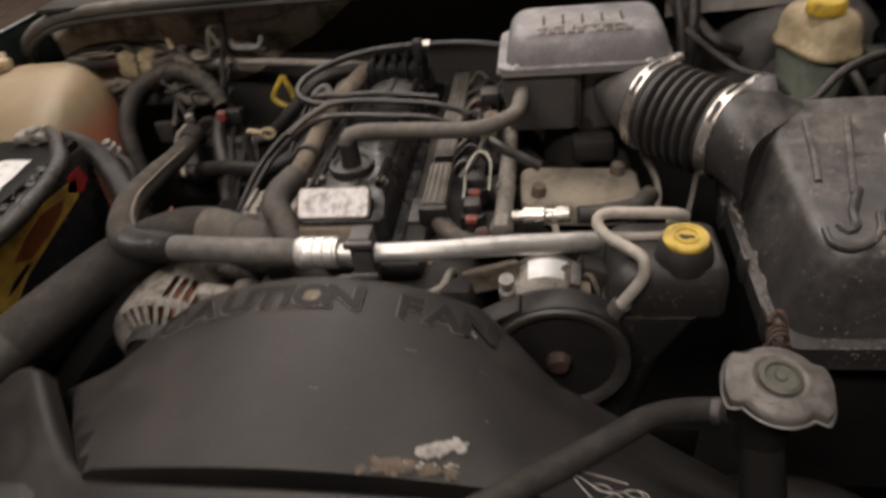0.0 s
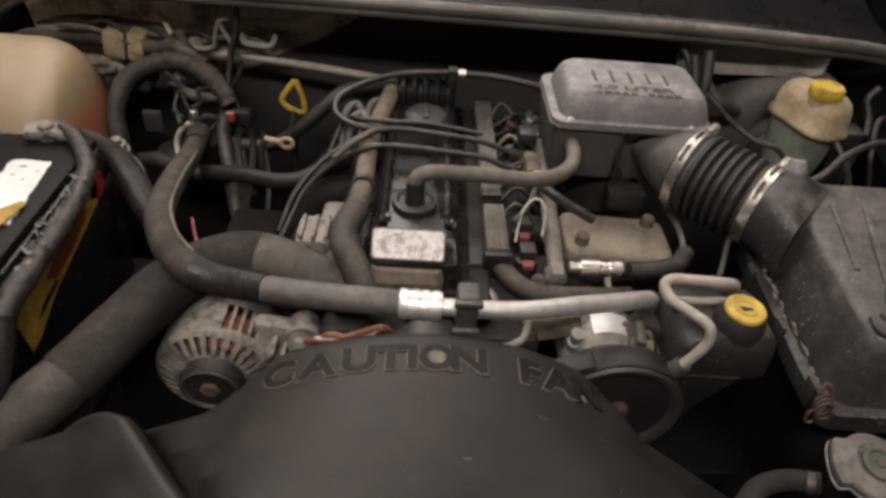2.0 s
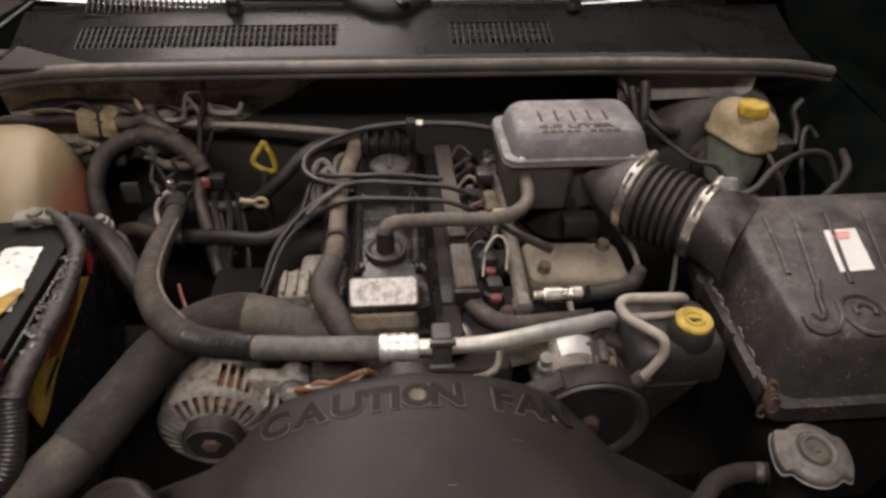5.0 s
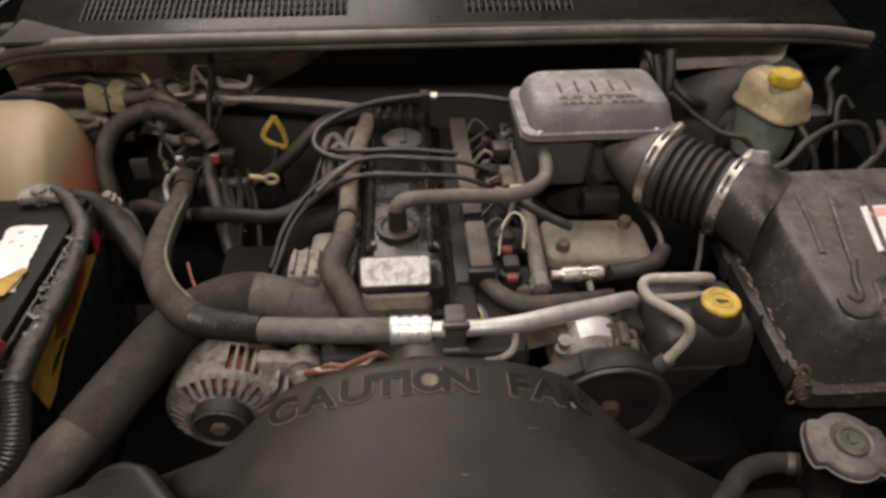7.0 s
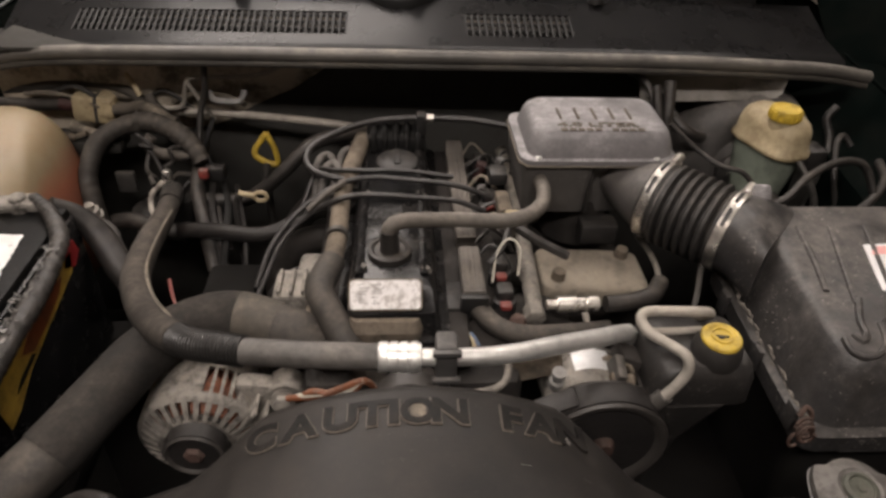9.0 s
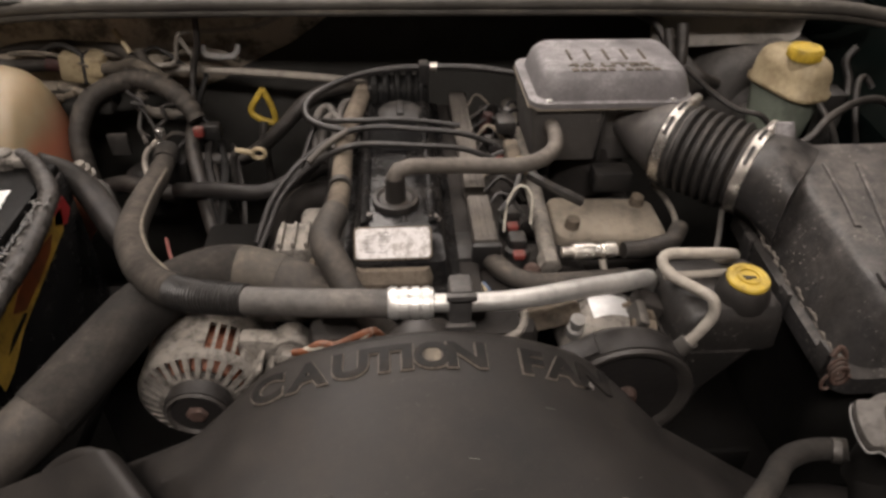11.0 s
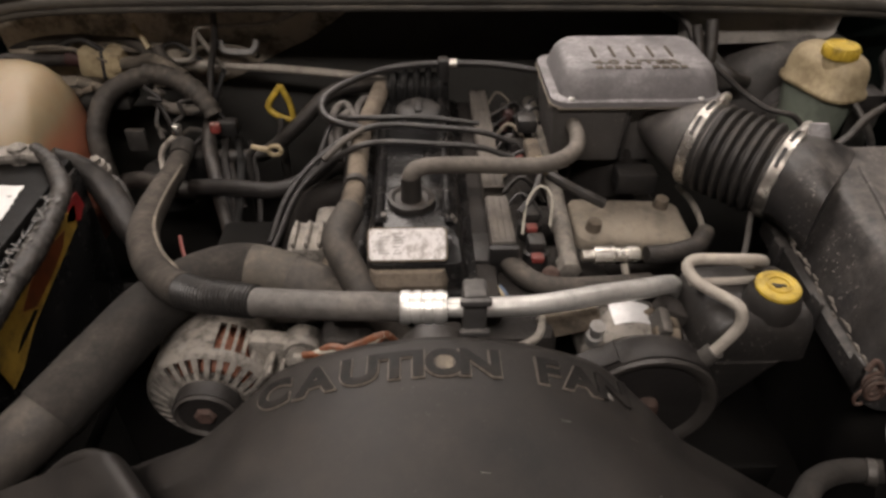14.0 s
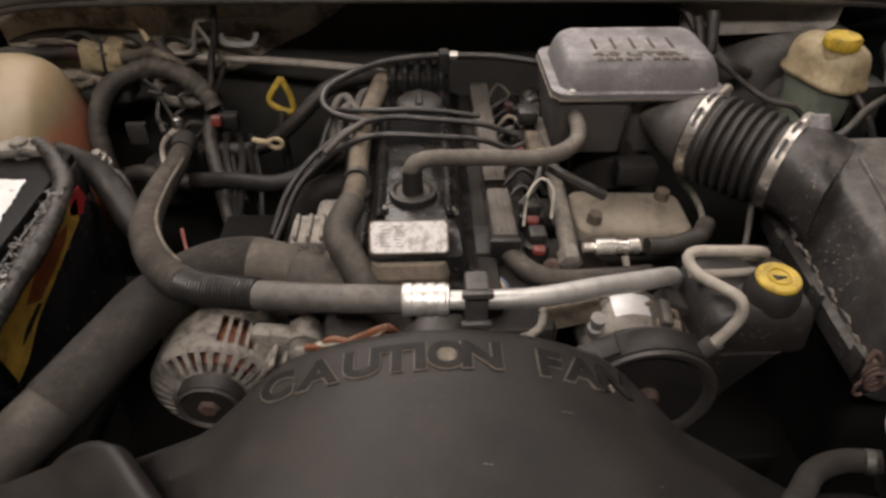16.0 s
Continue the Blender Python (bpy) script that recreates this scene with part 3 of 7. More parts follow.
    # wings and inner panels
    for s, name in ((-1, "wing"), (1, "wing")):
        prof = [(0.60 if s > 0 else 0.71, 0.62), (0.64 if s > 0 else 0.728, 0.93), (0.70 if s > 0 else 0.731, 0.95), (0.725 if s > 0 else 0.750, 0.985), (0.742 if s > 0 else 0.766, 0.996), (0.80, 0.99), (0.88, 0.95), (0.92, 0.85), (0.93, 0.55), (0.93, 0.42)]
        ys = [0.15, 0.4, 0.7, 1.0, 1.3, 1.6]
        rise = lambda y: -0.055 + 0.085 * (y - 0.15) / 1.15 if s > 0 else -0.004
        lean = 0.035 if s > 0 else 0.0
        rings = [[Vector((s * (x + lean * (y - 0.78)), y, z + (rise(y) if z > 0.8 else 0))) for x, z in prof] for y in ys]
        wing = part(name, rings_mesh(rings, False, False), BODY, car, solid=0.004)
        edge = [(s * ((0.742 if s > 0 else 0.766) + lean * (y - 0.78)), y, 1.0 + rise(y)) for y in ys]
        # only the left edge carries the painted highlight
        part("wing_edge", tube(edge, 0.0028, 6, 0.05), EDGE if s < 0 else BODY, wing)
        part("inner_panel", box(0.655 if s > 0 else -0.775, 0.72, 0.64 if s > 0 else 0.70, 0.02, 0.85, 0.38 if s > 0 else 0.5, 0.004), FIREWALL, car)
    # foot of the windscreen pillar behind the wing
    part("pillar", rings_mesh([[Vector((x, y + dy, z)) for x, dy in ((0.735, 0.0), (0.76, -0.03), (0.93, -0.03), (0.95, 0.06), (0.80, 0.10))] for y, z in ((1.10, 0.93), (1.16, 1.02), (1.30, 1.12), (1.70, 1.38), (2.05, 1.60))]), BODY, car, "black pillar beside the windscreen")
    # floor and front support take the shade colour
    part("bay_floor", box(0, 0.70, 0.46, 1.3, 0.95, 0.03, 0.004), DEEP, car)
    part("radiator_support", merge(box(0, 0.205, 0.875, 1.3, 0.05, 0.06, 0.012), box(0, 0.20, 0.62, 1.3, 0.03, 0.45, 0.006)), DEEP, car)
    part("front_rail", box(0, 0.20, 0.42, 1.3, 0.10, 0.10, 0.015), FIREWALL, car)
    for x in (-0.60, 0.60):
        for y in (0.35, 1.05):
            part("frame_leg", box(x, y, 0.235, 0.09, 0.09, 0.47, 0.01), FIREWALL, car)
    # small firewall fittings
    # the liner's right end tapers to mimic the wall fading into shade
    part("firewall_liner", rings_mesh([[Vector((x, 1.080 + 0.008 * math.sin(19 * x) + 0.03 * f * f, 1.036 - f * h)) for f in (0.0, 0.3, 0.55, 0.8, 1.0)] for x, h in ((-0.64, 0.15), (-0.52, 0.155), (-0.42, 0.15), (-0.33, 0.145), (-0.26, 0.12), (-0.20, 0.085), (-0.15, 0.05), (-0.11, 0.02))], False, False), TANWALL, car, "brown dusty firewall liner under the seal, lightened against its shade", solid=0.004)
    part("wire_bracket", tube([(-0.392, 1.040, 0.955), (-0.362, 1.040, 0.953), (-0.346, 1.038, 0.960), (-0.338, 1.032, 0.985), (-0.330, 1.026, 1.003), (-0.322, 1.026, 1.008), (-0.300, 1.028, 1.008), (-0.240, 1.035, 1.008), (-0.205, 1.045, 1.014), (-0.18, 1.055, 1.024)], 0.0033, 8), LINE, car)
    part("wire_bracket", tube([(-0.331, 1.028, 1.000), (-0.318, 1.036, 0.965), (-0.304, 1.045, 0.930)], 0.0033, 8), LINE, car)
    part("clip", tube([(-0.302, 1.035, 0.985), (-0.297, 1.03, 0.972), (-0.258, 1.03, 0.970), (-0.250, 1.035, 0.985)], 0.005, 8, flat=0.6), LINEGREY, car)
    part("heat_shield", rings_mesh([[Vector((x + sh * f, 1.044 - 0.026 * f + 0.004 * math.sin(3.1 * f) + 0.02 * (x - 0.37), 1.034 - 0.012 * abs(x - 0.45) - h * f)) for f in (0.0, 0.25, 0.6, 0.9, 1.0)] for x, h, sh in ((0.365, 0.056, 0), (0.42, 0.054, 0), (0.50, 0.052, 0), (0.57, 0.050, -0.004), (0.60, 0.046, -0.012), (0.618, 0.040, -0.022))], False, False), SHIELD, car, solid=0.004)
    part("firewall_rod", tube([(-0.45, 1.058, 0.943), (-0.317, 1.055, 0.939), (-0.197, 1.045, 0.934), (-0.102, 1.03, 0.930), (-0.06, 1.02, 0.925)], 0.0064, 10), LINE, car)


body()


# ---- cooling: shroud, radiator, cap, hoses ----
def shroud_z(x, y):
    """Height of the shroud: an arch at the back that flattens towards the front."""
    a = abs(x)
    k, slope = (1.9, 0.50) if x < 0 else (2.05, 0.79)
    arch = 0.967 - k * min(a, 0.17) ** 2 - slope * max(0.0, a - 0.17)
    front = 0.950 - 0.55 * x * x
    f = max(0.0, min(1.0, (y - 0.27) / 0.13))
    f = 0.65 * f + 0.35 * f * f * (3 - 2 * f)
    side = -0.243 + 0.90 * (0.40 - y)
    return front * (1 - f) + arch * f - 2.2 * max(0.0, side - x) * max(0.0, min(1.0, (0.408 - y) / 0.02))


def shroud_back(x):
    """Where the back edge of the shroud runs."""
    return 0.458 - 0.045 * max(0.0, min(1.0, (abs(x) - 0.135) / 0.06))


def fan_shroud():
    t = thing("fan_shroud", "grey-black dusty plastic fan shroud with raised caution lettering", "fan shroud")
    xs = [-0.36 + 0.72 * k / 72 for k in range(73)]
    rings = []
    for f, off in ((1.0, -0.008), (0.957, -0.002), (0.925, 0), (0.82, 0), (0.70, 0), (0.68, 0), (0.66, 0), (0.53, 0), (0.37, 0), (0.20, 0), (0.07, 0), (0, 0), (0, -0.05)):
        rings.append([Vector((x, 0.272 + (shroud_back(x) - 0.272) * f, shroud_z(x, 0.272 + (shroud_back(x) - 0.272) * f) + off)) for x in xs])
    part("shell", rings_mesh(rings, False, False), SHROUD, t, solid=0.004)
    rim = [(-0.330, 0.390, 0.848), (-0.313, 0.394, 0.868), (-0.298, 0.396, 0.883), (-0.281, 0.396, 0.894), (-0.266, 0.391, 0.900), (-0.252, 0.381, 0.903), (-0.240, 0.368, 0.904)]
    part("rim", tube(rim, (0.0080, 0.0100, 0.0098, 0.0092, 0.0085, 0.0075, 0.005), 16), SHROUD, t)
    edge = [(-0.259, 0.391, 0.910), (-0.249, 0.380, 0.912), (-0.240, 0.370, 0.913), (-0.222, 0.350, 0.9145), (-0.203, 0.329, 0.917), (-0.184, 0.310, 0.920), (-0.165, 0.293, 0.924), (-0.146, 0.280, 0.928), (-0.125, 0.2705, 0.932), (-0.100, 0.2655, 0.936), (-0.06, 0.2620, 0.940), (0.0, 0.2600, 0.943), (0.06, 0.2600, 0.942), (0.12, 0.2600, 0.939), (0.20, 0.2600, 0.926), (0.30, 0.2600, 0.900)]
    wings = []
    for k, (x, y, z) in enumerate(edge):
        f = max(0.0, min(1.0, (k - 5) / 5))
        out = Vector((-1 + f, -0.08 - 0.92 * f, 0)).normalized()
        back = Vector((0.75, 0.66, 0)).lerp(Vector((0, 1, 0)), f).normalized()
        base = Vector((x, y, z))
        fall = 0.42 - 0.22 * f
        wings.append([base + back * 0.010 + Vector((0, 0, -0.020)), base + back * 0.0065 + Vector((0, 0, -0.008)), base + back * 0.0035 + Vector((0, 0, -0.002)), base, base + out * 0.006 + Vector((0, 0, -0.0005))]
                     + [base + out * w + Vector((0, 0, -0.0005 - fall * (w - 0.006))) for w in ((0.02, 0.06, 0.11, 0.15) if f < 0.5 else (0.012, 0.022, 0.04, 0.06))])
    part("side_cover", rings_mesh(wings, False, False), SHROUD, t, "grey moulded side cover and lip round the shroud", sharp=60, solid=0.003)
    part("lip_slot", tube([(-0.135 + 0.045 * k, 0.2440 - 0.004 * min(k, 2) / 2, 0.9285 + 0.0022 * min(k, 4)) for k in range(5)], 0.0028, 8, flat=0.6), GRILLE, t)
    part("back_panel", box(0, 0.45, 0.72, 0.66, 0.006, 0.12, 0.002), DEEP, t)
    part("side_bracket", box(-0.345, 0.33, 0.74, 0.03, 0.12, 0.18, 0.006), GRILLE, t)
    part("foot", box(0.0, 0.30, 0.64, 0.5, 0.03, 0.06, 0.006), GRILLE, t)
    # raised letters along the arch
    places = zip("CAUTIONFAN", (-0.132, -0.098, -0.064, -0.037, -0.019, 0.001, 0.028, 0.081, 0.108, 0.136))
    for ch, x in places:
        slope = math.atan((shroud_z(x - 0.008, 0.42) - shroud_z(x + 0.008, 0.42)) / 0.016)
        pitch = math.atan((shroud_z(x, 0.434) - shroud_z(x, 0.409)) / 0.025)
        m = pose(x, 0.4215, shroud_z(x, 0.4215) + 0.0010) @ pose(0, 0, 0, math.degrees(pitch), math.degrees(slope), 0)
        wide = {"I": 1.0, "O": 0.80, "C": 0.92}.get(ch, 0.95)
        letter = letters(ch, 0.046, 0.0012 if x < 0.05 else 0.0010, LETTERBLACK, t, m @ Matrix.Diagonal((wide, 0.74, 1, 1)), "letter", 0.0019)
        if x < 0.12:
            letters(ch, 0.046, 0.0006, LETTEREDGE, letter, pose(-0.0002, -0.0005, -0.0002 if x < 0.05 else -0.0006), "dusty_edge", 0.0030)
    part("letter_fill", box(0.001, 0.4215, shroud_z(0, 0.42) + 0.0006, 0.013, 0.018, 0.002, 0.0006), BANDED, t)
    # worn marks and a marker scribble
    for n, (cx, cy, sx, sy, slant), mat, big in ((46, (0.1195, 0.2975, 0.0125, 0.0040, 0.42), FLAKEWHITE, 0.0072), (70, (0.098, 0.2800, 0.025, 0.0030, 0.02), FLAKEBROWN, 0.0075), (14, (0.112, 0.2835, 0.016, 0.002, 0.1), FLAKEWHITE, 0.0034), (7, (0.131, 0.415, 0.004, 0.003, -0.8), FLAKEWHITE, 0.0026)):
        for q in range(n):
            dx = max(-1.2, min(1.2, random.gauss(0, 0.6))) * sx
            x, y = cx + dx, cy + slant * dx + max(-1.1, min(1.1, random.gauss(0, 0.55))) * sy
            w = random.uniform(0.35, 1.0) * big
            m = pose(x, y, shroud_z(x, y) + 0.0004) @ pose(0, 0, 0, 0, math.degrees(math.atan((shroud_z(x - 0.01, y) - shroud_z(x + 0.01, y)) / 0.02)), random.uniform(0, 180))
            bm = bmesh.new()
            bm.faces.new([bm.verts.new(m @ Vector((w * random.uniform(0.35, 1.0) * math.cos(k * math.pi / 5), 0.6 * w * random.uniform(0.35, 1.0) * math.sin(k * math.pi / 5), 0))) for k in range(10)])
            part("scuff", bm, mat, t, solid=0.0007)
    for k in range(9):
        x, y, w, a = random.uniform(-0.2, 0.26), random.uniform(0.285, 0.395), random.uniform(0.003, 0.010), random.uniform(0, math.pi)
        if shroud_z(x, y) < 0.84:
            continue
        pts = [(x + w * q * math.cos(a), y + 0.4 * w * q * math.sin(a)) for q in (-0.5, 0.0, 0.5)]
        part("scratch", tube([(p, q, shroud_z(p, q) + 0.0002) for p, q in pts], random.uniform(0.00015, 0.00035), 4, 0.01), PALERUB if k % 4 else LINEGREY, t)
    strokes = [[(0.209, 0.288), (0.213, 0.290), (0.222, 0.284), (0.231, 0.280), (0.240, 0.284), (0.252, 0.290), (0.258, 0.287), (0.256, 0.277)],
               [(0.210, 0.287), (0.216, 0.278), (0.221, 0.271)],
               [(0.228, 0.272), (0.236, 0.281), (0.243, 0.273)],
               [(0.228 + 0.006 * math.cos(0.7 * a), 0.284 + 0.0035 * math.sin(0.7 * a)) for a in range(10)],
               [(0.249 + 0.006 * math.cos(0.7 * a), 0.285 + 0.0045 * math.sin(0.7 * a)) for a in range(10)],
               [(0.214, 0.2965), (0.232, 0.2960), (0.246, 0.2955)]]
    for line in strokes:
        part("marker_stroke", tube([(a - 0.004, b + 0.006, shroud_z(a - 0.004, b + 0.006) + 0.0002) for a, b in line], 0.0006, 5, 0.002), FLAKEWHITE, t)


def radiator():
    t = thing("radiator", "black-tanked radiator standing behind the front support", "radiator")
    part("core", box(0, 0.262, 0.70, 0.62, 0.03, 0.36, 0.003), DARKSTEEL, t)
    part("top_tank", box(0.02, 0.255, 0.895, 0.70, 0.05, 0.05, 0.014), PLASTIC, t)
    part("lower_mount", box(0, 0.262, 0.50, 0.6, 0.06, 0.06, 0.01), PLASTIC, t)
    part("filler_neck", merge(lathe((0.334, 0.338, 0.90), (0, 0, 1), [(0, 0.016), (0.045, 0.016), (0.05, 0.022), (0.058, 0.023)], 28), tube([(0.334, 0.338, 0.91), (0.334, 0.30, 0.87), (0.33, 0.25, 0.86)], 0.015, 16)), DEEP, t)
    at = Vector((0.3340, 0.334, 0.9680))

    def ring(r, z, ear):
        out = []
        for k in range(96):
            a = 2 * math.pi * k / 96
            off = abs((math.degrees(a) + 90) % 180 - 90)
            q = 1.0 if off < 33 else max(0.0, 1 - (off - 33) / 10)
            q = q * q * (3 - 2 * q) * (0.8 + 0.2 * min(1, off / 27)) * ear
            out.append(at + Vector(((r + q) * math.cos(a - 0.2), (r + q) * math.sin(a - 0.2), z - q * 0.3 + 0.16 * (r + q) * math.sin(a - 0.2))))
        return out

    cap = part("cap", rings_mesh([ring(0.0250, -0.003, 0.0062), ring(0.0268, -0.004, 0.0062), ring(0.0274, -0.001, 0.0066), ring(0.0266, 0.0026, 0.0062), ring(0.0250, 0.0040, 0.0040), ring(0.0165, 0.0070, 0), ring(0.0150, 0.0060, 0), ring(0.0140, 0.0055, 0)]), STEELCAP, t, "scratched steel radiator cap with two ears")
    # paler metal than the cap, so the rim's glint is in its colour
    part("rolled_edge", tube(ring(0.0276, -0.0042, 0.0066) + ring(0.0276, -0.0042, 0.0066)[:2], 0.0009, 6, 0.004), LINEGREY, cap, "rolled edge of the cap, paler to show its glint")
    part("rivet", lathe(at + Vector((0, 0, 0.005)), (0, -0.16, 1), [(0, 0.0138), (0.003, 0.0128), (0.004, 0.010), (0.0025, 0.009), (0.0025, 0.004), (0.004, 0.003)], 28), CAPDISC, cap)
    for k in range(7):
        a = radians(195 + 22 * k)
        part("stamp", box(at.x + 0.0208 * math.cos(a), at.y + 0.0208 * math.sin(a), at.z + 0.0060 + 0.16 * 0.0208 * math.sin(a), 0.0028, 0.0010, 0.0006, 0, pose(0, 0, 0, 0, 0, math.degrees(a) + 90)), STEELCAP, cap)


def hose(name, label, material, pts, r, category="hose", group="", **kw):
    return tagged(part(name, tube(pts, r, **kw), material), label, category, group)




def cooling_hoses():
    t = thing("upper_radiator_hose", "thick dusty black rubber radiator hose running to the engine", "radiator hose")
    pts = [(-0.43, 0.345, 0.79), (-0.402, 0.378, 0.832), (-0.374, 0.408, 0.862), (-0.333, 0.448, 0.885), (-0.303, 0.512, 0.893), (-0.280, 0.567, 0.895), (-0.242, 0.605, 0.898), (-0.197, 0.616, 0.900), (-0.143, 0.602, 0.893), (-0.108, 0.593, 0.880), (-0.08, 0.60, 0.85)]
    curve = spline(pts, 0.006)
    at = [min(range(len(curve)), key=lambda k: (curve[k] - Vector(p)).length) for p in pts]
    part("hose", tube(curve[:at[3] + 3], 0.0276, 24), PALERUB, t)
    part("sleeve", tube(curve[at[3]:at[7] + 2], 0.0290, 24), SLEEVE, t)
    part("end_hose", tube(curve[at[7]:], 0.0284, 24), PALERUB, t)
    part("collar", tube(curve[at[7] + 1:at[7] + 9], 0.0291, 24), TANRUB, t)
    o = thing("overflow_hose", "thin black rubber overflow hose from the filler neck", "hose")
    part("clamp", lathe((0.302, 0.3465, 0.927), (0.8, -0.35, 0.2), [(0, 0.0088), (0.0006, 0.0096), (0.0064, 0.0096), (0.007, 0.0088)], 20), DARKSTEEL, o)
    part("hose", tube([(0.312, 0.343, 0.931), (0.289, 0.350, 0.923), (0.260, 0.338, 0.929), (0.234, 0.313, 0.940), (0.200, 0.284, 0.948), (0.168, 0.264, 0.948), (0.140, 0.250, 0.942), (0.11, 0.235, 0.93)], 0.0086, 16), SLEEVE, o)
    w = thing("lower_hose", "large black rubber hose low beside the radiator", "radiator hose")
    part("hose", tube([(0.30, 0.43, 0.66), (0.36, 0.42, 0.70), (0.44, 0.41, 0.71), (0.52, 0.37, 0.68), (0.56, 0.33, 0.62)], 0.028, 20), BELT, w)
    part("clamp", tube([(0.535, 0.358, 0.662), (0.543, 0.350, 0.650)], 0.0295, 24), DARKSTEEL, w)


fan_shroud()
radiator()
cooling_hoses()


# ---- the engine ----
def engine():
    t = thing("engine_block", "greasy dark iron engine block and cylinder head", "engine")
    part("block", merge(box(0.0, 0.78, 0.70, 0.24, 0.50, 0.36, 0.02), box(-0.02, 0.78, 0.875, 0.17, 0.46, 0.05, 0.01)), BLOCK, t)
    part("front_cover", box(0.0, 0.535, 0.72, 0.22, 0.03, 0.26, 0.03), BLOCK, t)
    part("oil_pan", box(0, 0.78, 0.505, 0.2, 0.45, 0.06, 0.02), BLOCK, t)
    part("thermostat_housing", merge(lathe((-0.085, 0.600, 0.83), (0, 0, 1), [(0, 0.036), (0.035, 0.036), (0.045, 0.03)], 24), box(-0.08, 0.61, 0.81, 0.09, 0.06, 0.06, 0.01)), CAST, t)
    for k in range(4):
        part("exhaust_runner", tube([(-0.10, 0.66 + 0.09 * k, 0.85), (-0.16, 0.66 + 0.09 * k, 0.83), (-0.2, 0.68 + 0.08 * k, 0.74)], 0.02, 12), BLOCK, t)
    for k in range(5):
        part("intake_runner", tube([(0.10, 0.66 + 0.08 * k, 0.86), (0.16, 0.66 + 0.08 * k, 0.86), (0.20, 0.67 + 0.08 * k, 0.80)], 0.022, 12), BLOCK, t)
    # valve cover
    v = thing("valve_cover", "black painted valve cover with grime along its front", "valve cover")
    rings = []
    for z, hx, y0, y1 in ((0.893, 0.062, 0.566, 1.0), (0.905, 0.062, 0.566, 1.0), (0.908, 0.052, 0.572, 0.995), (0.932, 0.048, 0.582, 0.99), (0.942, 0.044, 0.606, 0.985), (0.945, 0.038, 0.612, 0.98)):
        rings.append(rounded(-0.021, (y0 + y1) / 2, hx, (y1 - y0) / 2, z, 0.012))
    part("cover", rings_mesh(rings), ENAMEL, v)
    part("front_nose", rings_mesh([rounded(-0.029, 0.584, 0.040, 0.018, z, 0.012) for z in (0.895, 0.918)] + [rounded(-0.029, 0.588, 0.037, 0.014, 0.928, 0.01)]), DUSTALU, v, "grimy tan front of the valve cover")
    for x in (-0.058, 0.014):
        part("rib", tube([(x, 0.63, 0.945), (x, 0.78, 0.945), (x, 0.97, 0.945)], 0.005, 8, 0.02), ENAMEL, v)
    for x, y in ((-0.055, 0.645), (0.015, 0.64), (-0.056, 0.80), (0.014, 0.80)):
        bolt("cover_bolt", (x, y, 0.943), (0, 0, 1), 0.005, 0.006, DARKSTEEL, v)
    part("rear_filler_cap", merge(lathe((-0.016, 0.884, 0.94), (0, 0, 1), [(0, 0.03), (0.008, 0.030), (0.012, 0.026), (0.014, 0.012)], 28), box(-0.016, 0.884, 0.954, 0.010, 0.040, 0.006, 0.003)), PLASTIC, v)
    part("baffle_strip", box(-0.018, 0.945, 0.950, 0.085, 0.05, 0.03, 0.006), GRILLE, v)
    for k in range(5):
        part("baffle_rib", tube([(-0.050 + 0.016 * k, 0.918, 0.945), (-0.050 + 0.016 * k, 0.925, 0.968), (-0.050 + 0.016 * k, 0.965, 0.970)], 0.0046, 8), GRILLE, v)
    m = pose(-0.029, 0.5985, 0.9445, 41.5)
    plate = part("plate", rings_mesh([rounded(0, 0, 0.0395, 0.0172, z, 0.005) for z in (-0.003, 0.003)]), DUSTALU, v)
    plate.matrix_basis = m @ pose(0, 0, -0.001)
    lab = part("label", rings_mesh([rounded(0, 0, 0.0375, 0.0155, z, 0.004) for z in (-0.0006, 0.0006)]), PAPER, v, "worn white paper label with unreadable print")
    lab.matrix_basis = m @ pose(0, 0, 0.0028)
    for k in range(7):
        for q in range(2):
            w = random.uniform(0.004, 0.013)
            bar = part("print", box(0, 0, 0, w, 0.0006, 0.0003, 0), PALEHOSE, lab)
            bar.matrix_basis = pose(-0.031 + 0.016 * q + w / 2 + random.uniform(-0.001, 0.003), 0.0105 - 0.0033 * k + random.uniform(-0.0004, 0.0004), 0.0007)
    # breather grommet and hose
    g = thing("breather_grommet", "black rubber breather grommet in the valve cover", "grommet")
    part("ring", lathe((-0.025, 0.672, 0.944), (0, 0, 1), [(0, 0.0255), (0.004, 0.0262), (0.008, 0.025), (0.009, 0.021), (0.006, 0.018), (0.006, 0.011)], 36), RUBBER, g)
    part("stem", lathe((-0.025, 0.672, 0.948), (0, 0, 1), [(0, 0.012), (0.01, 0.011), (0.03, 0.0105)], 20), RUBBER, g)
    hose("breather_hose", "brown-grey dusty rubber breather hose to the intake box", BREATHER, [(-0.026, 0.672, 0.968), (-0.024, 0.672, 0.981), (-0.010, 0.679, 0.985), (0.048, 0.692, 0.978), (0.108, 0.692, 0.976), (0.139, 0.702, 0.978), (0.159, 0.728, 0.977), (0.164, 0.750, 0.981), (0.165, 0.778, 0.979)], 0.0092, n=14)
    # coolant pipe along the head
    c = thing("coolant_pipe", "tan dust-covered metal coolant pipe along the valve cover", "pipe")
    part("pipe", tube([(-0.072, 0.985, 0.86), (-0.069, 0.975, 0.915), (-0.067, 0.950, 0.946), (-0.069, 0.920, 0.953), (-0.079, 0.855, 0.952), (-0.086, 0.797, 0.950), (-0.087, 0.705, 0.945), (-0.091, 0.650, 0.941)], (0.012, 0.0125, 0.0115, 0.012), 16), DUSTALU, c)
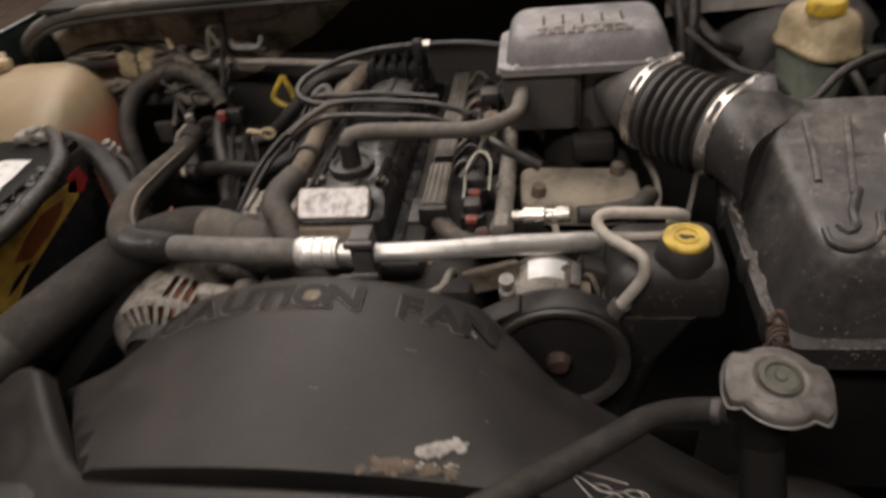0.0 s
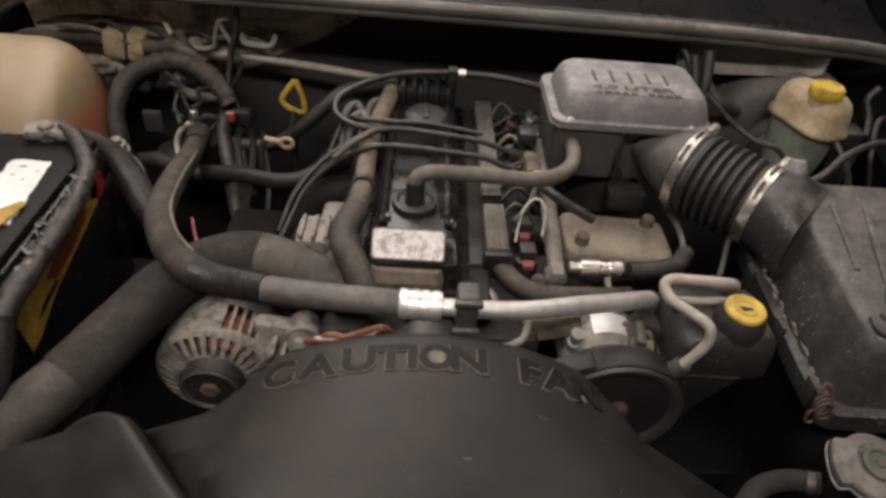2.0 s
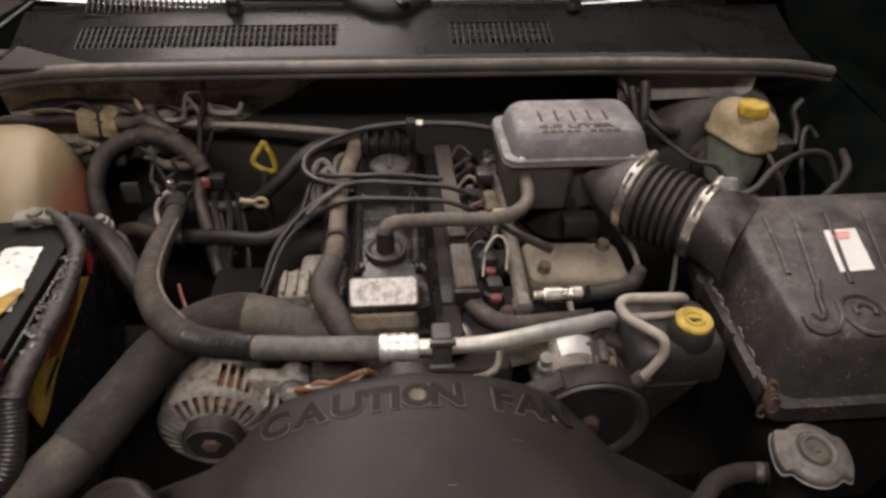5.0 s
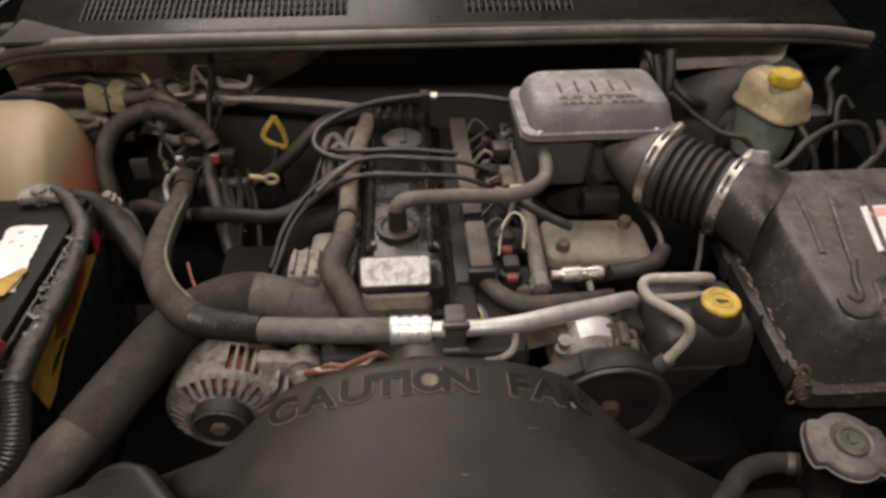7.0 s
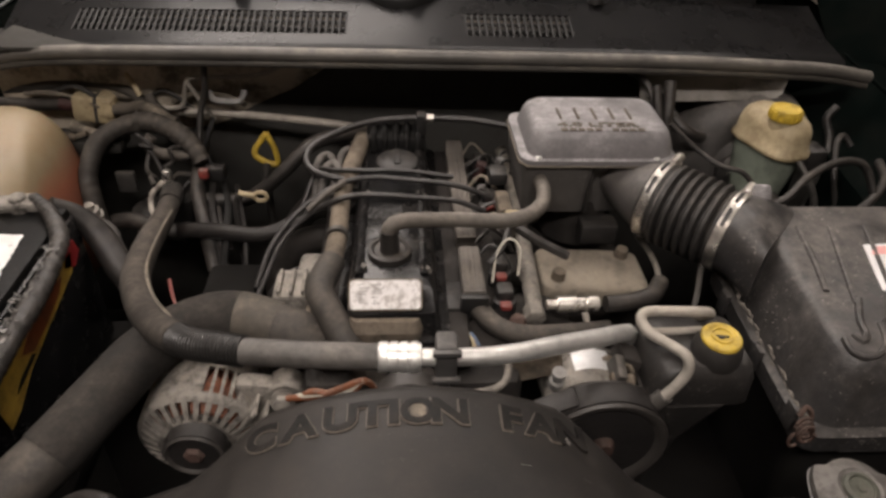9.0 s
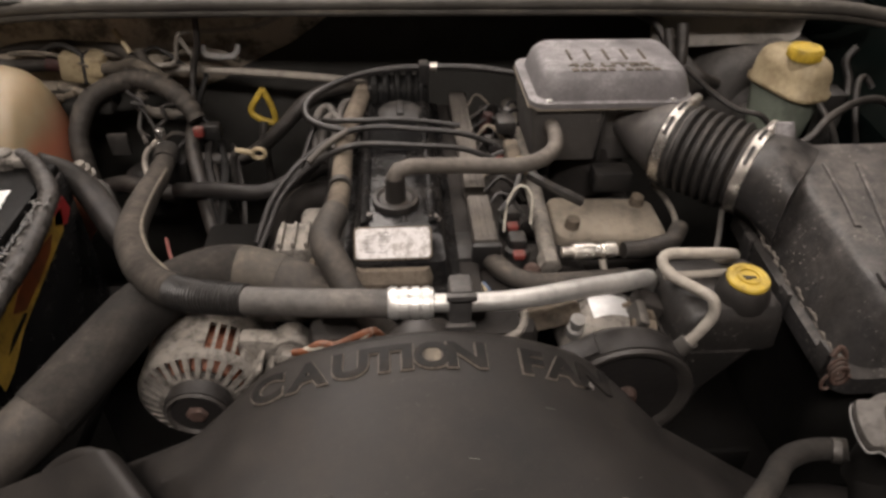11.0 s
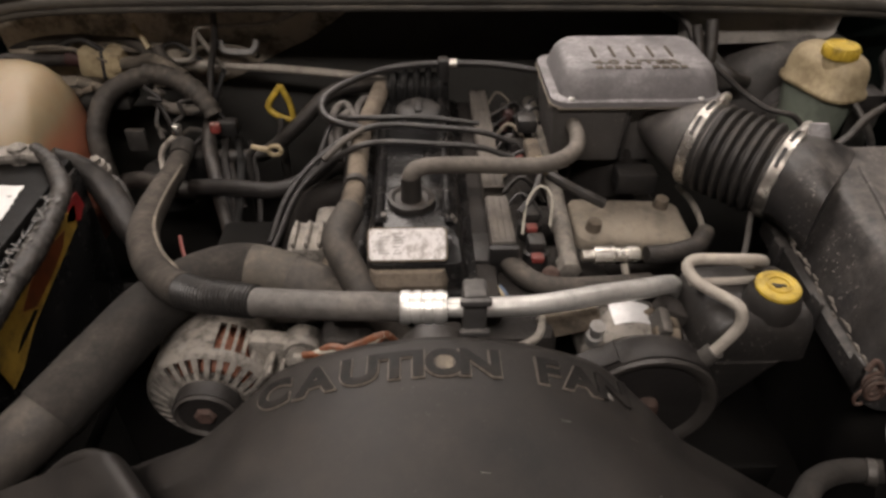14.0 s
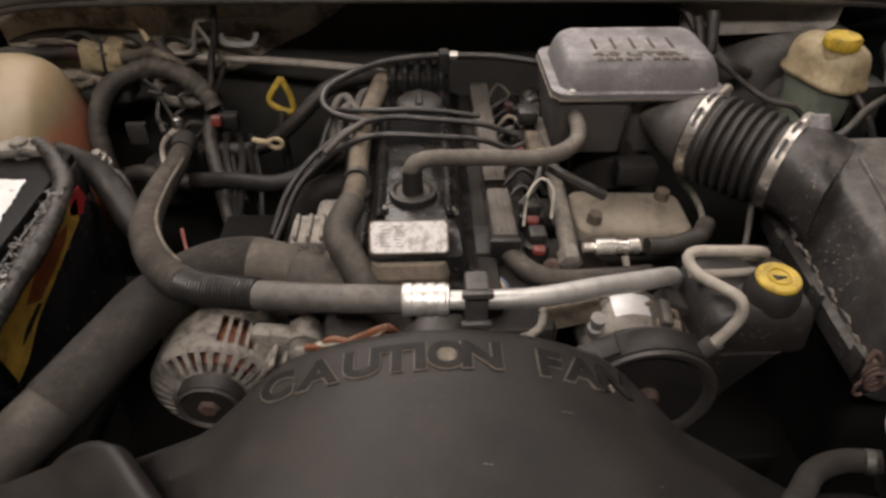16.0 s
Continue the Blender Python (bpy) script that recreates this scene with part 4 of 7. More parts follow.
    part("elbow_hose", tube([(-0.090, 0.660, 0.942), (-0.098, 0.630, 0.941), (-0.099, 0.610, 0.936), (-0.088, 0.592, 0.925), (-0.070, 0.566, 0.905), (-0.041, 0.541, 0.875), (-0.02, 0.525, 0.84)], 0.0158, 18), PALERUB, c)
    for y in (0.70, 0.83):
        part("band", lathe((-0.087, y, 0.947), (0, 1, 0), [(0, 0.0135), (0.008, 0.0135)], 18), DARKSTEEL, c)
    # finned housing beside the pipe
    h = thing("coil_housing", "grey cast finned housing next to the coolant pipe", "housing")
    part("body", merge(box(-0.138, 0.665, 0.885, 0.046, 0.055, 0.05, 0.01), box(-0.115, 0.70, 0.875, 0.05, 0.09, 0.04, 0.01)), CAST, h)
    for k in range(3):
        part("fin", box(-0.152 + 0.014 * k, 0.662, 0.912, 0.005, 0.042, 0.008, 0.002), CAST, h)
    part("stud", lathe((-0.112, 0.635, 0.885), (0.2, -0.5, 0.8), [(0, 0.012), (0.014, 0.012), (0.016, 0.006), (0.03, 0.006)], 14), DUSTALU, h)


engine()


def ac_line():
    t = thing("air_conditioning_line", "aluminium refrigerant pipe with crimped rubber hose and foam sleeve", "refrigerant line")
    sl = [(-0.3405, 0.885, 0.881), (-0.340, 0.840, 0.880), (-0.338, 0.770, 0.887), (-0.326, 0.690, 0.899), (-0.298, 0.625, 0.911), (-0.262, 0.572, 0.926), (-0.218, 0.530, 0.946), (-0.182, 0.512, 0.956), (-0.157, 0.503, 0.960)]
    curve = spline(sl, 0.006)
    at = [min(range(len(curve)), key=lambda k: (curve[k] - Vector(p)).length) for p in sl]
    part("sleeve", tube(curve[:at[6] - 2], (0.0135, 0.0155, 0.0170, 0.0172, 0.0172, 0.0170, 0.0165), 20), ACSLEEVE, t)
    part("seam", tube([(x + 0.0135, y + 0.004, z + 0.0105) for x, y, z in sl[1:6]], 0.0022, 8), BANDED, t)
    part("corrugated_sleeve", tube(curve[at[6] - 4:], (0.0160, 0.0152, 0.0144), 20, rib=0.0011, pitch=0.0036), CORRUGATED, t)
    part("hose", tube([(-0.160, 0.503, 0.960), (-0.10, 0.497, 0.960), (-0.033, 0.495, 0.958)], 0.0128, 22), PALEHOSE, t)
    prof = [(0, 0.0133)]
    for k in range(4):
        s = 0.002 + 0.0095 * k
        prof += [(s, 0.0145), (s + 0.006, 0.0148), (s + 0.0068, 0.0135), (s + 0.009, 0.0135)]
    part("crimp", lathe((-0.034, 0.495, 0.958), (1, -0.03, 0), prof + [(0.0405, 0.010)], 28), ALU, t)
    part("pipe", tube([(0.004, 0.4935, 0.958), (0.04, 0.494, 0.957), (0.09, 0.502, 0.952), (0.15, 0.530, 0.936), (0.20, 0.557, 0.918), (0.228, 0.574, 0.907), (0.242, 0.585, 0.896), (0.246, 0.592, 0.87), (0.246, 0.595, 0.83)], (0.0084, 0.0088, 0.0096, 0.0100, 0.0098, 0.0095), 20), ALU, t)
    clip = part("clip", merge(box(0.029, 0.4935, 0.958, 0.020, 0.024, 0.046, 0.003), box(0.029, 0.480, 0.976, 0.026, 0.006, 0.006, 0.001), box(0.029, 0.480, 0.941, 0.026, 0.006, 0.006, 0.001)), CLIPGREY, t)
    part("clip_stem", box(0.029, 0.506, 0.915, 0.012, 0.012, 0.07, 0.003), PLASTIC, clip)
    # hoses end at the valve block near the firewall
    b = thing("refrigerant_block", "dark refrigerant valve block with a pale service port", "valve block")
    part("block", box(-0.345, 0.945, 0.835, 0.036, 0.05, 0.04, 0.008), PLASTIC, b)
    part("hose_end", tube([(-0.3405, 0.880, 0.882), (-0.343, 0.905, 0.882), (-0.347, 0.925, 0.868)], (0.0150, 0.0165, 0.013), 16), SLEEVE, b)
    part("port", lathe((-0.358, 0.930, 0.880), (0.1, 0.15, 1), [(0, 0.008), (0.005, 0.008), (0.006, 0.0062), (0.013, 0.0062), (0.013, 0.0072), (0.022, 0.0068), (0.024, 0.005)], 16), STEEL, b)
    part("tube", tube([(-0.361, 0.925, 0.888), (-0.372, 0.915, 0.880), (-0.380, 0.915, 0.866), (-0.379, 0.905, 0.852), (-0.370, 0.89, 0.842), (-0.36, 0.87, 0.83)], 0.0042, 10), LINE, b)
    part("ring_hose", tube([(-0.470, 0.93, 0.81), (-0.477, 0.940, 0.850), (-0.480, 0.958, 0.886), (-0.464, 0.985, 0.923), (-0.430, 1.0, 0.941), (-0.400, 1.0, 0.946)], (0.0130, 0.0145, 0.0138, 0.0148, 0.0135, 0.0145), 16, rib=0.0006, pitch=0.016), PALERUB, b)
    part("wrapped_hose", tube([(-0.408, 1.0, 0.951), (-0.375, 0.995, 0.948), (-0.342, 0.982, 0.937), (-0.318, 0.965, 0.920), (-0.308, 0.955, 0.905)], (0.0135, 0.0150, 0.0138, 0.0155, 0.0140, 0.0125), 16, rib=0.0012, pitch=0.012), PALERUB, b)
    part("inner_hose", tube([(-0.385, 0.985, 0.932), (-0.392, 0.98, 0.921), (-0.380, 0.975, 0.910), (-0.350, 0.97, 0.908), (-0.325, 0.965, 0.910)], 0.0085, 12), BREATHER, b)
    part("low_hose", tube([(-0.46, 0.95, 0.80), (-0.42, 0.93, 0.815), (-0.37, 0.90, 0.82), (-0.33, 0.89, 0.82)], 0.013, 12), RUBBER, b)
    part("bracket", box(-0.446, 0.998, 0.845, 0.030, 0.010, 0.036, 0.003), DARKSTEEL, b)
    part("drier", lathe((-0.41, 0.99, 0.74), (0, 0, 1), [(0, 0.035), (0.06, 0.035), (0.07, 0.02)], 24), PLASTIC, b)


def alternator():
    t = thing("alternator", "dusty cast aluminium alternator with ribbed housing and black pulley", "alternator")
    n = 120
    prof = [(0, 0.036), (0.002, 0.041), (0.004, 0.046), (0.0115, 0.0605), (0.015, 0.0645), (0.019, 0.066), (0.0215, 0.066), (0.056, 0.066), (0.060, 0.066), (0.064, 0.067), (0.095, 0.068), (0.102, 0.060)]

    def skip(a, b):
        return (a in (1, 2) and b % 4 in (1, 2)) or (a == 6 and b in (16, 17, 19, 20, 22, 23, 25, 26)) or (a == 10 and b % 4 in (1, 2))

    part("housing", lathe((-0.227, 0.508, 0.812), (0, 1, 0), prof, n, False, skip), CAST, t, solid=0.004)
    part("winding", lathe((-0.227, 0.515, 0.812), (0, 1, 0), [(0.004, 0.046), (0.02, 0.056), (0.06, 0.056), (0.07, 0.03)], 36), COPPER, t)
    part("core", lathe((-0.227, 0.512, 0.812), (0, 1, 0), [(0.0, 0.034), (0.004, 0.044), (0.006, 0.044)], 36), DARKSTEEL, t)
    part("pulley", lathe((-0.2215, 0.482, 0.833), (0, 1, 0), [(0.006, 0.012), (0.007, 0.022), (0.0, 0.026), (-0.001, 0.028), (0.001, 0.0300)] + [(0.004 + 0.0035 * k + d, r) for k in range(4) for d, r in ((0, 0.0295), (0.0018, 0.0268))] + [(0.019, 0.030), (0.021, 0.027)], 40), PULLEY, t)
    part("belt_loop", lathe((-0.2215, 0.484, 0.833), (0, 1, 0), [(0, 0.0290), (0.0, 0.0312), (0.016, 0.0312), (0.016, 0.0290)], 40), BELT, t)
    part("pulley_face", lathe((-0.2215, 0.485, 0.833), (0, 1, 0), [(0, 0.010), (0.0, 0.018), (0.003, 0.0215)], 32), DARKSTEEL, t)
    part("pulley_nut", lathe((-0.2215, 0.480, 0.833), (0, 1, 0), [(0, 0.008), (0.002, 0.0108), (0.014, 0.0108)], 6), RUSTNUT, t)
    ear = part("mounting_ear", merge(box(-0.160, 0.552, 0.852, 0.062, 0.022, 0.034, 0.009, pose(0, 0, 0, 0, 8, 0)), lathe((-0.136, 0.540, 0.852), (0, 1, 0), [(0, 0.018), (0.003, 0.020), (0.024, 0.020), (0.027, 0.018)], 24)), CAST, t)
    part("rear_ear", box(-0.150, 0.590, 0.862, 0.09, 0.012, 0.022, 0.005, pose(0, 0, 0, 0, 6, 0)), CAST, t)
    for k in range(3):
        part("side_fin", box(-0.172 + 0.009 * k, 0.528 + 0.006 * k, 0.846 - 0.010 * k, 0.004, 0.03, 0.03, 0.0015, pose(0, 0, 0, 0, 40, 0)), CAST, t)
    bolt("mounting_bolt", (-0.138, 0.536, 0.852), (0, -1, 0.35), 0.009, 0.012, CAST, ear)
    w = thing("alternator_wiring", "orange and white wires behind the shroud", "wires")
    for k, m in enumerate((WIREORANGE, WIREWHITE, WIREORANGE)):
        part("wire", tube([(-0.128 + 0.006 * k, 0.515, 0.880), (-0.098, 0.505, 0.893 + 0.004 * k), (-0.075 + 0.004 * k, 0.502, 0.906 - 0.006 * k), (-0.050, 0.500, 0.920), (-0.04, 0.51, 0.90)], 0.0034, 8), m, w)


def pump_side():
    t = thing("power_steering_pump", "black power steering pump with large pulley and silver label", "pump")
    at = (0.201, 0.484, 0.826)
    prof = [(0.010, 0.010), (0.010, 0.022), (0.014, 0.030), (0.014, 0.034), (0.010, 0.040), (0.010, 0.050), (0.006, 0.054), (0.002, 0.059), (0.0, 0.063), (0.0, 0.067), (0.003, 0.069), (0.006, 0.067), (0.032, 0.067), (0.034, 0.069), (0.037, 0.065)]
    part("pulley", lathe(at, (0, 1, 0), prof, 56), PULLEY, t)
    part("belt_wrap", lathe((0.201, 0.4895, 0.826), (0, 1, 0), [(0, 0.0660), (0.0, 0.0692), (0.001, 0.0696), (0.025, 0.0696), (0.026, 0.0692), (0.026, 0.0660)], 56), BELT, t, "smooth black back of the drive belt")
    part("hub", lathe((0.201, 0.480, 0.826), (0, 1, 0), [(0, 0.009), (0.006, 0.012), (0.02, 0.013)], 20), NUT, t)
    part("pump_body", lathe((0.190, 0.522, 0.845), (0, 1, 0), [(0, 0.045), (0.012, 0.046), (0.050, 0.046), (0.058, 0.036)], 36), CAST, t)
    part("silver_label", lathe((0.190, 0.538, 0.845), (0, 1, 0), [(0, 0.0468), (0.030, 0.0468)], 48, False, lambda a, b: not (8 <= b <= 14)), SILVER, t, "shiny silver foil label wrapped round the pump", solid=0.0006)
    part("fitting", merge(lathe((0.152, 0.533, 0.872), (0.0, -0.2, 1), [(0, 0.0085), (0.010, 0.0085), (0.012, 0.006), (0.018, 0.006), (0.019, 0.0075), (0.026, 0.0075)], 14), lathe((0.152, 0.520, 0.868), (0, -1, 0.2), [(0, 0.0065), (0.012, 0.0065), (0.014, 0.005)], 12)), LINEGREY, t)
    part("bracket", box(0.232, 0.562, 0.873, 0.03, 0.03, 0.04, 0.005, pose(0, 0, 0, 0, 25, 0)), BLOCK, t)
    part("arm", box(0.128, 0.565, 0.868, 0.075, 0.03, 0.025, 0.006, pose(0, 0, 0, -30, -14, 0)), DUSTALU, t)
    part("label_band", lathe((0.190, 0.568, 0.845), (0, 1, 0), [(0, 0.0475), (0.006, 0.0475)], 36), DARKSTEEL, t)
    for x, y, z, a in ((0.213, 0.556, 0.893, 30), (0.222, 0.545, 0.884, -20), (0.232, 0.552, 0.887, 55)):
        part("spring_clip", tube([(x - 0.008, y, z - 0.012), (x - 0.002, y - 0.004, z), (x + 0.005, y - 0.008, z - 0.008), (x + 0.009, y - 0.012, z - 0.022)], 0.0034, 8), DUSTALU, t)
    part("strut", box(0.213, 0.535, 0.885, 0.012, 0.03, 0.035, 0.003, pose(0, 0, 0, 10, 20, 0)), DARKSTEEL, t)
    part("foot", box(0.219, 0.524, 0.886, 0.026, 0.016, 0.012, 0.003, pose(0, 0, 0, 20, 10, 0)), DUSTALU, t)
    part("hose", tube([(0.222, 0.545, 0.878), (0.235, 0.56, 0.873), (0.25, 0.575, 0.86)], 0.008, 10), RUBBER, t)
    # reservoir behind the pump
    r = thing("power_steering_reservoir", "black plastic power steering reservoir with a yellow cap", "reservoir")
    part("body", rings_mesh([rounded(cx, cy, hx, hy, z, c) for z, cx, cy, hx, hy, c in ((0.866, 0.298, 0.552, 0.050, 0.046, 0.008), (0.872, 0.300, 0.552, 0.053, 0.049, 0.010), (0.902, 0.302, 0.553, 0.052, 0.047, 0.012), (0.913, 0.304, 0.552, 0.048, 0.043, 0.014), (0.918, 0.306, 0.550, 0.041, 0.037, 0.016))]), BOXGREY, r)
    part("lower_body", rings_mesh([rounded(cx, cy, hx, hy, z, 0.018) for z, cx, cy, hx, hy in ((0.700, 0.255, 0.55, 0.025, 0.03), (0.80, 0.268, 0.548, 0.036, 0.036), (0.870, 0.290, 0.545, 0.046, 0.044))]), BOXGREY, r)
    part("neck", lathe((0.315, 0.533, 0.908), (0, -0.06, 1), [(0, 0.020), (0.006, 0.0262), (0.014, 0.0258), (0.023, 0.0240), (0.029, 0.0205)], 36), BOXGREY, r)
    cap = part("cap", lathe((0.315, 0.532, 0.937), (0, -0.06, 1), [(0, 0.0195), (0.0012, 0.0205), (0.004, 0.0205), (0.0058, 0.019), (0.006, 0.015), (0.0052, 0.014), (0.0052, 0.009)], 40), YELLOW, r, "yellow plastic cap with a dark moulded mark")
    part("cap_mark", merge(box(0.315, 0.531, 0.9428, 0.013, 0.0024, 0.0016, 0.0006, pose(0, 0, 0, 0, 0, -12)), box(0.313, 0.5290, 0.9428, 0.006, 0.003, 0.0016, 0.0006)), INK, cap)
    part("cap_ring", lathe((0.315, 0.532, 0.9420), (0, -0.06, 1), [(0, 0.0115), (0.0018, 0.011), (0.0018, 0.0095), (0, 0.009)], 28, False), YELLOW, cap)
    # bent steel return line
    hose("steering_line", "bent tan steel fluid line looping over the reservoir", LINE, [(0.312, 0.590, 0.915), (0.322, 0.578, 0.930), (0.312, 0.571, 0.940), (0.275, 0.568, 0.944), (0.247, 0.568, 0.944), (0.239, 0.560, 0.940), (0.246, 0.546, 0.934), (0.266, 0.533, 0.928), (0.276, 0.516, 0.929), (0.277, 0.508, 0.916), (0.267, 0.504, 0.900), (0.256, 0.502, 0.884)], 0.0058, "fluid line", n=14, step=0.004)
    hose("steering_line", "straight tan steel fluid line under the loop", LINE, [(0.246, 0.562, 0.921), (0.28, 0.563, 0.920), (0.312, 0.565, 0.920)], 0.0042, "fluid line", n=12)
    hose("line_end", "grey swaged hose end on the fluid line", PALEHOSE, [(0.259, 0.503, 0.888), (0.252, 0.506, 0.872), (0.243, 0.515, 0.848)], 0.0092, "hose end", n=14)
    tagged(part("drive_belt", box(0.0955, 0.5025, 0.8505, 0.16, 0.025, 0.004, 0.001, pose(0, 0, 0, 0, -29, 0)), BELT), "black rubber drive belt running to the pump pulley", "belt")


def intake():
    # resonator box
    t = thing("intake_box", "grey plastic intake box with a ribbed lettered lid", "intake box")
    cx, cy = 0.2385, 0.8465
    part("body", rings_mesh([rounded(0.190, cy + 0.004, 0.042, 0.062, 0.925, 0.010), rounded(0.187, cy, 0.046, 0.066, 0.985, 0.010), rounded(0.187, cy, 0.046, 0.066, 1.004, 0.010)]), DUCT, t)
    part("rear_body", rings_mesh([rounded(0.275, 0.860, 0.042, 0.054, 0.915, 0.010), rounded(0.282, 0.860, 0.048, 0.060, 0.985, 0.010), rounded(0.282, 0.860, 0.050, 0.062, 1.004, 0.010)]), DUCT, t)
    part("rib", box(0.233, 0.792, 0.962, 0.004, 0.012, 0.075, 0.001), BOXGREY, t)
    part("flange", rings_mesh([rounded(cx, cy, hx, hy, z, 0.02) for z, hx, hy in ((0.998, 0.098, 0.068), (1.000, 0.101, 0.071), (1.008, 0.101, 0.071), (1.010, 0.097, 0.067))]), LIDGREY, t)
    rim = rounded(cx, cy, 0.1015, 0.0715, 1.0005, 0.02)
    part("flange_edge", tube([tuple(p) for p in rim[len(rim) // 4:]] + [tuple(rim[0])], 0.0013, 6, 0.006), BANDED, t, "thin tan edge of the flange")
    lid = part("lid", rings_mesh([rounded(cx + 0.003, cy - 0.003, hx, hy, z, c) for z, hx, hy, c in ((1.009, 0.094, 0.064, 0.022), (1.018, 0.093, 0.062, 0.022), (1.032, 0.089, 0.057, 0.022), (1.038, 0.085, 0.053, 0.02), (1.0415, 0.080, 0.049, 0.018))]), LIDGREY, t, "light grey dusty lid with raised ribs")
    for k in range(5):
        part("lid_slot", box(0.1925 + 0.0228 * k, 0.8415, 1.0415, 0.0034, 0.032, 0.003, 0.001), TANPRINT, lid)
    letters("4.0 LITER", 0.0145, 0.0008, TANPRINT, lid, pose(0.236, 0.8095, 1.0416) @ Matrix.Diagonal((1.78, 1.0, 1, 1)), "lettering", 0.0004)
    for k in range(10):
        if k != 5:
            part("name_bar", box(0.191 + 0.0108 * k, 0.7965, 1.0417, 0.0082, 0.0070, 0.0012, 0.0003), TANPRINT, lid)
    for x in (0.16, 0.31):
        part("screw", lathe((x, 0.781, 1.005), (0, 0, 1), [(0, 0.004), (0.006, 0.004), (0.007, 0.003)], 10), ALU, t)
    # outlet toward the bellows
    ax = Vector((0.715, -0.695, -0.06)).normalized()
    c1, c2 = Vector((0.3156, 0.7561, 0.963)), Vector((0.378, 0.697, 0.959))
    part("outlet", tube([c1 - ax * 0.082, c1 - ax * 0.072, c1 - ax * 0.050, c1 - ax * 0.028, c1 - ax * 0.008, c1 + ax * 0.010], (0.010, 0.021, 0.033, 0.042, 0.0475, 0.0480), 32), DUCT, t, "dark funnel-shaped outlet")
    d = thing("intake_bellows", "black ribbed rubber intake bellows between two steel clamps", "intake duct")
    prof, L = [], (c2 - c1).length
    prof.append((-0.012, 0.0490))
    prof.append((0.006, 0.0490))
    ribs = 6
    for k in range(ribs):
        s = 0.009 + (L - 0.018) * k / ribs
        w = (L - 0.018) / ribs
        prof += [(s + w * 0.04, 0.0452), (s + w * 0.14, 0.0505), (s + w * 0.28, 0.0528), (s + w * 0.62, 0.0528), (s + w * 0.78, 0.0505), (s + w * 0.88, 0.0452)]
    prof += [(L - 0.006, 0.0490), (L + 0.014, 0.0490)]
    part("bellows", lathe(c1, c2 - c1, prof, 48), BELLOWS, d)
    dirn = (c2 - c1).normalized()
    _, u, v = axis_frame(dirn)
    for c in (c1 - dirn * 0.004, c2 + dirn * 0.004):
        cl = part("clamp", lathe(c - dirn * 0.006, dirn, [(0, 0.0498), (0.0008, 0.0511), (0.0122, 0.0511), (0.013, 0.0498)], 64), STEEL, d, "worn steel hose clamp with slots")
        face = (Vector((-0.35, -0.62, 0.70)) - dirn * Vector((-0.35, -0.62, 0.70)).dot(dirn)).normalized()
        for a, w in ((2, 0.024), (40, 0.022), (70, 0.010)):
            nrm = Matrix.Rotation(radians(a if dirn.cross(face).z > 0 else -a), 3, dirn) @ face
            at = c + nrm * 0.0511
            slot = part("slot", rings_mesh([rounded(0, 0, 0.0021, w / 2, z, 0.0020, 4) for z in (-0.0007, 0.0007)]), INK, cl)
            slot.matrix_basis = Matrix.Translation(at) @ Matrix((dirn, nrm.cross(dirn), nrm)).transposed().to_4x4()
        at = c + (v * 0.80 - u * 0.60 * (1 if u.x < 0 else -1)).normalized() * 0.0545
        part("clamp_screw", merge(lathe(at - u * 0.012, u, [(0, 0.0062), (0.003, 0.0066), (0.02, 0.0058), (0.024, 0.0045)], 14), box(at.x, at.y, at.z - 0.003, 0.014, 0.012, 0.006, 0.002)), STEEL, cl)


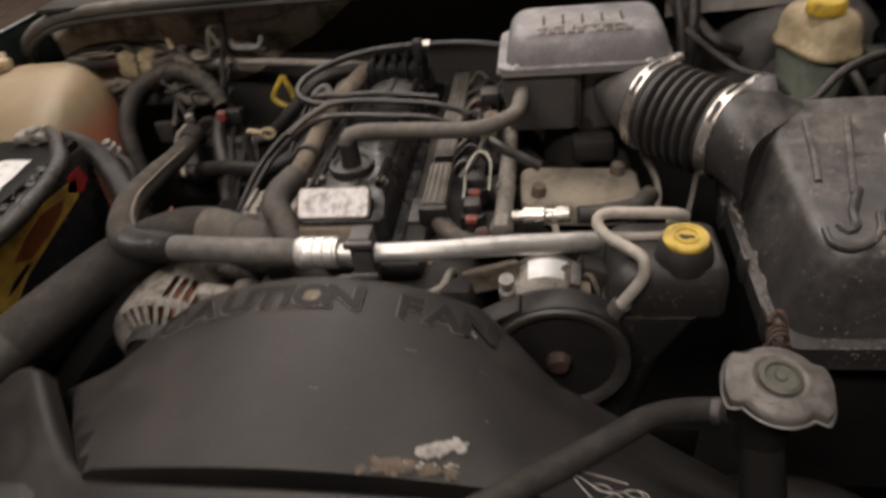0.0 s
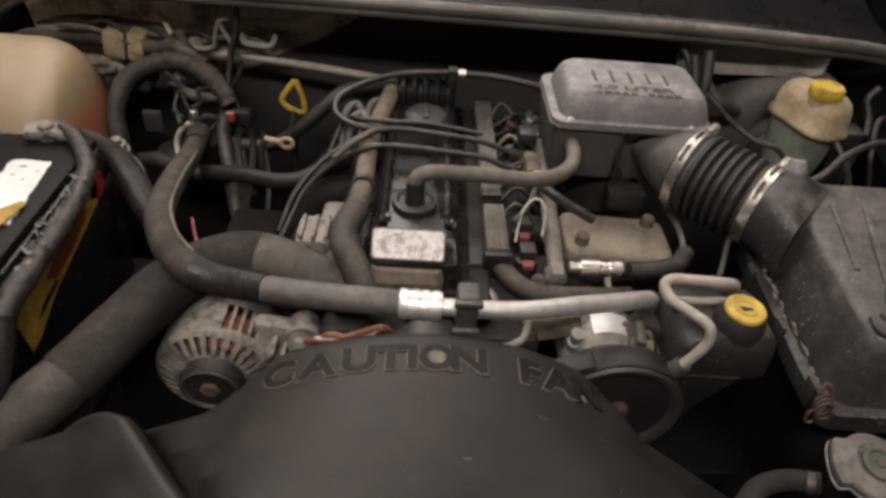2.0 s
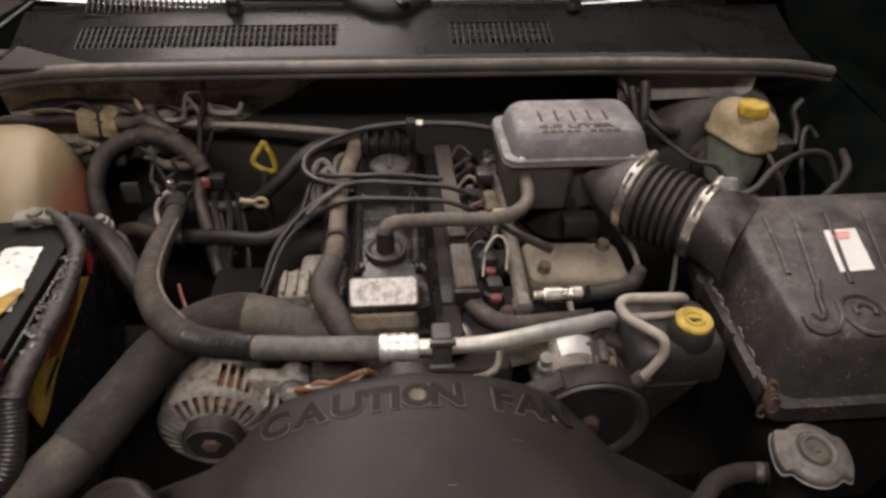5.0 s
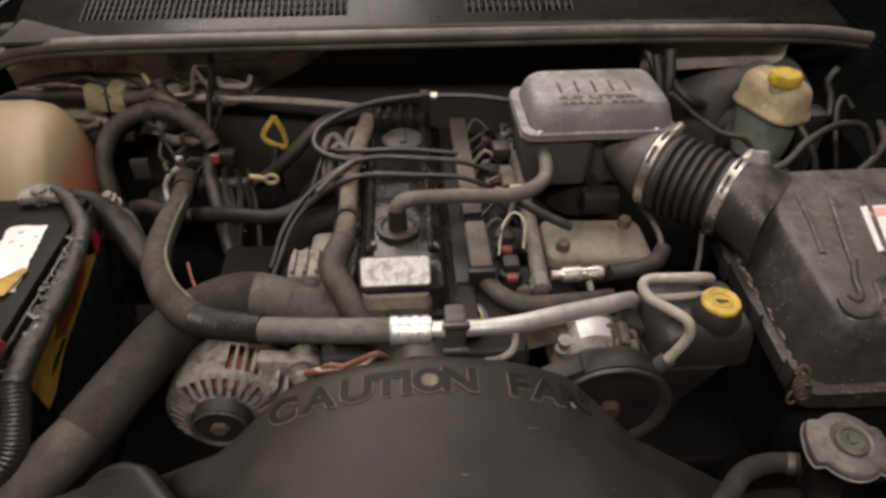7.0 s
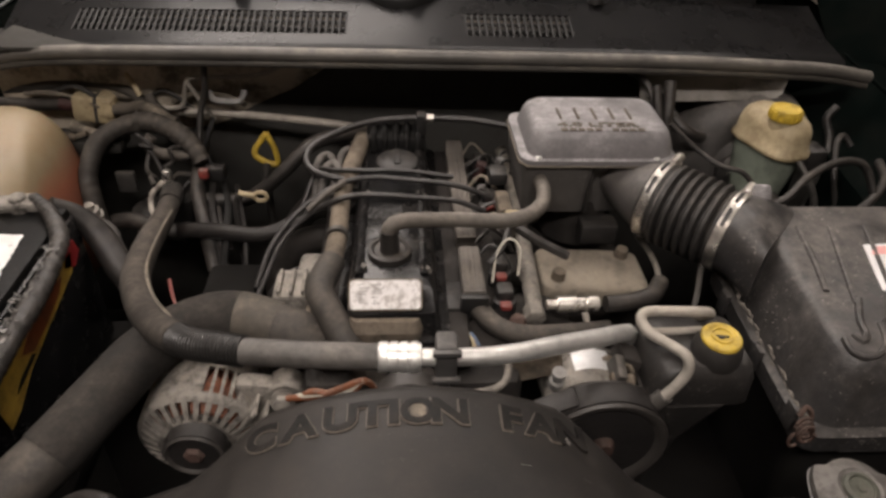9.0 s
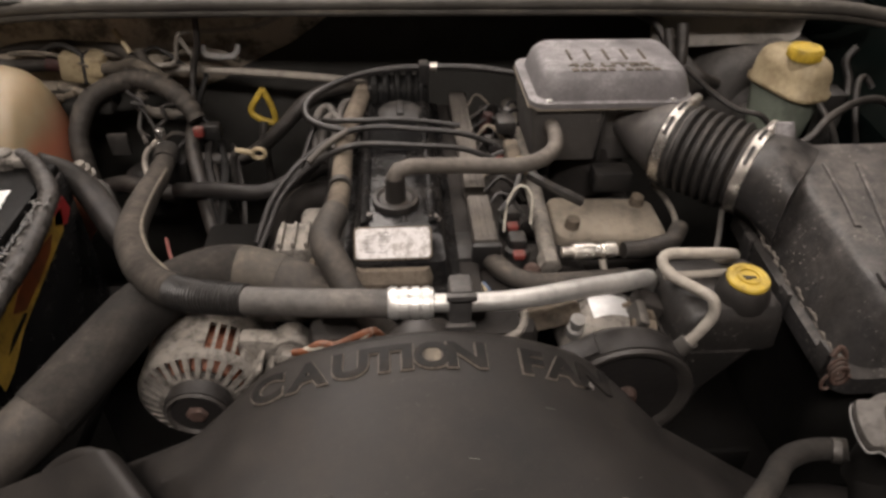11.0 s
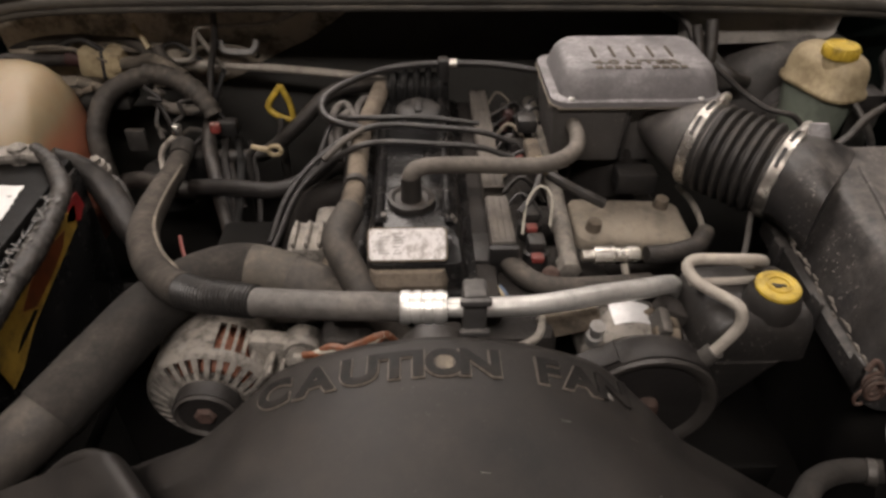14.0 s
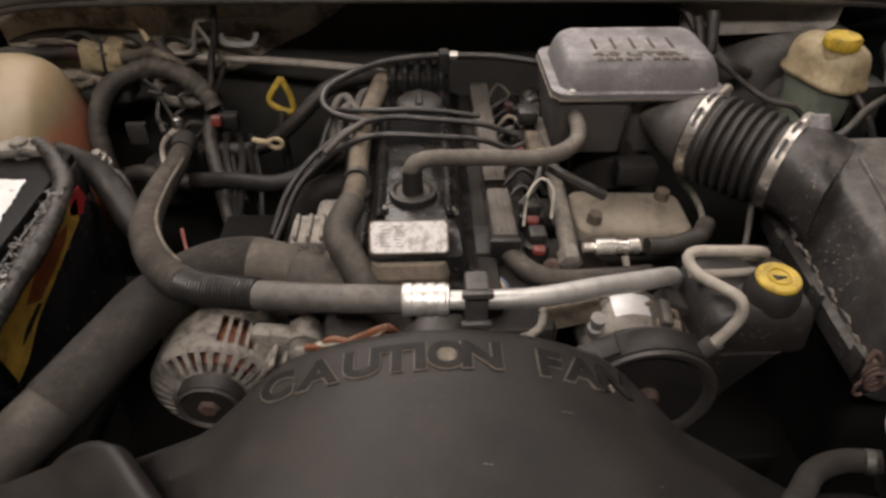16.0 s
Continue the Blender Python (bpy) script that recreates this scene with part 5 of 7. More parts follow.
def air_cleaner():
    t = thing("air_cleaner_box", "black plastic air cleaner box with dusty ribbed lid", "air cleaner")
    cx = 0.555
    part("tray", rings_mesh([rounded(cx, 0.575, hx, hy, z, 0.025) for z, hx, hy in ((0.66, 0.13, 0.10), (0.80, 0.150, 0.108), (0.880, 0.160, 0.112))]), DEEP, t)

    def lid_ring(z, x0, x1, y0, y1, c, front=0.0):
        r = rounded((x0 + x1) / 2, (y0 + y1) / 2, (x1 - x0) / 2, (y1 - y0) / 2, z, c)
        return [Vector((p.x, p.y, p.z - front * max(0, (y1 - p.y)) / (y1 - y0))) for p in r]

    part("rim", rings_mesh([lid_ring(z, x0, 0.730, y0, 0.70, 0.02, 0.018) for z, x0, y0 in ((0.885, 0.382, 0.448), (0.887, 0.376, 0.443), (0.908, 0.376, 0.443), (0.910, 0.382, 0.448))]), AIRBOX, t)
    top = lambda y: 0.991 - 0.095 * (0.69 - y)

    def cover_ring(x0, x1, y0, y1, c, drop):
        r = rounded((x0 + x1) / 2, (y0 + y1) / 2, (x1 - x0) / 2, (y1 - y0) / 2, 0, c)
        return [Vector((p.x, p.y, top(p.y) - drop)) for p in r]

    lid = part("lid", rings_mesh([lid_ring(0.906, 0.384, 0.724, 0.452, 0.700, 0.03, 0.018), cover_ring(0.399, 0.72, 0.464, 0.702, 0.03, 0.022), cover_ring(0.404, 0.716, 0.468, 0.702, 0.03, 0.008), cover_ring(0.410, 0.712, 0.474, 0.700, 0.028, 0.002), cover_ring(0.418, 0.706, 0.482, 0.694, 0.025, 0.0)]), AIRBOX, t)
    for a, b in ((0.441, 0.425), (0.479, 0.448), (0.521, 0.489), (0.571, 0.535), (0.621, 0.585), (0.668, 0.632)):
        y1 = 0.558 if a < 0.46 else 0.540
        part("lid_rib", tube([(a + 0.001, 0.660, top(0.66)), ((a + b) / 2, 0.60, top(0.60) + 0.001), (b, y1, top(y1))], 0.0036, 8, flat=0.8), AIRBOX, lid)
    # embossed emblem as plain curved ridges
    hook = [(0.453, 0.546), (0.440, 0.518), (0.436, 0.499), (0.428, 0.492), (0.424, 0.500)]
    arc = [(0.412, 0.496), (0.412, 0.480), (0.424, 0.472), (0.440, 0.478), (0.452, 0.493), (0.458, 0.514)]
    ring = [(0.480 + 0.024 * math.cos(radians(a)), 0.495 + 0.027 * math.sin(radians(a))) for a in range(0, 361, 30)]
    eye = [(0.482 + 0.011 * math.cos(radians(a)), 0.499 + 0.010 * math.sin(radians(a))) for a in range(-40, 230, 30)]
    more = [(0.535 + 0.024 * math.cos(radians(a)), 0.497 + 0.027 * math.sin(radians(a))) for a in range(0, 361, 30)]
    for pts, r in ((hook, 0.0042), (arc, 0.0030), (ring, 0.0030), (eye, 0.0036), (more, 0.0030)):
        part("emblem_ridge", tube([(x, y, top(y)) for x, y in pts], r, 8, 0.004), AIRBOX, lid)
    corner = [(0.485, 0.557), (0.527, 0.559), (0.543, 0.629), (0.502, 0.627)]
    stk = part("sticker", rings_mesh([[Vector((x, y, top(y) + h)) for x, y in corner] for h in (0.0005, 0.0022)]), STICKER, lid, "small white sticker with a faded red print")
    part("print", rings_mesh([[Vector((0.502 + (x - 0.485) * 0.55, 0.610 + (y - 0.557) * 0.2, top(0.617) + h)) for x, y in corner] for h in (0.0024, 0.0030)]), PINK, stk)
    for y in (0.47, 0.55, 0.64):
        part("clip_rib", box(0.374, y, 0.893, 0.006, 0.018, 0.03, 0.002), AIRBOX, t)
    y = 0.452
    while y < 0.68:
        w = random.uniform(0.004, 0.015)
        x = 0.3765 + random.uniform(-0.002, 0.004)
        part("worn_edge", tube([(x, y, 0.9060 + 0.07 * (y - 0.45)), (x + random.uniform(-0.0015, 0.001), y + w * 0.5, 0.9072 + 0.07 * (y - 0.45) + random.uniform(-0.001, 0.001)), (x, y + w, 0.9065 + 0.07 * (y - 0.45))], (0.0006, random.uniform(0.0008, 0.0024), 0.0006), 6), SCUFF, t)
        y += w * random.uniform(0.45, 1.2)
    latch = part("latch", tube([(0.3775 + 0.0075 * math.cos(0.62 * q), 0.4540 - 0.00035 * q, 0.899 + 0.0095 * math.sin(0.62 * q) - 0.0002 * q) for q in range(32)], 0.0018, 8, 0.003), LATCH, t, "rusty wire spring latch")
    part("latch_hook", tube([(0.384, 0.455, 0.905), (0.381, 0.457, 0.914), (0.376, 0.459, 0.917), (0.370, 0.455, 0.909)], 0.0026, 8), LATCH, latch)
    part("lower_loop", tube([(0.374 + 0.006 * math.cos(0.6 * q), 0.450, 0.880 + 0.010 * math.sin(0.6 * q)) for q in range(10)], 0.0017, 8, 0.003), LATCH, latch)
    part("tray_slot", box(0.50, 0.446, 0.868, 0.16, 0.006, 0.004, 0.001), INK, t)
    c2, ax = Vector((0.383, 0.6925, 0.959)), Vector((0.715, -0.695, -0.06)).normalized()
    side = Vector((0.695, 0.715, 0)).normalized()
    angles = [radians(90 * k + 15 * j) for k in range(4) for j in range(7)]
    mouth = [c2 + side * 0.0480 * math.cos(a) + Vector((0, 0, 0.0480)) * math.sin(a) for a in angles]
    wall = [c2 + ax * 0.056 + side * p.x + Vector((0, 0, p.y - 0.008)) for p in rounded(0, 0, 0.060, 0.041, 0, 0.02)]
    part("snorkel", rings_mesh([mouth] + [[a.lerp(b, f) + Vector((0, 0, 0.006 * math.sin(math.pi * f))) for a, b in zip(mouth, wall)] for f in (0.2, 0.45, 0.75)] + [wall]), AIRBOX, t)
    part("nipple", lathe((0.415, 0.700, 0.985), (0, 0.4, 1), [(0, 0.013), (0.02, 0.012), (0.03, 0.009)], 16), LIDGREY, t)


ac_line()
alternator()
pump_side()
intake()
air_cleaner()


# ---- battery side ----
def battery_side():
    t = thing("battery", "black car battery with foil, gold and orange labels", "battery")
    part("case", box(-0.479, 0.615, 0.857, 0.158, 0.262, 0.195, 0.008), GLOSS, t)
    part("top_cover", box(-0.479, 0.615, 0.9575, 0.150, 0.254, 0.014, 0.005), TRAYBLACK, t)
    def crinkled(x0, x1, y0, y1, z, skew, rag, seed):
        rnd = random.Random(seed)
        rows = []
        n = max(6, int((y1 - y0) / 0.0045))
        for k in range(n + 1):
            f = k / n
            a, b = x0 + skew * f + rnd.uniform(-rag, rag), x1 + skew * f + rnd.uniform(-rag, rag)
            rows.append([Vector((a + (b - a) * q / 4, y0 + (y1 - y0) * f + rnd.uniform(-0.0012, 0.0012), z + rnd.uniform(-0.0009, 0.0009))) for q in range(5)])
        return rings_mesh(rows, False, False)

    part("vent_strip", crinkled(-0.513, -0.486, 0.492, 0.700, 0.9672, -0.022, 0.0040, 3), FOIL, t, "crinkled silver foil strip with unreadable lettering", sharp=20, solid=0.001)
    part("foil_sliver", crinkled(-0.5255, -0.5185, 0.480, 0.545, 0.9655, -0.010, 0.0016, 8), FOIL, t, sharp=20, solid=0.001)
    for k in range(16):
        f = (k + random.uniform(0.1, 0.9)) / 16
        edge = -0.512 if k % 2 else -0.488
        part("strip_mark", box(edge - 0.022 * f + random.uniform(-0.004, 0.004), 0.495 + 0.20 * f, 0.9685, random.uniform(0.007, 0.016), random.uniform(0.0010, 0.0022), 0.0008, 0, pose(0, 0, 0, 0, 0, random.uniform(15, 40))), GLOSS, t)
    lab = part("top_label", crinkled(-0.462, -0.419, 0.568, 0.682, 0.9660, -0.010, 0.0012, 5), LABELFOIL, t, "white battery label with a gold corner and unreadable print", sharp=20, solid=0.001)
    corner = ((-0.447, 0.553), (-0.424, 0.560), (-0.416, 0.600), (-0.423, 0.603), (-0.436, 0.588), (-0.452, 0.577))
    bm = bmesh.new()
    bm.faces.new([bm.verts.new((x, y, 0.9684)) for x, y in corner])
    part("gold_patch", bm, GOLD, lab, solid=0.0008)
    part("foil_tail", crinkled(-0.470, -0.446, 0.546, 0.556, 0.9655, 0.006, 0.003, 6), FOIL, lab, sharp=20, solid=0.001)
    for k in range(4):
        part("print_mark", box(-0.444 + random.uniform(-0.012, 0.012), 0.668 - 0.0085 * k, 0.9676, random.uniform(0.003, 0.009), random.uniform(0.0008, 0.0014), 0.0006, 0, pose(0, 0, 0, 0, 0, 18)), LINEGREY, lab)
    side = part("side_label", box(-0.3985, 0.615, 0.860, 0.002, 0.21, 0.12, 0.0005), GLOSS, t, "black side label with orange and yellow shapes")
    for name, mat, x, pts in (
            ("yellow_shape", GOLD, -0.397, ((0.490, 0.935), (0.500, 0.858), (0.522, 0.862), (0.560, 0.880), (0.62, 0.893), (0.690, 0.908), (0.700, 0.930), (0.60, 0.935))),
            ("orange_shape", ORANGE, -0.3962, ((0.555, 0.905), (0.575, 0.893), (0.62, 0.900), (0.650, 0.908), (0.665, 0.920), (0.62, 0.926), (0.58, 0.917))),
            ("dark_swirl", TRAYBLACK, -0.3962, ((0.525, 0.880), (0.545, 0.882), (0.575, 0.889), (0.57, 0.893), (0.54, 0.888))),
            ("red_shape", LABELRED, -0.3962, ((0.675, 0.922), (0.70, 0.908), (0.718, 0.918), (0.712, 0.938), (0.690, 0.938)))):
        bm = bmesh.new()
        bm.faces.new([bm.verts.new((x, y, z)) for y, z in pts])
        part(name, bm, mat, side, solid=0.0008)
    for x, y, name in ((-0.462, 0.500, "front_terminal"), (-0.455, 0.735, "rear_terminal")):
        term = part(name, lathe((x, y, 0.960), (0, 0, 1), [(0, 0.012), (0.022, 0.010), (0.024, 0.007)], 16), CAST, t)
        part("terminal_clamp", merge(box(x - 0.004, y, 0.973, 0.040, 0.026, 0.013, 0.005, pose(0, 0, 0, 0, 0, 8)), box(x + 0.022, y - 0.004, 0.972, 0.024, 0.014, 0.012, 0.004)), CAST, term)
    for k in range(44):
        w = random.uniform(0.004, 0.011)
        cream = k % 2
        lump = lathe(((-0.452 if cream else -0.476) + random.uniform(-0.024, 0.022), (0.494 if cream else 0.486) + random.uniform(-0.020, 0.022), 0.968 + random.uniform(0, 0.014 if cream else 0.008)), (random.uniform(-0.5, 0.5), random.uniform(-0.5, 0.5), 1), [(-w * 0.4, w * 0.6), (0, w), (w * 0.3, w * random.uniform(0.7, 1.0)), (w * 0.6, w * 0.4)], random.randint(6, 9))
        for q in lump.verts:
            q.co += Vector((random.uniform(-1, 1), random.uniform(-1, 1), random.uniform(-1, 1))) * w * 0.22
        part("corrosion", lump, CRUST if cream else (DUSTALU, BANDED)[k % 4 // 2], t, sharp=25)
    part("hold_down_bar", tube([(-0.545, 0.463, 0.942), (-0.52, 0.466, 0.945), (-0.47, 0.474, 0.946), (-0.43, 0.484, 0.944), (-0.405, 0.490, 0.936)], (0.007, 0.0095, 0.0085, 0.010, 0.006), 10, flat=0.75), BOXGREY, t, "black dusty battery hold-down bar")
    for x0, y0, x1, y1, r, m in ((-0.492, 0.440, -0.446, 0.451, 0.0022, LINEGREY), (-0.530, 0.448, -0.470, 0.455, 0.0105, PLASTIC), (-0.475, 0.455, -0.412, 0.472, 0.0105, BOXGREY), (-0.51, 0.437, -0.44, 0.446, 0.0075, PLASTIC)):
        part("hold_down_piece", tube([(x0, y0, 0.934), ((x0 * 2 + x1) / 3, (y0 * 2 + y1) / 3 + random.uniform(-0.003, 0.003), 0.938), ((x0 + x1 * 2) / 3, (y0 + y1 * 2) / 3 + random.uniform(-0.003, 0.003), 0.935), (x1, y1, 0.932)], (r * 0.6, r, r * 0.8, r * 0.5), 8, flat=0.7), m, t)
    part("hold_down_post", tube([(-0.512, 0.478, 0.966), (-0.514, 0.470, 0.956), (-0.514, 0.464, 0.940)], 0.006, 8), BOXGREY, t)
    part("positive_sleeve", tube([(-0.437, 0.502, 0.978), (-0.415, 0.494, 0.976), (-0.393, 0.482, 0.972)], 0.0075, 12, rib=0.0008, pitch=0.006), RED, t)
    part("hold_down_strap", tube([(-0.548, 0.735, 0.962), (-0.535, 0.69, 0.973), (-0.535, 0.60, 0.972), (-0.54, 0.52, 0.970), (-0.55, 0.49, 0.955)], 0.006, 8, flat=0.6), PLASTIC, t)
    f = thing("fuse_box", "black plastic power box beside the battery", "fuse box")
    part("base", box(-0.612, 0.60, 0.88, 0.08, 0.26, 0.14, 0.012), PLASTIC, f)
    part("cover", rings_mesh([rounded(-0.606, 0.60, hx, hy, z, 0.02) for z, hx, hy in ((0.945, 0.048, 0.138), (0.962, 0.046, 0.134), (0.970, 0.038, 0.124))]), BOXGREY, f)
    b = thing("battery_tray_box", "black plastic battery tray front with ribbed latch", "battery tray")
    part("box", rings_mesh([rounded(-0.478, 0.405, hx, hy, z, 0.03) for z, hx, hy in ((0.72, 0.075, 0.06), (0.88, 0.082, 0.064), (0.905, 0.078, 0.060), (0.920, 0.066, 0.048), (0.925, 0.050, 0.034))]), TRAYBLACK, b)
    part("latch", box(-0.452, 0.440, 0.922, 0.060, 0.012, 0.010, 0.003, pose(0, 0, 0, 10, 0, 16)), PLASTIC, b)
    part("lower_ledge", box(-0.405, 0.350, 0.865, 0.10, 0.026, 0.012, 0.004, pose(0, 0, 0, 0, 0, -4)), BOXGREY, b)
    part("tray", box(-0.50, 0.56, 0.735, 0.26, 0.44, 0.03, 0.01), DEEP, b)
    part("bracket", box(-0.50, 0.56, 0.60, 0.16, 0.2, 0.26, 0.01), FIREWALL, b)
    lm = thing("battery_cable_loom", "black corrugated battery cable loom along the battery, flaking and dusty", "cable loom")
    part("upper_loom", tube([(-0.440, 0.742, 0.975), (-0.412, 0.715, 0.972), (-0.388, 0.672, 0.962), (-0.382, 0.607, 0.955), (-0.381, 0.530, 0.951), (-0.382, 0.492, 0.949), (-0.383, 0.462, 0.942)], (0.0075, 0.0085, 0.0105, 0.009, 0.0105, 0.0115, 0.010, 0.0120, 0.0115), 14, rib=0.0007, pitch=0.011), FLAKED, lm)
    part("lower_loom", tube([(-0.383, 0.466, 0.944), (-0.381, 0.440, 0.918), (-0.388, 0.412, 0.893), (-0.420, 0.398, 0.876), (-0.474, 0.385, 0.865)], 0.0128, 16, rib=0.0006, pitch=0.0042), CORRUGATED, lm)
    for k in range(18):
        y = random.uniform(0.50, 0.67)
        part("flake", box(-0.3815 + random.uniform(-0.005, 0.005), y, 0.9620 + 0.055 * (y - 0.53) + random.uniform(-0.001, 0.001), random.uniform(0.003, 0.007), random.uniform(0.002, 0.004), 0.0014, 0.0004, pose(0, 0, 0, random.uniform(-30, 30), random.uniform(-30, 30), random.uniform(0, 90))), (PALEHOSE, LINEGREY)[k % 2], lm)
    for k in range(22):
        y = random.choice((0.535, 0.565, 0.585, 0.625, 0.655)) + random.uniform(-0.010, 0.010)
        x, z = -0.3845 + random.uniform(-0.004, 0.003), 0.9625 + 0.055 * (y - 0.53)
        part("lint", tube([(x, y, z), (x - 0.004 + random.uniform(-0.003, 0.003), y + random.uniform(-0.004, 0.006), z + random.uniform(0.001, 0.004)), (x - 0.003 + random.uniform(-0.004, 0.004), y + random.uniform(-0.002, 0.008), z + random.uniform(0.002, 0.006))], (0.0010, 0.0007, 0.0004), 5, 0.004), LINEGREY, lm)
    hose("battery_cable", "thin red battery lead beside the loom", RED, [(-0.306, 0.730, 0.861), (-0.294, 0.700, 0.855), (-0.275, 0.665, 0.845), (-0.262, 0.645, 0.83)], 0.0022, "cable", n=8)
    hose("taped_loom", "tape-wrapped black wire loom beside the battery", RUBBER, [(-0.425, 0.742, 0.968), (-0.404, 0.752, 0.945), (-0.384, 0.748, 0.918), (-0.356, 0.722, 0.885), (-0.325, 0.695, 0.845)], (0.009, 0.016, 0.018, 0.014), "cable loom", n=14)
    hose("side_loom", "thick black cable loom arching over the power box", BELT, [(-0.590, 0.53, 0.968), (-0.582, 0.60, 0.980), (-0.576, 0.66, 0.986), (-0.570, 0.702, 0.988), (-0.549, 0.722, 0.984), (-0.527, 0.728, 0.970), (-0.510, 0.735, 0.955)], 0.0085, "cable loom", n=14)
    j = thing("ground_stud", "pale corroded ground bolt with cable eyes", "bolt")
    part("stud", lathe((-0.412, 0.805, 0.905), (0, -0.2, 1), [(0, 0.013), (0.006, 0.013), (0.006, 0.010), (0.016, 0.010), (0.017, 0.006), (0.024, 0.006)], 8), CAST, j)
    part("eye", tube([(-0.405, 0.80, 0.905), (-0.385, 0.79, 0.9), (-0.37, 0.77, 0.88)], 0.0035, 8), RUBBER, j)
    hose("ground_strap", "dusty black inner panel bracket", DARKSTEEL, [(-0.412, 0.805, 0.90), (-0.40, 0.80, 0.87), (-0.39, 0.79, 0.80)], 0.010, "bracket", n=8)


def lamp_housing():
    t = thing("headlamp_housing", "dark grey rounded plastic headlamp housing at the front corner", "lamp housing")
    part("shell", rings_mesh([rounded(-0.585, 0.385, hx, hy, z, 0.04) for z, hx, hy in ((0.60, 0.06, 0.06), (0.82, 0.075, 0.07), (0.86, 0.072, 0.066), (0.885, 0.058, 0.052))]), TRAYBLACK, t)
    part("stay", box(-0.585, 0.33, 0.52, 0.06, 0.06, 0.20, 0.006), FIREWALL, t)


def fluid_bottle():
    t = thing("coolant_bottle", "yellowed translucent plastic coolant bottle with brown stain and yellow flip cap", "coolant bottle")
    rings = []
    for z, x0, x1, y0, y1, c in ((0.72, -0.66, -0.50, 0.80, 0.98, 0.03), (0.80, -0.735, -0.492, 0.785, 1.0, 0.036), (0.86, -0.755, -0.490, 0.78, 1.0, 0.036), (0.90, -0.745, -0.493, 0.785, 0.999, 0.036), (0.935, -0.722, -0.499, 0.806, 0.996, 0.036), (0.958, -0.696, -0.507, 0.838, 0.990, 0.036), (0.974, -0.668, -0.519, 0.872, 0.984, 0.034), (0.983, -0.648, -0.535, 0.900, 0.976, 0.03), (0.986, -0.63, -0.555, 0.918, 0.966, 0.02)):
        rings.append(rounded((x0 + x1) / 2, (y0 + y1) / 2, (x1 - x0) / 2, (y1 - y0) / 2, z, c))
    part("bottle", rings_mesh(rings), BOTTLESTAIN, t, sharp=60)
    part("neck", lathe((-0.652, 0.925, 0.955), (-0.15, -0.2, 1), [(0, 0.024), (0.03, 0.023)], 24), BOTTLE, t)
    cap = part("cap", box(-0.662, 0.910, 0.992, 0.056, 0.046, 0.011, 0.004, pose(0, 0, 0, 16, -16, 10)), YELLOW, t, "yellow flip cap with a worn moulded mark")
    part("cap_hinge", merge(box(-0.640, 0.945, 0.995, 0.026, 0.02, 0.018, 0.005), tube([(-0.645, 0.95, 0.99), (-0.65, 0.965, 1.004), (-0.66, 0.97, 1.0)], 0.005, 8)), CREAM, cap)
    part("cap_mark", box(-0.662, 0.909, 0.9982, 0.022, 0.010, 0.0012, 0, pose(0, 0, 0, 16, -16, 10)), BOTTLE, cap)
    part("stand", box(-0.58, 0.89, 0.68, 0.12, 0.12, 0.10, 0.01), FIREWALL, t)


def stained(z_line, base, stain):
    m = BOTTLE.copy()
    m.name = "stained_bottle_plastic"
    nt = m.node_tree
    bsdf = nt.nodes["Principled BSDF"]
    src = bsdf.inputs["Base Color"].links[0].from_socket
    co = nt.nodes.new("ShaderNodeTexCoord").outputs["Object"]
    sep = nt.nodes.new("ShaderNodeSeparateXYZ")
    nt.links.new(co, sep.inputs[0])
    n = noise_node(nt, 9, 3)
    nt.links.new(co, n.inputs["Vector"])
    a = nt.nodes.new("ShaderNodeMath")
    a.operation = "MULTIPLY_ADD"
    nt.links.new(n.outputs[0], a.inputs[0])
    a.inputs[1].default_value = 0.05
    nt.links.new(sep.outputs[2], a.inputs[2])
    lo = ramp_node(nt, a.outputs[0], z_line + 0.05, z_line + 0.01)
    hi = ramp_node(nt, sep.outputs[0], -0.56, -0.515)
    p = nt.nodes.new("ShaderNodeMath")
    p.operation = "MULTIPLY"
    nt.links.new(lo, p.inputs[0])
    nt.links.new(hi, p.inputs[1])
    nt.links.new(mix_node(nt, p.outputs[0], src, stain), bsdf.inputs["Base Color"])
    bsdf.inputs["Subsurface Weight"].default_value = 0.25
    bsdf.inputs["Subsurface Radius"].default_value = (0.02, 0.012, 0.006)
    return m


BOTTLESTAIN = stained(0.912, None, (0.36, 0.13, 0.075))
battery_side()
lamp_housing()
fluid_bottle()


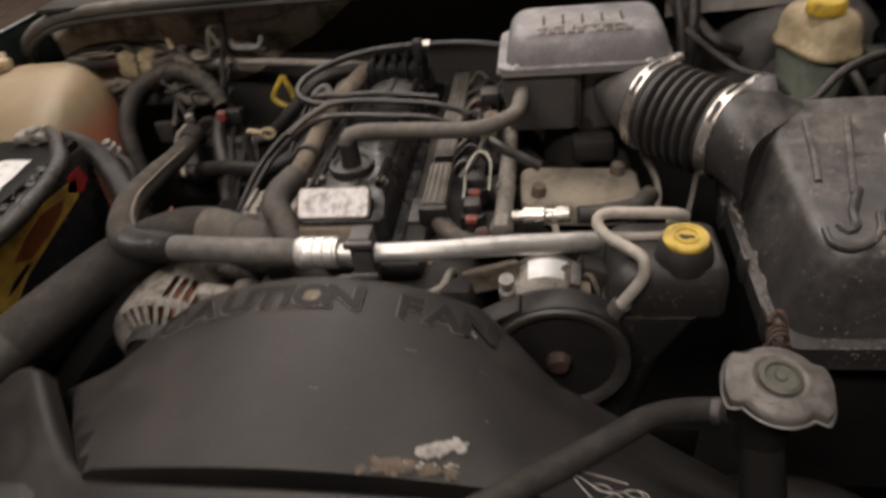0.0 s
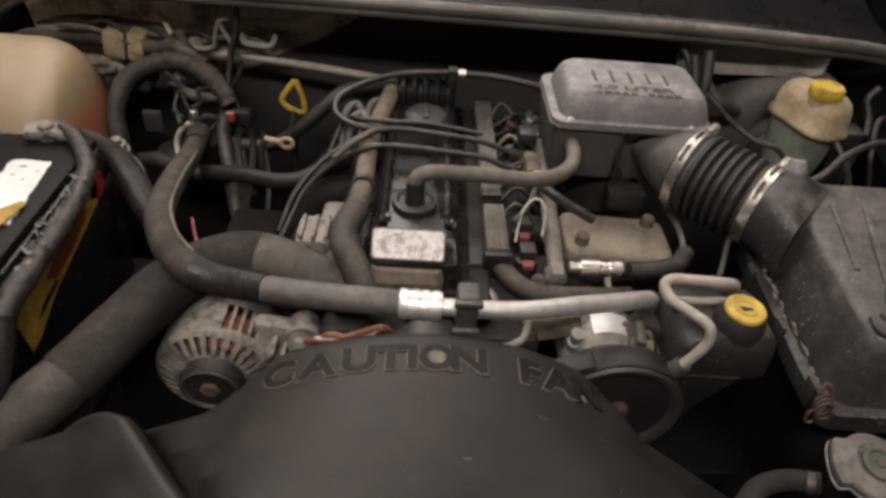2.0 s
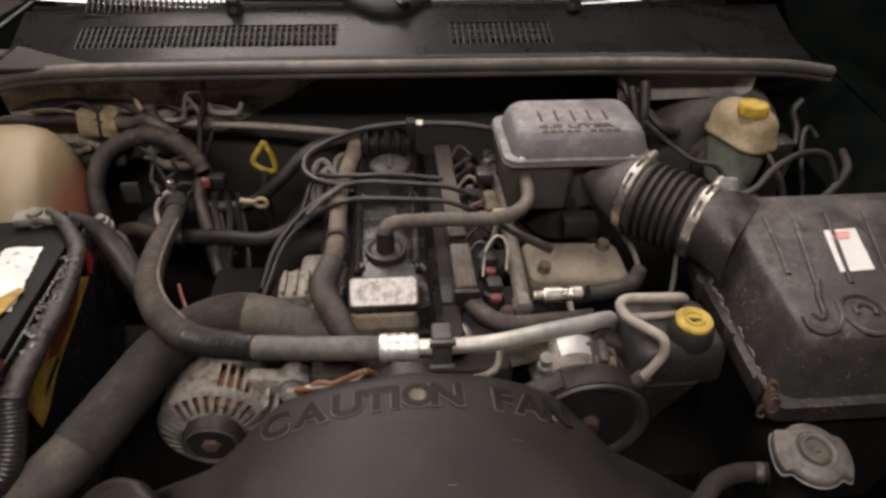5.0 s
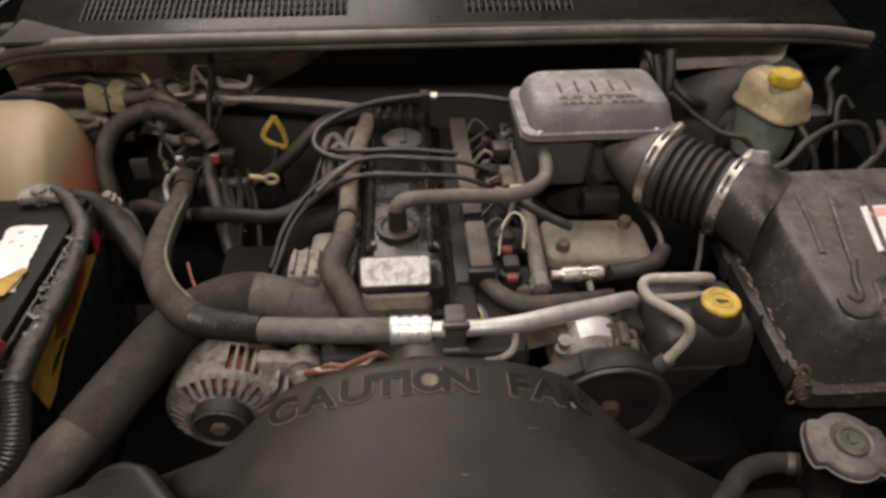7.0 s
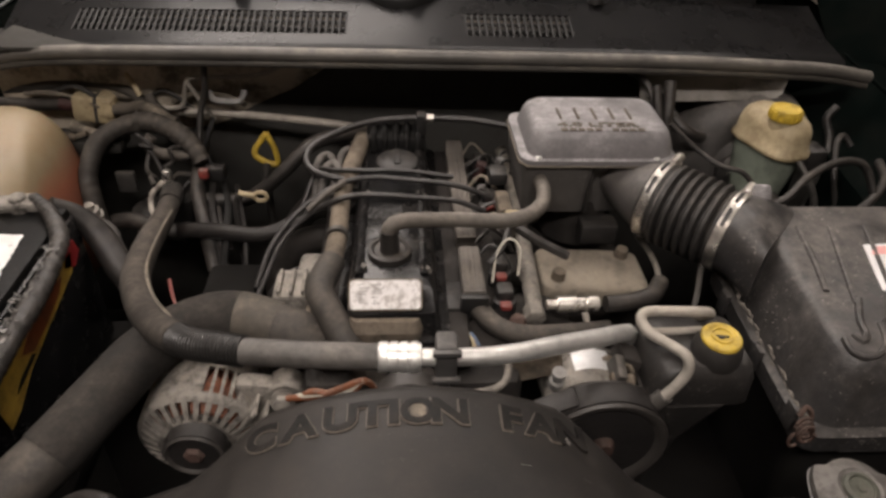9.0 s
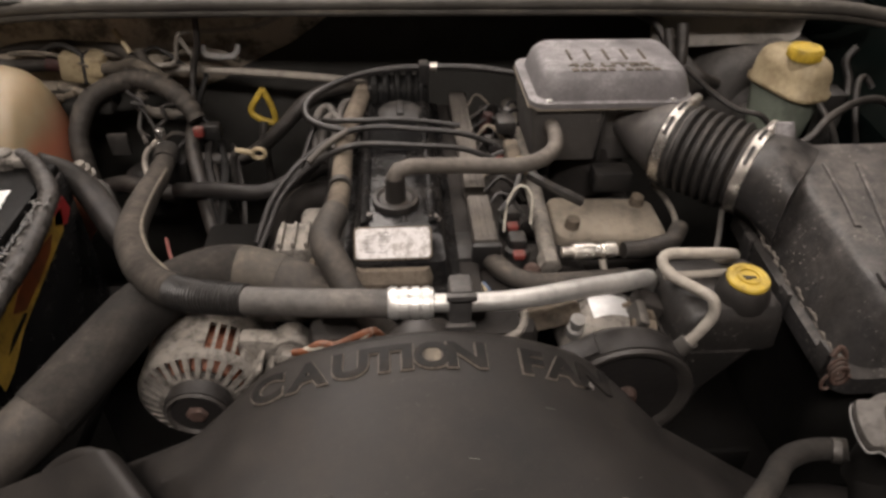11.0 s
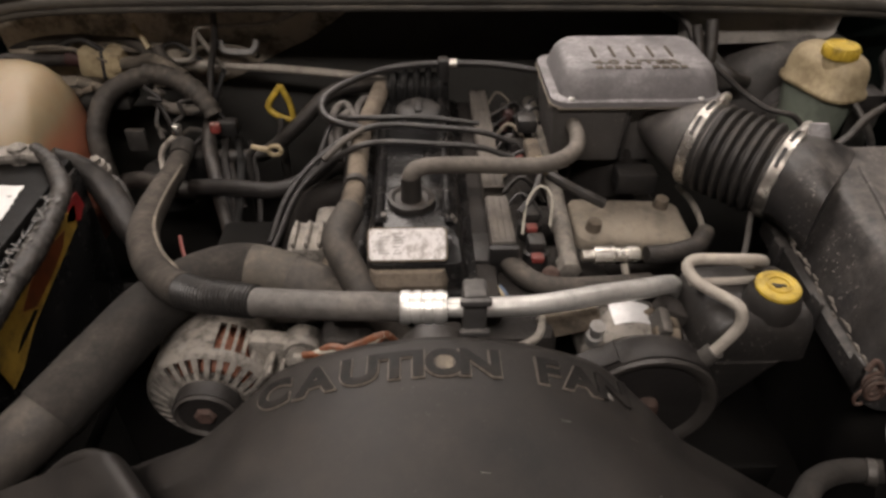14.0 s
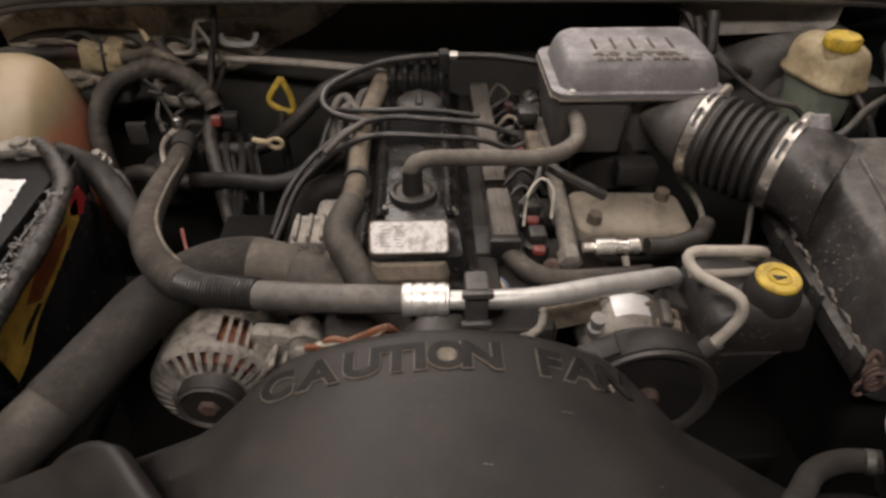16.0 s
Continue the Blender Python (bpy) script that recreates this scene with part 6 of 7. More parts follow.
# ---- brake side ----
def brake_side():
    t = thing("brake_reservoir", "cream and greenish plastic brake fluid reservoir with yellow cap", "brake reservoir")
    up = []
    for z, hx, hy, c in ((0.955, 0.031, 0.053, 0.024), (0.959, 0.0350, 0.058, 0.026), (0.965, 0.0350, 0.058, 0.026), (0.968, 0.0320, 0.054, 0.024), (0.985, 0.0315, 0.053, 0.024), (0.996, 0.0300, 0.051, 0.024), (1.004, 0.0265, 0.047, 0.022), (1.009, 0.0210, 0.041, 0.018), (1.0105, 0.0150, 0.034, 0.012)):
        up.append(rounded(0.539, 0.922, hx, hy, z, c, 6, 20))
    part("upper_half", rings_mesh(up), CREAM, t, "cream yellowed upper half", sharp=60)
    part("lower_half", rings_mesh([rounded(x, y, hx, hy, z, 0.02, 6, 20) for z, x, y, hx, hy in ((0.880, 0.536, 0.918, 0.024, 0.036), (0.905, 0.537, 0.920, 0.027, 0.042), (0.962, 0.539, 0.922, 0.0300, 0.050))]), GREENISH, t, "clouded greenish lower half")
    part("neck", lathe((0.533, 0.899, 0.992), (0, 0, 1), [(0, 0.0165), (0.010, 0.0185), (0.020, 0.0190)], 24), CREAM, t)
    cap = part("cap", lathe((0.533, 0.899, 1.010), (0, 0, 1), [(0, 0.0205), (0.002, 0.0212), (0.013, 0.0212), (0.016, 0.020), (0.0165, 0.016), (0.015, 0.015), (0.015, 0.004)], 40), YELLOW, t, "yellow ribbed screw cap")
    for k in range(20):
        a = 2 * math.pi * k / 20
        part("grip", box(0.533 + 0.0213 * math.cos(a), 0.899 + 0.0213 * math.sin(a), 1.017, 0.003, 0.0025, 0.012, 0.0008, pose(0, 0, 0, 0, 0, math.degrees(a))), YELLOW, cap)
    m = thing("master_cylinder", "dark metal brake master cylinder and booster", "brake booster")
    part("cylinder", lathe((0.540, 0.83, 0.875), (0, 1, 0), [(0, 0.018), (0.005, 0.024), (0.14, 0.024), (0.15, 0.035), (0.16, 0.035)], 24), DARKSTEEL, m)
    part("booster", lathe((0.56, 0.985, 0.875), (0, 1, 0), [(0, 0.05), (0.012, 0.06), (0.02, 0.10), (0.045, 0.122), (0.07, 0.126), (0.12, 0.12)], 48), DUCT, m)
    part("check_valve_hose", tube([(0.40, 1.03, 0.985), (0.405, 0.99, 0.975), (0.43, 0.965, 0.955), (0.46, 0.975, 0.94)], 0.009, 12), RUBBER, m)
    hose("brake_line", "black vacuum hose arching over the air cleaner", RUBBER, [(0.44, 0.79, 0.915), (0.487, 0.768, 0.955), (0.519, 0.781, 0.983), (0.570, 0.805, 0.992), (0.610, 0.808, 0.985), (0.628, 0.79, 0.95)], 0.0052, "hose", n=12)
    hose("brake_pipe", "thin dark brake pipe behind the air cleaner", DARKSTEEL, [(0.555, 0.885, 0.965), (0.573, 0.850, 0.935), (0.588, 0.840, 0.90), (0.59, 0.84, 0.84)], 0.005, "pipe", n=10)
    hose("wing_loom", "grey taped wire loom along the inner wing", RUBBER, [(0.60, 0.77, 0.935), (0.625, 0.785, 0.948), (0.66, 0.82, 0.955), (0.69, 0.88, 0.95)], 0.0065, "cable loom", n=12)
    for pts, r in (([(0.372, 0.985, 1.02), (0.376, 0.965, 0.99), (0.380, 0.95, 0.95)], 0.007), ([(0.395, 0.99, 1.025), (0.392, 0.965, 0.985), (0.39, 0.955, 0.93)], 0.009), ([(0.33, 1.04, 1.03), (0.36, 1.0, 1.02), (0.375, 0.97, 0.99)], 0.005)):
        hose("vacuum_hose", "black rubber vacuum hose behind the intake box", RUBBER, pts, r, "hose", "vacuum hoses", n=10)
    hose("wing_hose", "black dusty hose looping beside the brake reservoir", RUBBER, [(0.640, 0.86, 0.88), (0.632, 0.885, 0.93), (0.640, 0.915, 0.962), (0.656, 0.93, 0.968), (0.668, 0.92, 0.955)], 0.0045, "hose", n=10)
    hose("wing_hose", "black taped cable on the inner wing", RUBBER, [(0.668, 0.985, 0.99), (0.655, 0.98, 0.972), (0.660, 0.965, 0.950), (0.652, 0.94, 0.93)], 0.006, "cable", n=10)
    b = thing("wing_relay", "dusty black relay on the inner wing", "relay")
    part("case", box(0.628, 0.945, 0.925, 0.030, 0.040, 0.034, 0.004), BOXGREY, b)
    part("bracket", box(0.635, 0.945, 0.86, 0.012, 0.05, 0.11, 0.003), FIREWALL, b)
    hose("coiled_lead", "thin black cable beside the brake reservoir", RUBBER, [(0.37, 0.90, 1.0), (0.41, 0.88, 0.97), (0.44, 0.86, 0.955), (0.47, 0.85, 0.95), (0.49, 0.84, 0.93)], 0.004, "cable", n=8)


brake_side()


# ---- fuel rail, wiring and small fittings ----
def top_of_engine():
    t = thing("harness_trough", "grey plastic injector harness trough with moulded ribs", "harness trough")
    for y0, y1, top in ((0.625, 0.712, 0.926), (0.735, 1.0, 0.922)):
        part("trough", box(0.071, (y0 + y1) / 2, top - 0.010, 0.026, y1 - y0, 0.020, 0.003), TROUGH, t)
        for k in range(4):
            part("moulded_rib", box(0.0615 + 0.0063 * k, (y0 + y1) / 2, top + 0.0008, 0.002, y1 - y0 - 0.008, 0.002, 0.0006), TROUGH, t)
    part("end_clip", box(0.071, 0.621, 0.912, 0.032, 0.010, 0.022, 0.003), PLASTIC, t)
    part("mount", box(0.045, 0.645, 0.895, 0.05, 0.05, 0.02, 0.004), PLASTIC, t)
    r = thing("fuel_rail", "grey metal fuel rail with fittings", "fuel rail")
    part("tube", tube([(0.143, 0.625, 0.890), (0.145, 0.66, 0.893), (0.147, 0.74, 0.900), (0.15, 0.90, 0.905), (0.15, 1.0, 0.90)], 0.0105, 16), RAIL, r)
    part("rusty_fitting", lathe((0.124, 0.622, 0.884), (-0.3, -1, 0.3), [(0, 0.009), (0.006, 0.0105), (0.012, 0.0095), (0.014, 0.006)], 12), NUT, r, "rusty brown end fitting")
    part("end_fitting", lathe((0.143, 0.617, 0.888), (0, 1, 0.1), [(0, 0.010), (0.002, 0.013), (0.018, 0.013), (0.022, 0.0105)], 6), RAIL, r)
    part("band", lathe((0.145, 0.690, 0.8945), (0, 1, 0.06), [(0, 0.0118), (0.012, 0.0118)], 18), CAST, r)
    part("quick_connector", lathe((0.155, 0.625, 0.905), (1, 0.03, 0), [(0, 0.006), (0.012, 0.006), (0.012, 0.0095), (0.034, 0.0095), (0.036, 0.0075), (0.046, 0.0075), (0.046, 0.0088), (0.060, 0.0085), (0.062, 0.006)], 20), STEEL, r)
    part("drain", tube([(0.200, 0.620, 0.897), (0.203, 0.612, 0.885), (0.206, 0.608, 0.88)], 0.004, 8), LINE, r)
    shape = None
    for x, y, z in ((0.110, 0.640, 0.895), (0.110, 0.690, 0.898), (0.112, 0.835, 0.905), (0.110, 0.94, 0.905)):
        i = thing("fuel_injector", "black fuel injector with a red clip", "fuel injector", "injectors")
        part("barrel", lathe((x, y, z - 0.045), (0, 0.15, 1), [(0, 0.011), (0.025, 0.011), (0.028, 0.014), (0.045, 0.014), (0.048, 0.009)], 16), PLASTIC, i)
        part("clip", box(x, y - 0.006, z + 0.001, 0.014, 0.012, 0.008, 0.003), RED, i)
        part("connector", box(x, y + 0.012, z + 0.006, 0.020, 0.022, 0.018, 0.004), PLASTIC, i)
    p = thing("intake_manifold", "tan dusty cast aluminium intake manifold plate", "intake manifold")
    m = pose(0.232, 0.716, 0.884, 4, 4, 2)
    bm = rings_mesh([rounded(0, 0, hx, hy, z, 0.014) for z, hx, hy in ((-0.03, 0.068, 0.036), (-0.004, 0.070, 0.039), (0.0, 0.069, 0.038), (0.004, 0.064, 0.033))])
    part("plate", bm, PLATE, p).matrix_basis = m
    for x, y in ((0.045, 0.024), (-0.05, -0.022)):
        part("boss", lathe((x, y, 0.004), (0, 0, 1), [(0, 0.009), (0.012, 0.008), (0.014, 0.005)], 14), DUSTALU, p).matrix_basis = m
    part("plenum", box(0.23, 0.80, 0.80, 0.16, 0.22, 0.08, 0.02), BLOCK, p)
    part("throttle_body", lathe((0.24, 0.85, 0.86), (0, 0, 1), [(0, 0.05), (0.06, 0.046), (0.07, 0.046)], 28), BLOCK, p)
    part("sensor", box(0.25, 0.775, 0.905, 0.05, 0.03, 0.03, 0.005), PLASTIC, p)
    # ignition and vacuum lines across the engine
    hose("ignition_lead", "dusty black ignition lead crossing the valve cover", WIREGREY, [(-0.188, 0.690, 0.880), (-0.172, 0.737, 0.910), (-0.139, 0.769, 0.940), (-0.091, 0.790, 0.965), (-0.052, 0.803, 0.968), (0.003, 0.802, 0.965), (0.057, 0.799, 0.960), (0.10, 0.798, 0.945)], 0.0037, "ignition lead", "ignition leads", n=10)
    hose("ignition_lead", "dusty black ignition lead crossing the valve cover", WIREGREY, [(-0.192, 0.665, 0.865), (-0.178, 0.700, 0.885), (-0.160, 0.745, 0.912), (-0.125, 0.762, 0.940), (-0.083, 0.757, 0.966), (-0.051, 0.763, 0.967), (0.002, 0.761, 0.965), (0.054, 0.761, 0.960), (0.095, 0.760, 0.945)], 0.0037, "ignition lead", "ignition leads", n=10)
    hose("ignition_lead", "dusty black ignition lead curling behind the pipe", WIREGREY, [(-0.150, 0.80, 0.90), (-0.125, 0.845, 0.950), (-0.095, 0.825, 0.966), (-0.060, 0.818, 0.970), (-0.011, 0.818, 0.970), (0.058, 0.816, 0.962)], 0.0034, "ignition lead", "ignition leads", n=10)
    hose("pale_lead", "pale grey worn section of lead over the pipe", BREATHER, [(-0.128, 0.760, 0.946), (-0.105, 0.778, 0.960), (-0.082, 0.792, 0.969)], 0.0040, "lead", n=10)
    hose("throttle_cable", "black sheathed throttle cable looping to the intake box", WIREGREY, [(-0.085, 0.812, 0.960), (-0.115, 0.818, 0.964), (-0.135, 0.840, 0.967), (-0.134, 0.872, 0.973), (-0.108, 0.895, 0.981), (-0.068, 0.917, 0.987), (-0.024, 0.928, 0.990), (0.037, 0.933, 0.990), (0.096, 0.926, 0.990), (0.150, 0.915, 0.985)], 0.0045, "cable", n=10)
    c = thing("cable_clip", "black cable clip with a pale ferrule", "clip")
    part("clip", box(0.018, 0.932, 0.982, 0.014, 0.02, 0.032, 0.003), PLASTIC, c)
    part("ferrule", lathe((0.026, 0.9325, 0.990), (1, 0, 0), [(0, 0.0066), (0.01, 0.0066)], 14), STEEL, c)
    part("clip_post", box(0.018, 0.945, 0.945, 0.010, 0.01, 0.05, 0.002), PLASTIC, c)
    hose("heater_hose", "dusty black heater hose rising behind the engine", RUBBER, [(-0.32, 0.935, 0.852), (-0.28, 0.93, 0.853), (-0.239, 0.930, 0.858), (-0.190, 0.930, 0.898), (-0.142, 0.945, 0.940), (-0.10, 0.965, 0.945), (-0.06, 1.0, 0.93)], 0.0105, "hose", "heater hoses", n=14)
    hose("heater_hose", "dusty black heater hose low on the firewall side", BELT, [(-0.33, 0.87, 0.84), (-0.27, 0.845, 0.855), (-0.206, 0.826, 0.862), (-0.162, 0.836, 0.875), (-0.125, 0.86, 0.90)], 0.0115, "hose", "heater hoses", n=14)
    for k, (x, y) in enumerate(((-0.105, 0.86), (-0.115, 0.885), (-0.085, 0.90))):
        hose("spark_boot", "grey dusty looped ignition boot", PALEHOSE, [(x - 0.012, y - 0.05, 0.915), (x - 0.012, y - 0.01, 0.945), (x, y + 0.012, 0.95), (x + 0.012, y - 0.01, 0.945), (x + 0.012, y - 0.05, 0.92)], 0.0055, "ignition boot", "boots", n=10)
    hose("harness", "black tape-wrapped harness curving off the trough", PALERUB, [(0.069, 0.650, 0.908), (0.074, 0.628, 0.903), (0.094, 0.601, 0.896), (0.126, 0.592, 0.890), (0.182, 0.602, 0.885), (0.23, 0.615, 0.88)], (0.012, 0.011, 0.007), "cable loom", n=12)
    hose("fuel_hose", "black rubber fuel hose from the connector", RUBBER, [(0.225, 0.628, 0.903), (0.253, 0.632, 0.901), (0.286, 0.645, 0.90), (0.305, 0.67, 0.90)], (0.0095, 0.011, 0.0105), "hose", n=14)
    hose("vacuum_line", "thin grey vacuum line beside the manifold", RAIL, [(0.318, 0.690, 0.865), (0.322, 0.720, 0.878), (0.316, 0.745, 0.890), (0.31, 0.78, 0.89)], 0.004, "line", n=8)
    hose("vacuum_line", "black vacuum line over the manifold", RUBBER, [(0.130, 0.715, 0.95), (0.150, 0.694, 0.947), (0.170, 0.682, 0.942), (0.186, 0.678, 0.935)], 0.006, "line", n=8)
    hose("strut_line", "grey thin rod beside the air cleaner", DARKSTEEL, [(0.328, 0.615, 0.86), (0.342, 0.645, 0.895), (0.350, 0.668, 0.915), (0.358, 0.69, 0.935)], 0.0034, "rod", n=8)
    hose("pale_wire", "pale green injector wire loop", WIREWHITE, [(0.098, 0.672, 0.90), (0.103, 0.690, 0.93), (0.118, 0.700, 0.945), (0.130, 0.690, 0.938), (0.128, 0.672, 0.91)], 0.0016, "wire", n=8)
    s = thing("white_clip", "off-white plastic connector beside the breather hose", "connector")
    part("clip", box(0.126, 0.735, 0.950, 0.018, 0.020, 0.016, 0.003), CREAM, s)
    part("lead", tube([(0.122, 0.725, 0.945), (0.112, 0.70, 0.935), (0.095, 0.685, 0.92)], 0.004, 8), WIREGREY, s)
    for pts, m in (([(0.064, 0.592, 0.893), (0.069, 0.586, 0.890), (0.073, 0.580, 0.884)], DULLBLUE), ([(0.056, 0.597, 0.895), (0.066, 0.585, 0.89), (0.07, 0.575, 0.88)], CREAM)):
        hose("sensor_wire", "thin coloured sensor wire behind the pipe", m, pts, 0.003, "wire", "sensor wires", n=8)
    idl = thing("idler_pulley", "dark idler pulley behind the refrigerant pipe", "pulley")
    part("wheel", lathe((-0.005, 0.505, 0.872), (0, 1, 0), [(0, 0.01), (0.0, 0.03), (0.003, 0.034), (0.022, 0.034), (0.025, 0.03)], 32), PULLEY, idl)
    part("arm", box(0.0, 0.535, 0.86, 0.05, 0.03, 0.06, 0.008), BLOCK, idl)
    sb = thing("sensor_bracket", "rust-brown sensor bracket on the injectors", "bracket")
    part("bracket", box(0.124, 0.795, 0.930, 0.018, 0.05, 0.02, 0.004), DUSTALU, sb)
    part("head", box(0.122, 0.850, 0.945, 0.026, 0.03, 0.02, 0.005), PLASTIC, sb)
    for x, y, z, r, h, m in ((0.100, 0.905, 0.925, 0.008, 0.03, MAROON), (0.128, 0.880, 0.925, 0.010, 0.035, PALERUB), (0.108, 0.865, 0.915, 0.008, 0.028, PLASTIC), (0.132, 0.915, 0.930, 0.007, 0.026, LINEGREY)):
        i = thing("sensor_plug", "small dusty sensor plug beside the fuel rail", "plug", "sensor plugs")
        part("body", lathe((x, y, z - 0.02), (random.uniform(-0.3, 0.3), random.uniform(-0.4, 0.1), 1), [(0, r * 0.8), (h * 0.4, r * 0.8), (h * 0.45, r), (h * 0.9, r), (h, r * 0.6)], 12), m, i)
        part("tail", tube([(x, y, z + h - 0.03), (x + 0.006, y + 0.008, z + h - 0.016), (x + 0.02, y + 0.016, z + h - 0.02), (x + 0.022, y + 0.02, z - 0.01)], 0.0025, 6), WIREGREY, i)
    for k in range(9):
        x, y = 0.09 + 0.006 * (k % 4), 0.70 + 0.032 * k
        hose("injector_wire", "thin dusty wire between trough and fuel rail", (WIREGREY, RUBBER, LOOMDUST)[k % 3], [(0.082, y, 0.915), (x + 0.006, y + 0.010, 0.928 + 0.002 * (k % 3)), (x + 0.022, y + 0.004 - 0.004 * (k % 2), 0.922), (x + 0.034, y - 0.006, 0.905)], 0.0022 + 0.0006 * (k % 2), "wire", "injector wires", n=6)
    # dipsticks
    d = thing("transmission_dipstick", "yellow triangular dipstick handle", "dipstick")
    part("handle", tube([(-0.219, 1.005, 0.928), (-0.240, 1.0, 0.897), (-0.225, 0.998, 0.882), (-0.207, 1.0, 0.877), (-0.208, 1.003, 0.900), (-0.219, 1.005, 0.928)], 0.0048, 10), YELLOW, d)
    part("tube", tube([(-0.222, 0.998, 0.880), (-0.225, 0.99, 0.84), (-0.22, 0.98, 0.70)], 0.007, 10), DARKSTEEL, d)
    o = thing("oil_dipstick", "tan ring-shaped oil dipstick handle", "dipstick")
    part("ring", tube([(-0.213 + 0.009 * math.cos(radians(a)), 0.885, 0.888 + 0.007 * math.sin(radians(a))) for a in range(0, 361, 30)], 0.0032, 8, 0.003), CREAM, o)
    part("stem", tube([(-0.221, 0.885, 0.889), (-0.244, 0.885, 0.894)], 0.004, 8), CREAM, o)
    part("tube", tube([(-0.240, 0.885, 0.893), (-0.252, 0.89, 0.86), (-0.25, 0.88, 0.70)], 0.005, 8), DARKSTEEL, o)
    # wiring by the firewall
    k = thing("wire_connector", "cream plastic multi-plug connector on the wire loom", "connector")
    part("shell", box(-0.508, 1.070, 0.940, 0.036, 0.030, 0.042, 0.005, pose(0, 0, 0, 0, 8, 0)), CREAM, k)
    part("shell_end", box(-0.474, 1.070, 0.939, 0.028, 0.034, 0.046, 0.005, pose(0, 0, 0, 0, 8, 0)), CREAM, k)
    part("gasket", box(-0.4895, 1.069, 0.939, 0.005, 0.030, 0.044, 0.001, pose(0, 0, 0, 0, 8, 0)), INK, k)
    part("latch", box(-0.468, 1.051, 0.944, 0.014, 0.006, 0.026, 0.001), CREAM, k)
    part("tape", tube([(-0.548, 1.075, 0.943), (-0.522, 1.072, 0.941)], 0.011, 12), MAROON, k)
    for pts, m, r, words in (
        ([(-0.70, 1.09, 0.915), (-0.65, 1.085, 0.937), (-0.60, 1.08, 0.938), (-0.545, 1.075, 0.940)], RUBBER, (0.007, 0.009, 0.010, 0.009), "dusty black wire loom along the firewall"),
        ([(-0.64, 1.095, 0.955), (-0.58, 1.09, 0.966), (-0.50, 1.09, 0.972), (-0.44, 1.075, 0.965), (-0.40, 1.04, 0.95)], PALERUB, (0.007, 0.010, 0.008, 0.010), "dusty grey taped loom under the seal"),
        ([(-0.398, 1.045, 0.972), (-0.388, 1.035, 0.955), (-0.372, 1.020, 0.945), (-0.352, 1.0, 0.925)], PALERUB, (0.007, 0.011, 0.010), "dusty taped branch of the firewall loom"),
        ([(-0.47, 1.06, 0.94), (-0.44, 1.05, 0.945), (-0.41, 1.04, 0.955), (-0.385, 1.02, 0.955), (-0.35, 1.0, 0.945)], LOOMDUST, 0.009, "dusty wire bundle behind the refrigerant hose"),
        ([(-0.42, 1.055, 0.955), (-0.405, 1.04, 0.945), (-0.395, 1.03, 0.925)], PALERUB, 0.009, "dusty taped stub of wire loom"),
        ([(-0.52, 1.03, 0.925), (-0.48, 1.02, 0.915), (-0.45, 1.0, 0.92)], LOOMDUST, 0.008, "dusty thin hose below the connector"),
        ([(-0.299, 1.02, 1.035), (-0.305, 1.02, 0.99), (-0.316, 1.015, 0.955), (-0.322, 0.99, 0.90)], RUBBER, 0.005, "black cable dropping from the cowl"),
        ([(-0.320, 0.985, 0.89), (-0.318, 0.94, 0.87), (-0.301, 0.885, 0.836), (-0.276, 0.820, 0.801)], RUBBER, 0.011, "black taped loom running down past the engine"),
        ([(-0.30, 0.965, 0.875), (-0.29, 0.92, 0.845), (-0.262, 0.85, 0.815)], RUBBER, 0.007, "black wire bundle beside the loom")):
        hose("firewall_loom", words, m, pts, r, "cable loom", "looms", n=12)
    for k in range(9):
        x, y, z = random.uniform(-0.40, -0.29), random.uniform(0.955, 1.01), random.uniform(0.885, 0.955)
        pts = [(x, y, z)]
        for q in range(4):
            x, y, z = x + random.uniform(-0.022, 0.030), y + random.uniform(-0.03, 0.008), z + random.uniform(-0.035, 0.012)
            pts.append((x, y, z))
        hose("tangled_wire", "dusty wire in the tangle by the firewall", (RUBBER, BELT, GRILLE, PALERUB)[k % 4], pts, random.uniform(0.0018, 0.0042), "wire", "tangled wires", n=8)
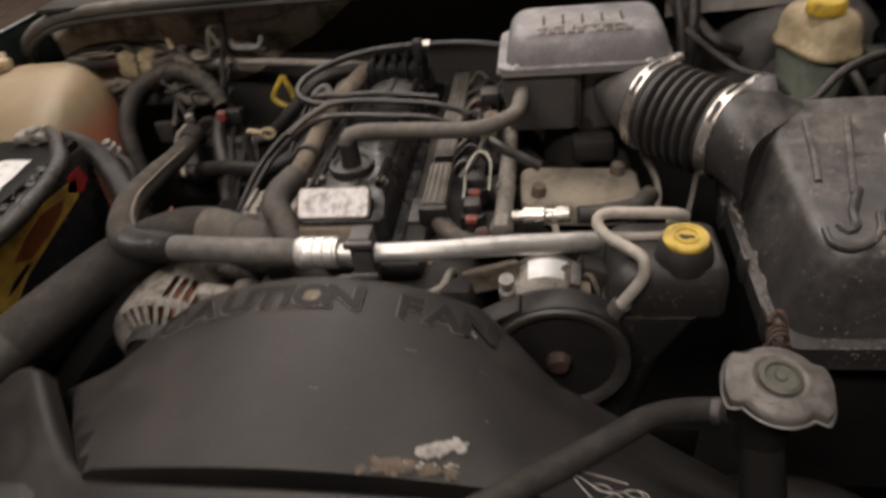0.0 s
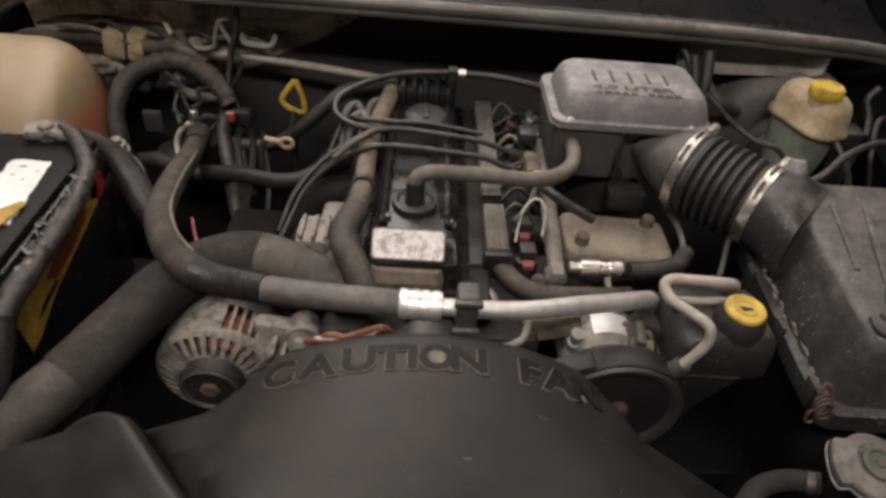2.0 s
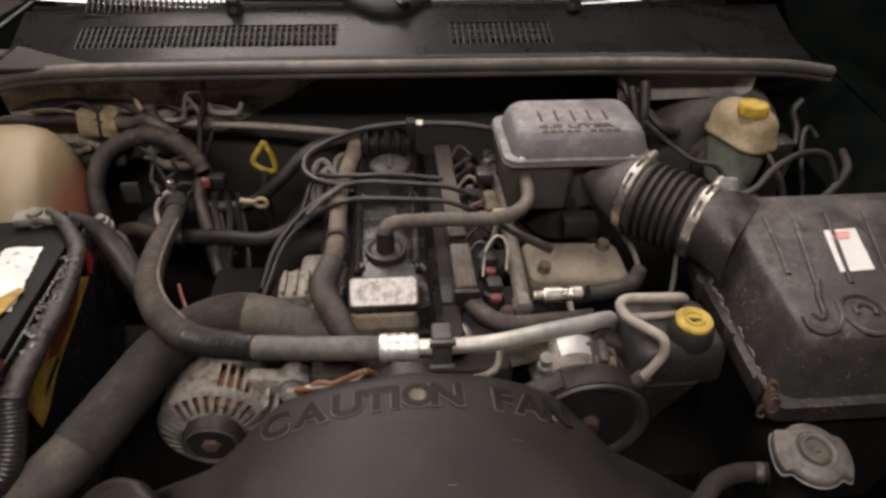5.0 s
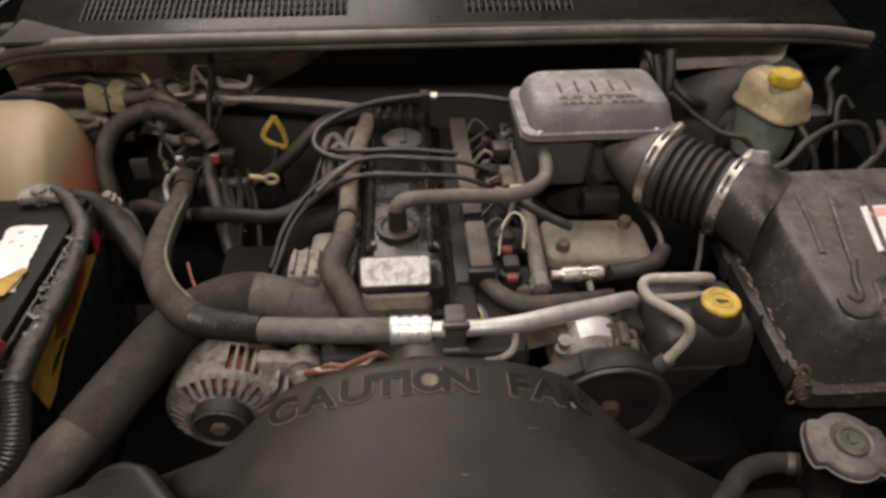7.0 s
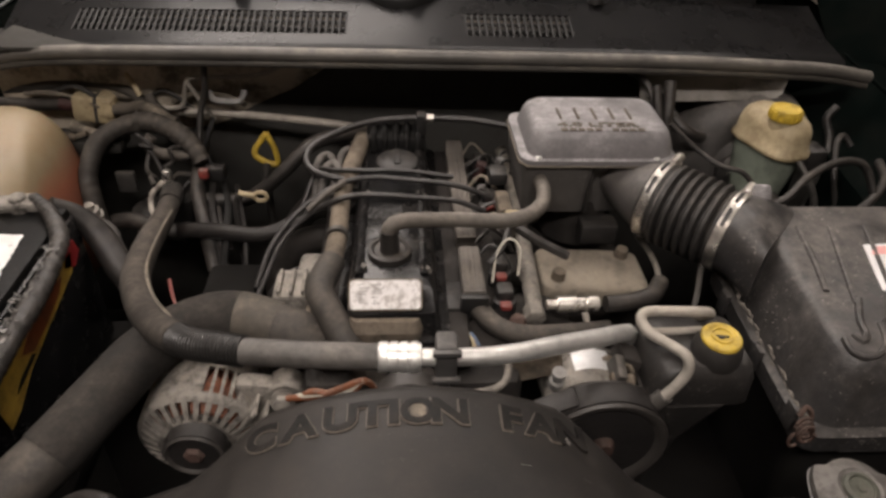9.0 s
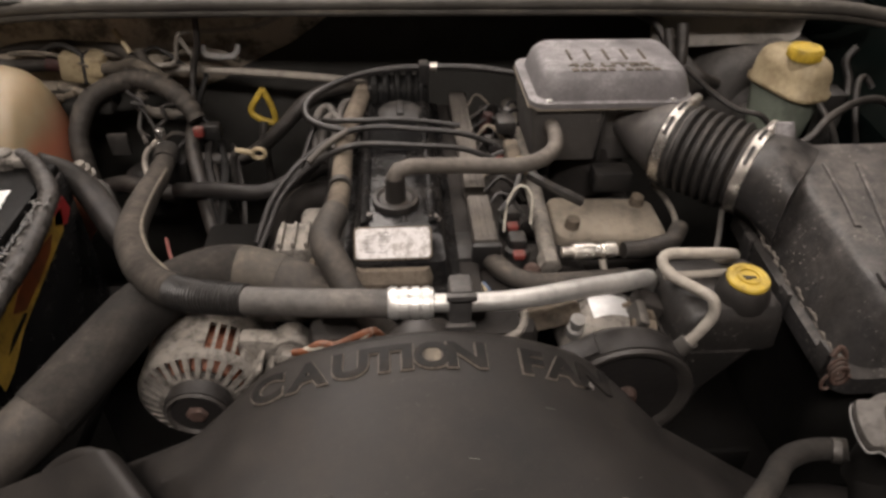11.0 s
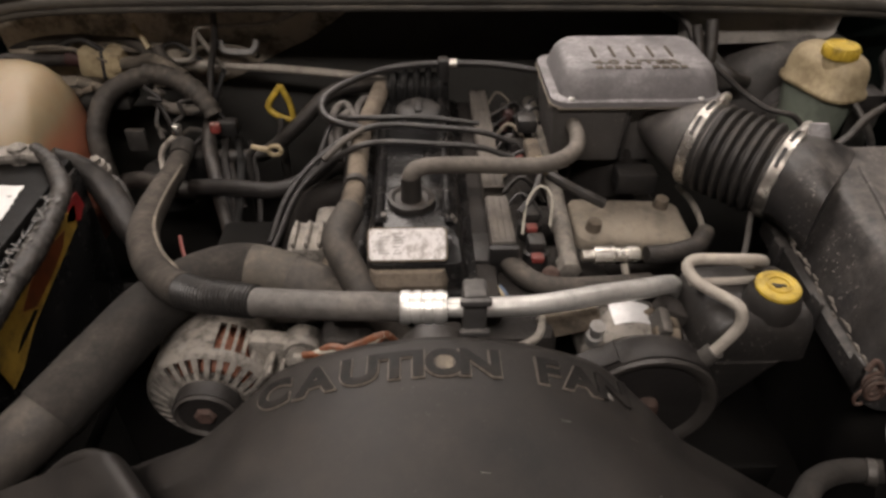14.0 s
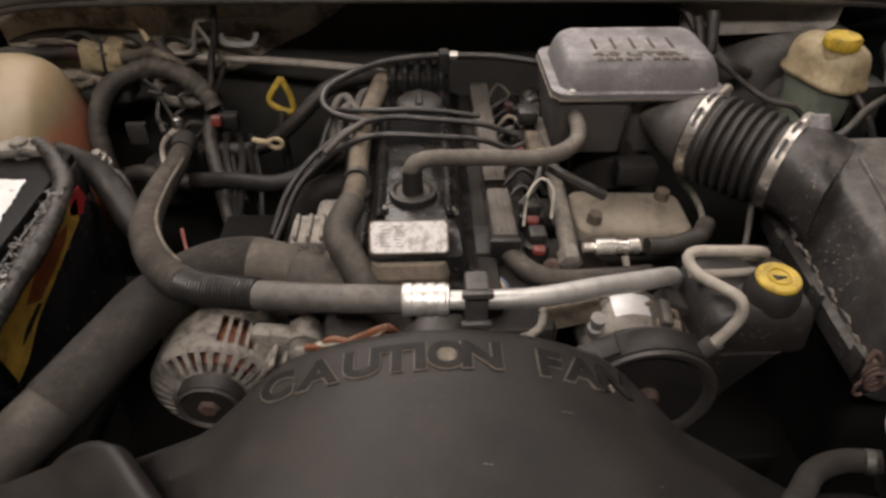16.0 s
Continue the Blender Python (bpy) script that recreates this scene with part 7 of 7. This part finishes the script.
    for k in range(4):
        x = -0.312 + 0.016 * k
        hose("side_loom_wire", "dark taped wire running down beside the engine", (GRILLE, BELT)[k % 2], [(x, 0.955, 0.875 - 0.004 * k), (x + random.uniform(-0.01, 0.015), 0.915, 0.855), (x + random.uniform(0.0, 0.03), 0.87, 0.835 + random.uniform(-0.01, 0.01)), (x + random.uniform(0.01, 0.05), 0.81, 0.80)], random.uniform(0.003, 0.0075), "wire", "side looms", n=8)
    for k in range(6):
        x = -0.60 + 0.045 * k
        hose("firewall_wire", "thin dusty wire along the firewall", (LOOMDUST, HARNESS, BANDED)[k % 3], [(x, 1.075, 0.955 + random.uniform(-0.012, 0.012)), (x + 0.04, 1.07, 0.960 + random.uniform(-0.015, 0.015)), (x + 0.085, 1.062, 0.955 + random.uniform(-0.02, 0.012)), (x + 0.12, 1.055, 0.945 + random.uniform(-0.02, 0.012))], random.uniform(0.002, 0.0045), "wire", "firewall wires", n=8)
    hose("cable_tie_tail", "pale plastic cable tie tail sticking up", CREAM, [(-0.432, 1.06, 1.0), (-0.424, 1.058, 0.988), (-0.413, 1.05, 0.968)], 0.004, "cable tie", n=6)
    for x in (-0.535, -0.512, -0.494):
        tagged(part("flaked_bracket", box(x, 1.0, 0.925 + random.uniform(-0.003, 0.003), 0.018, 0.012, 0.008, 0.003, pose(0, 0, 0, random.uniform(-20, 20), random.uniform(-25, 25), 0)), DUSTALU), "flaking tan bracket edge near the bottle", "bracket", "flaked brackets")
    tagged(part("bracket_ledge", box(-0.50, 1.02, 0.905, 0.12, 0.05, 0.02, 0.005), FIREWALL), "dark metal bracket ledge beside the bottle", "bracket")
    q = thing("red_plug", "dull red connector on the firewall loom", "connector")
    part("plug", box(-0.303, 0.935, 0.897, 0.015, 0.012, 0.016, 0.004), RED, q)
    part("body", box(-0.290, 0.950, 0.890, 0.030, 0.020, 0.024, 0.005), PLASTIC, q)
    w = thing("relay_box", "dark plastic relay box low behind the hoses", "relay box")
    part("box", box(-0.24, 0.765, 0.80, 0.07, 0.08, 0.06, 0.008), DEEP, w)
    part("base", box(-0.24, 0.765, 0.62, 0.05, 0.06, 0.32, 0.008), FIREWALL, w)
    hose("bracket_rod", "bent grey steel bracket rod behind the shroud", RAIL, [(0.045, 0.50, 0.898), (0.075, 0.503, 0.899), (0.092, 0.512, 0.902), (0.098, 0.53, 0.905), (0.099, 0.545, 0.89)], 0.004, "rod", n=8)


top_of_engine()
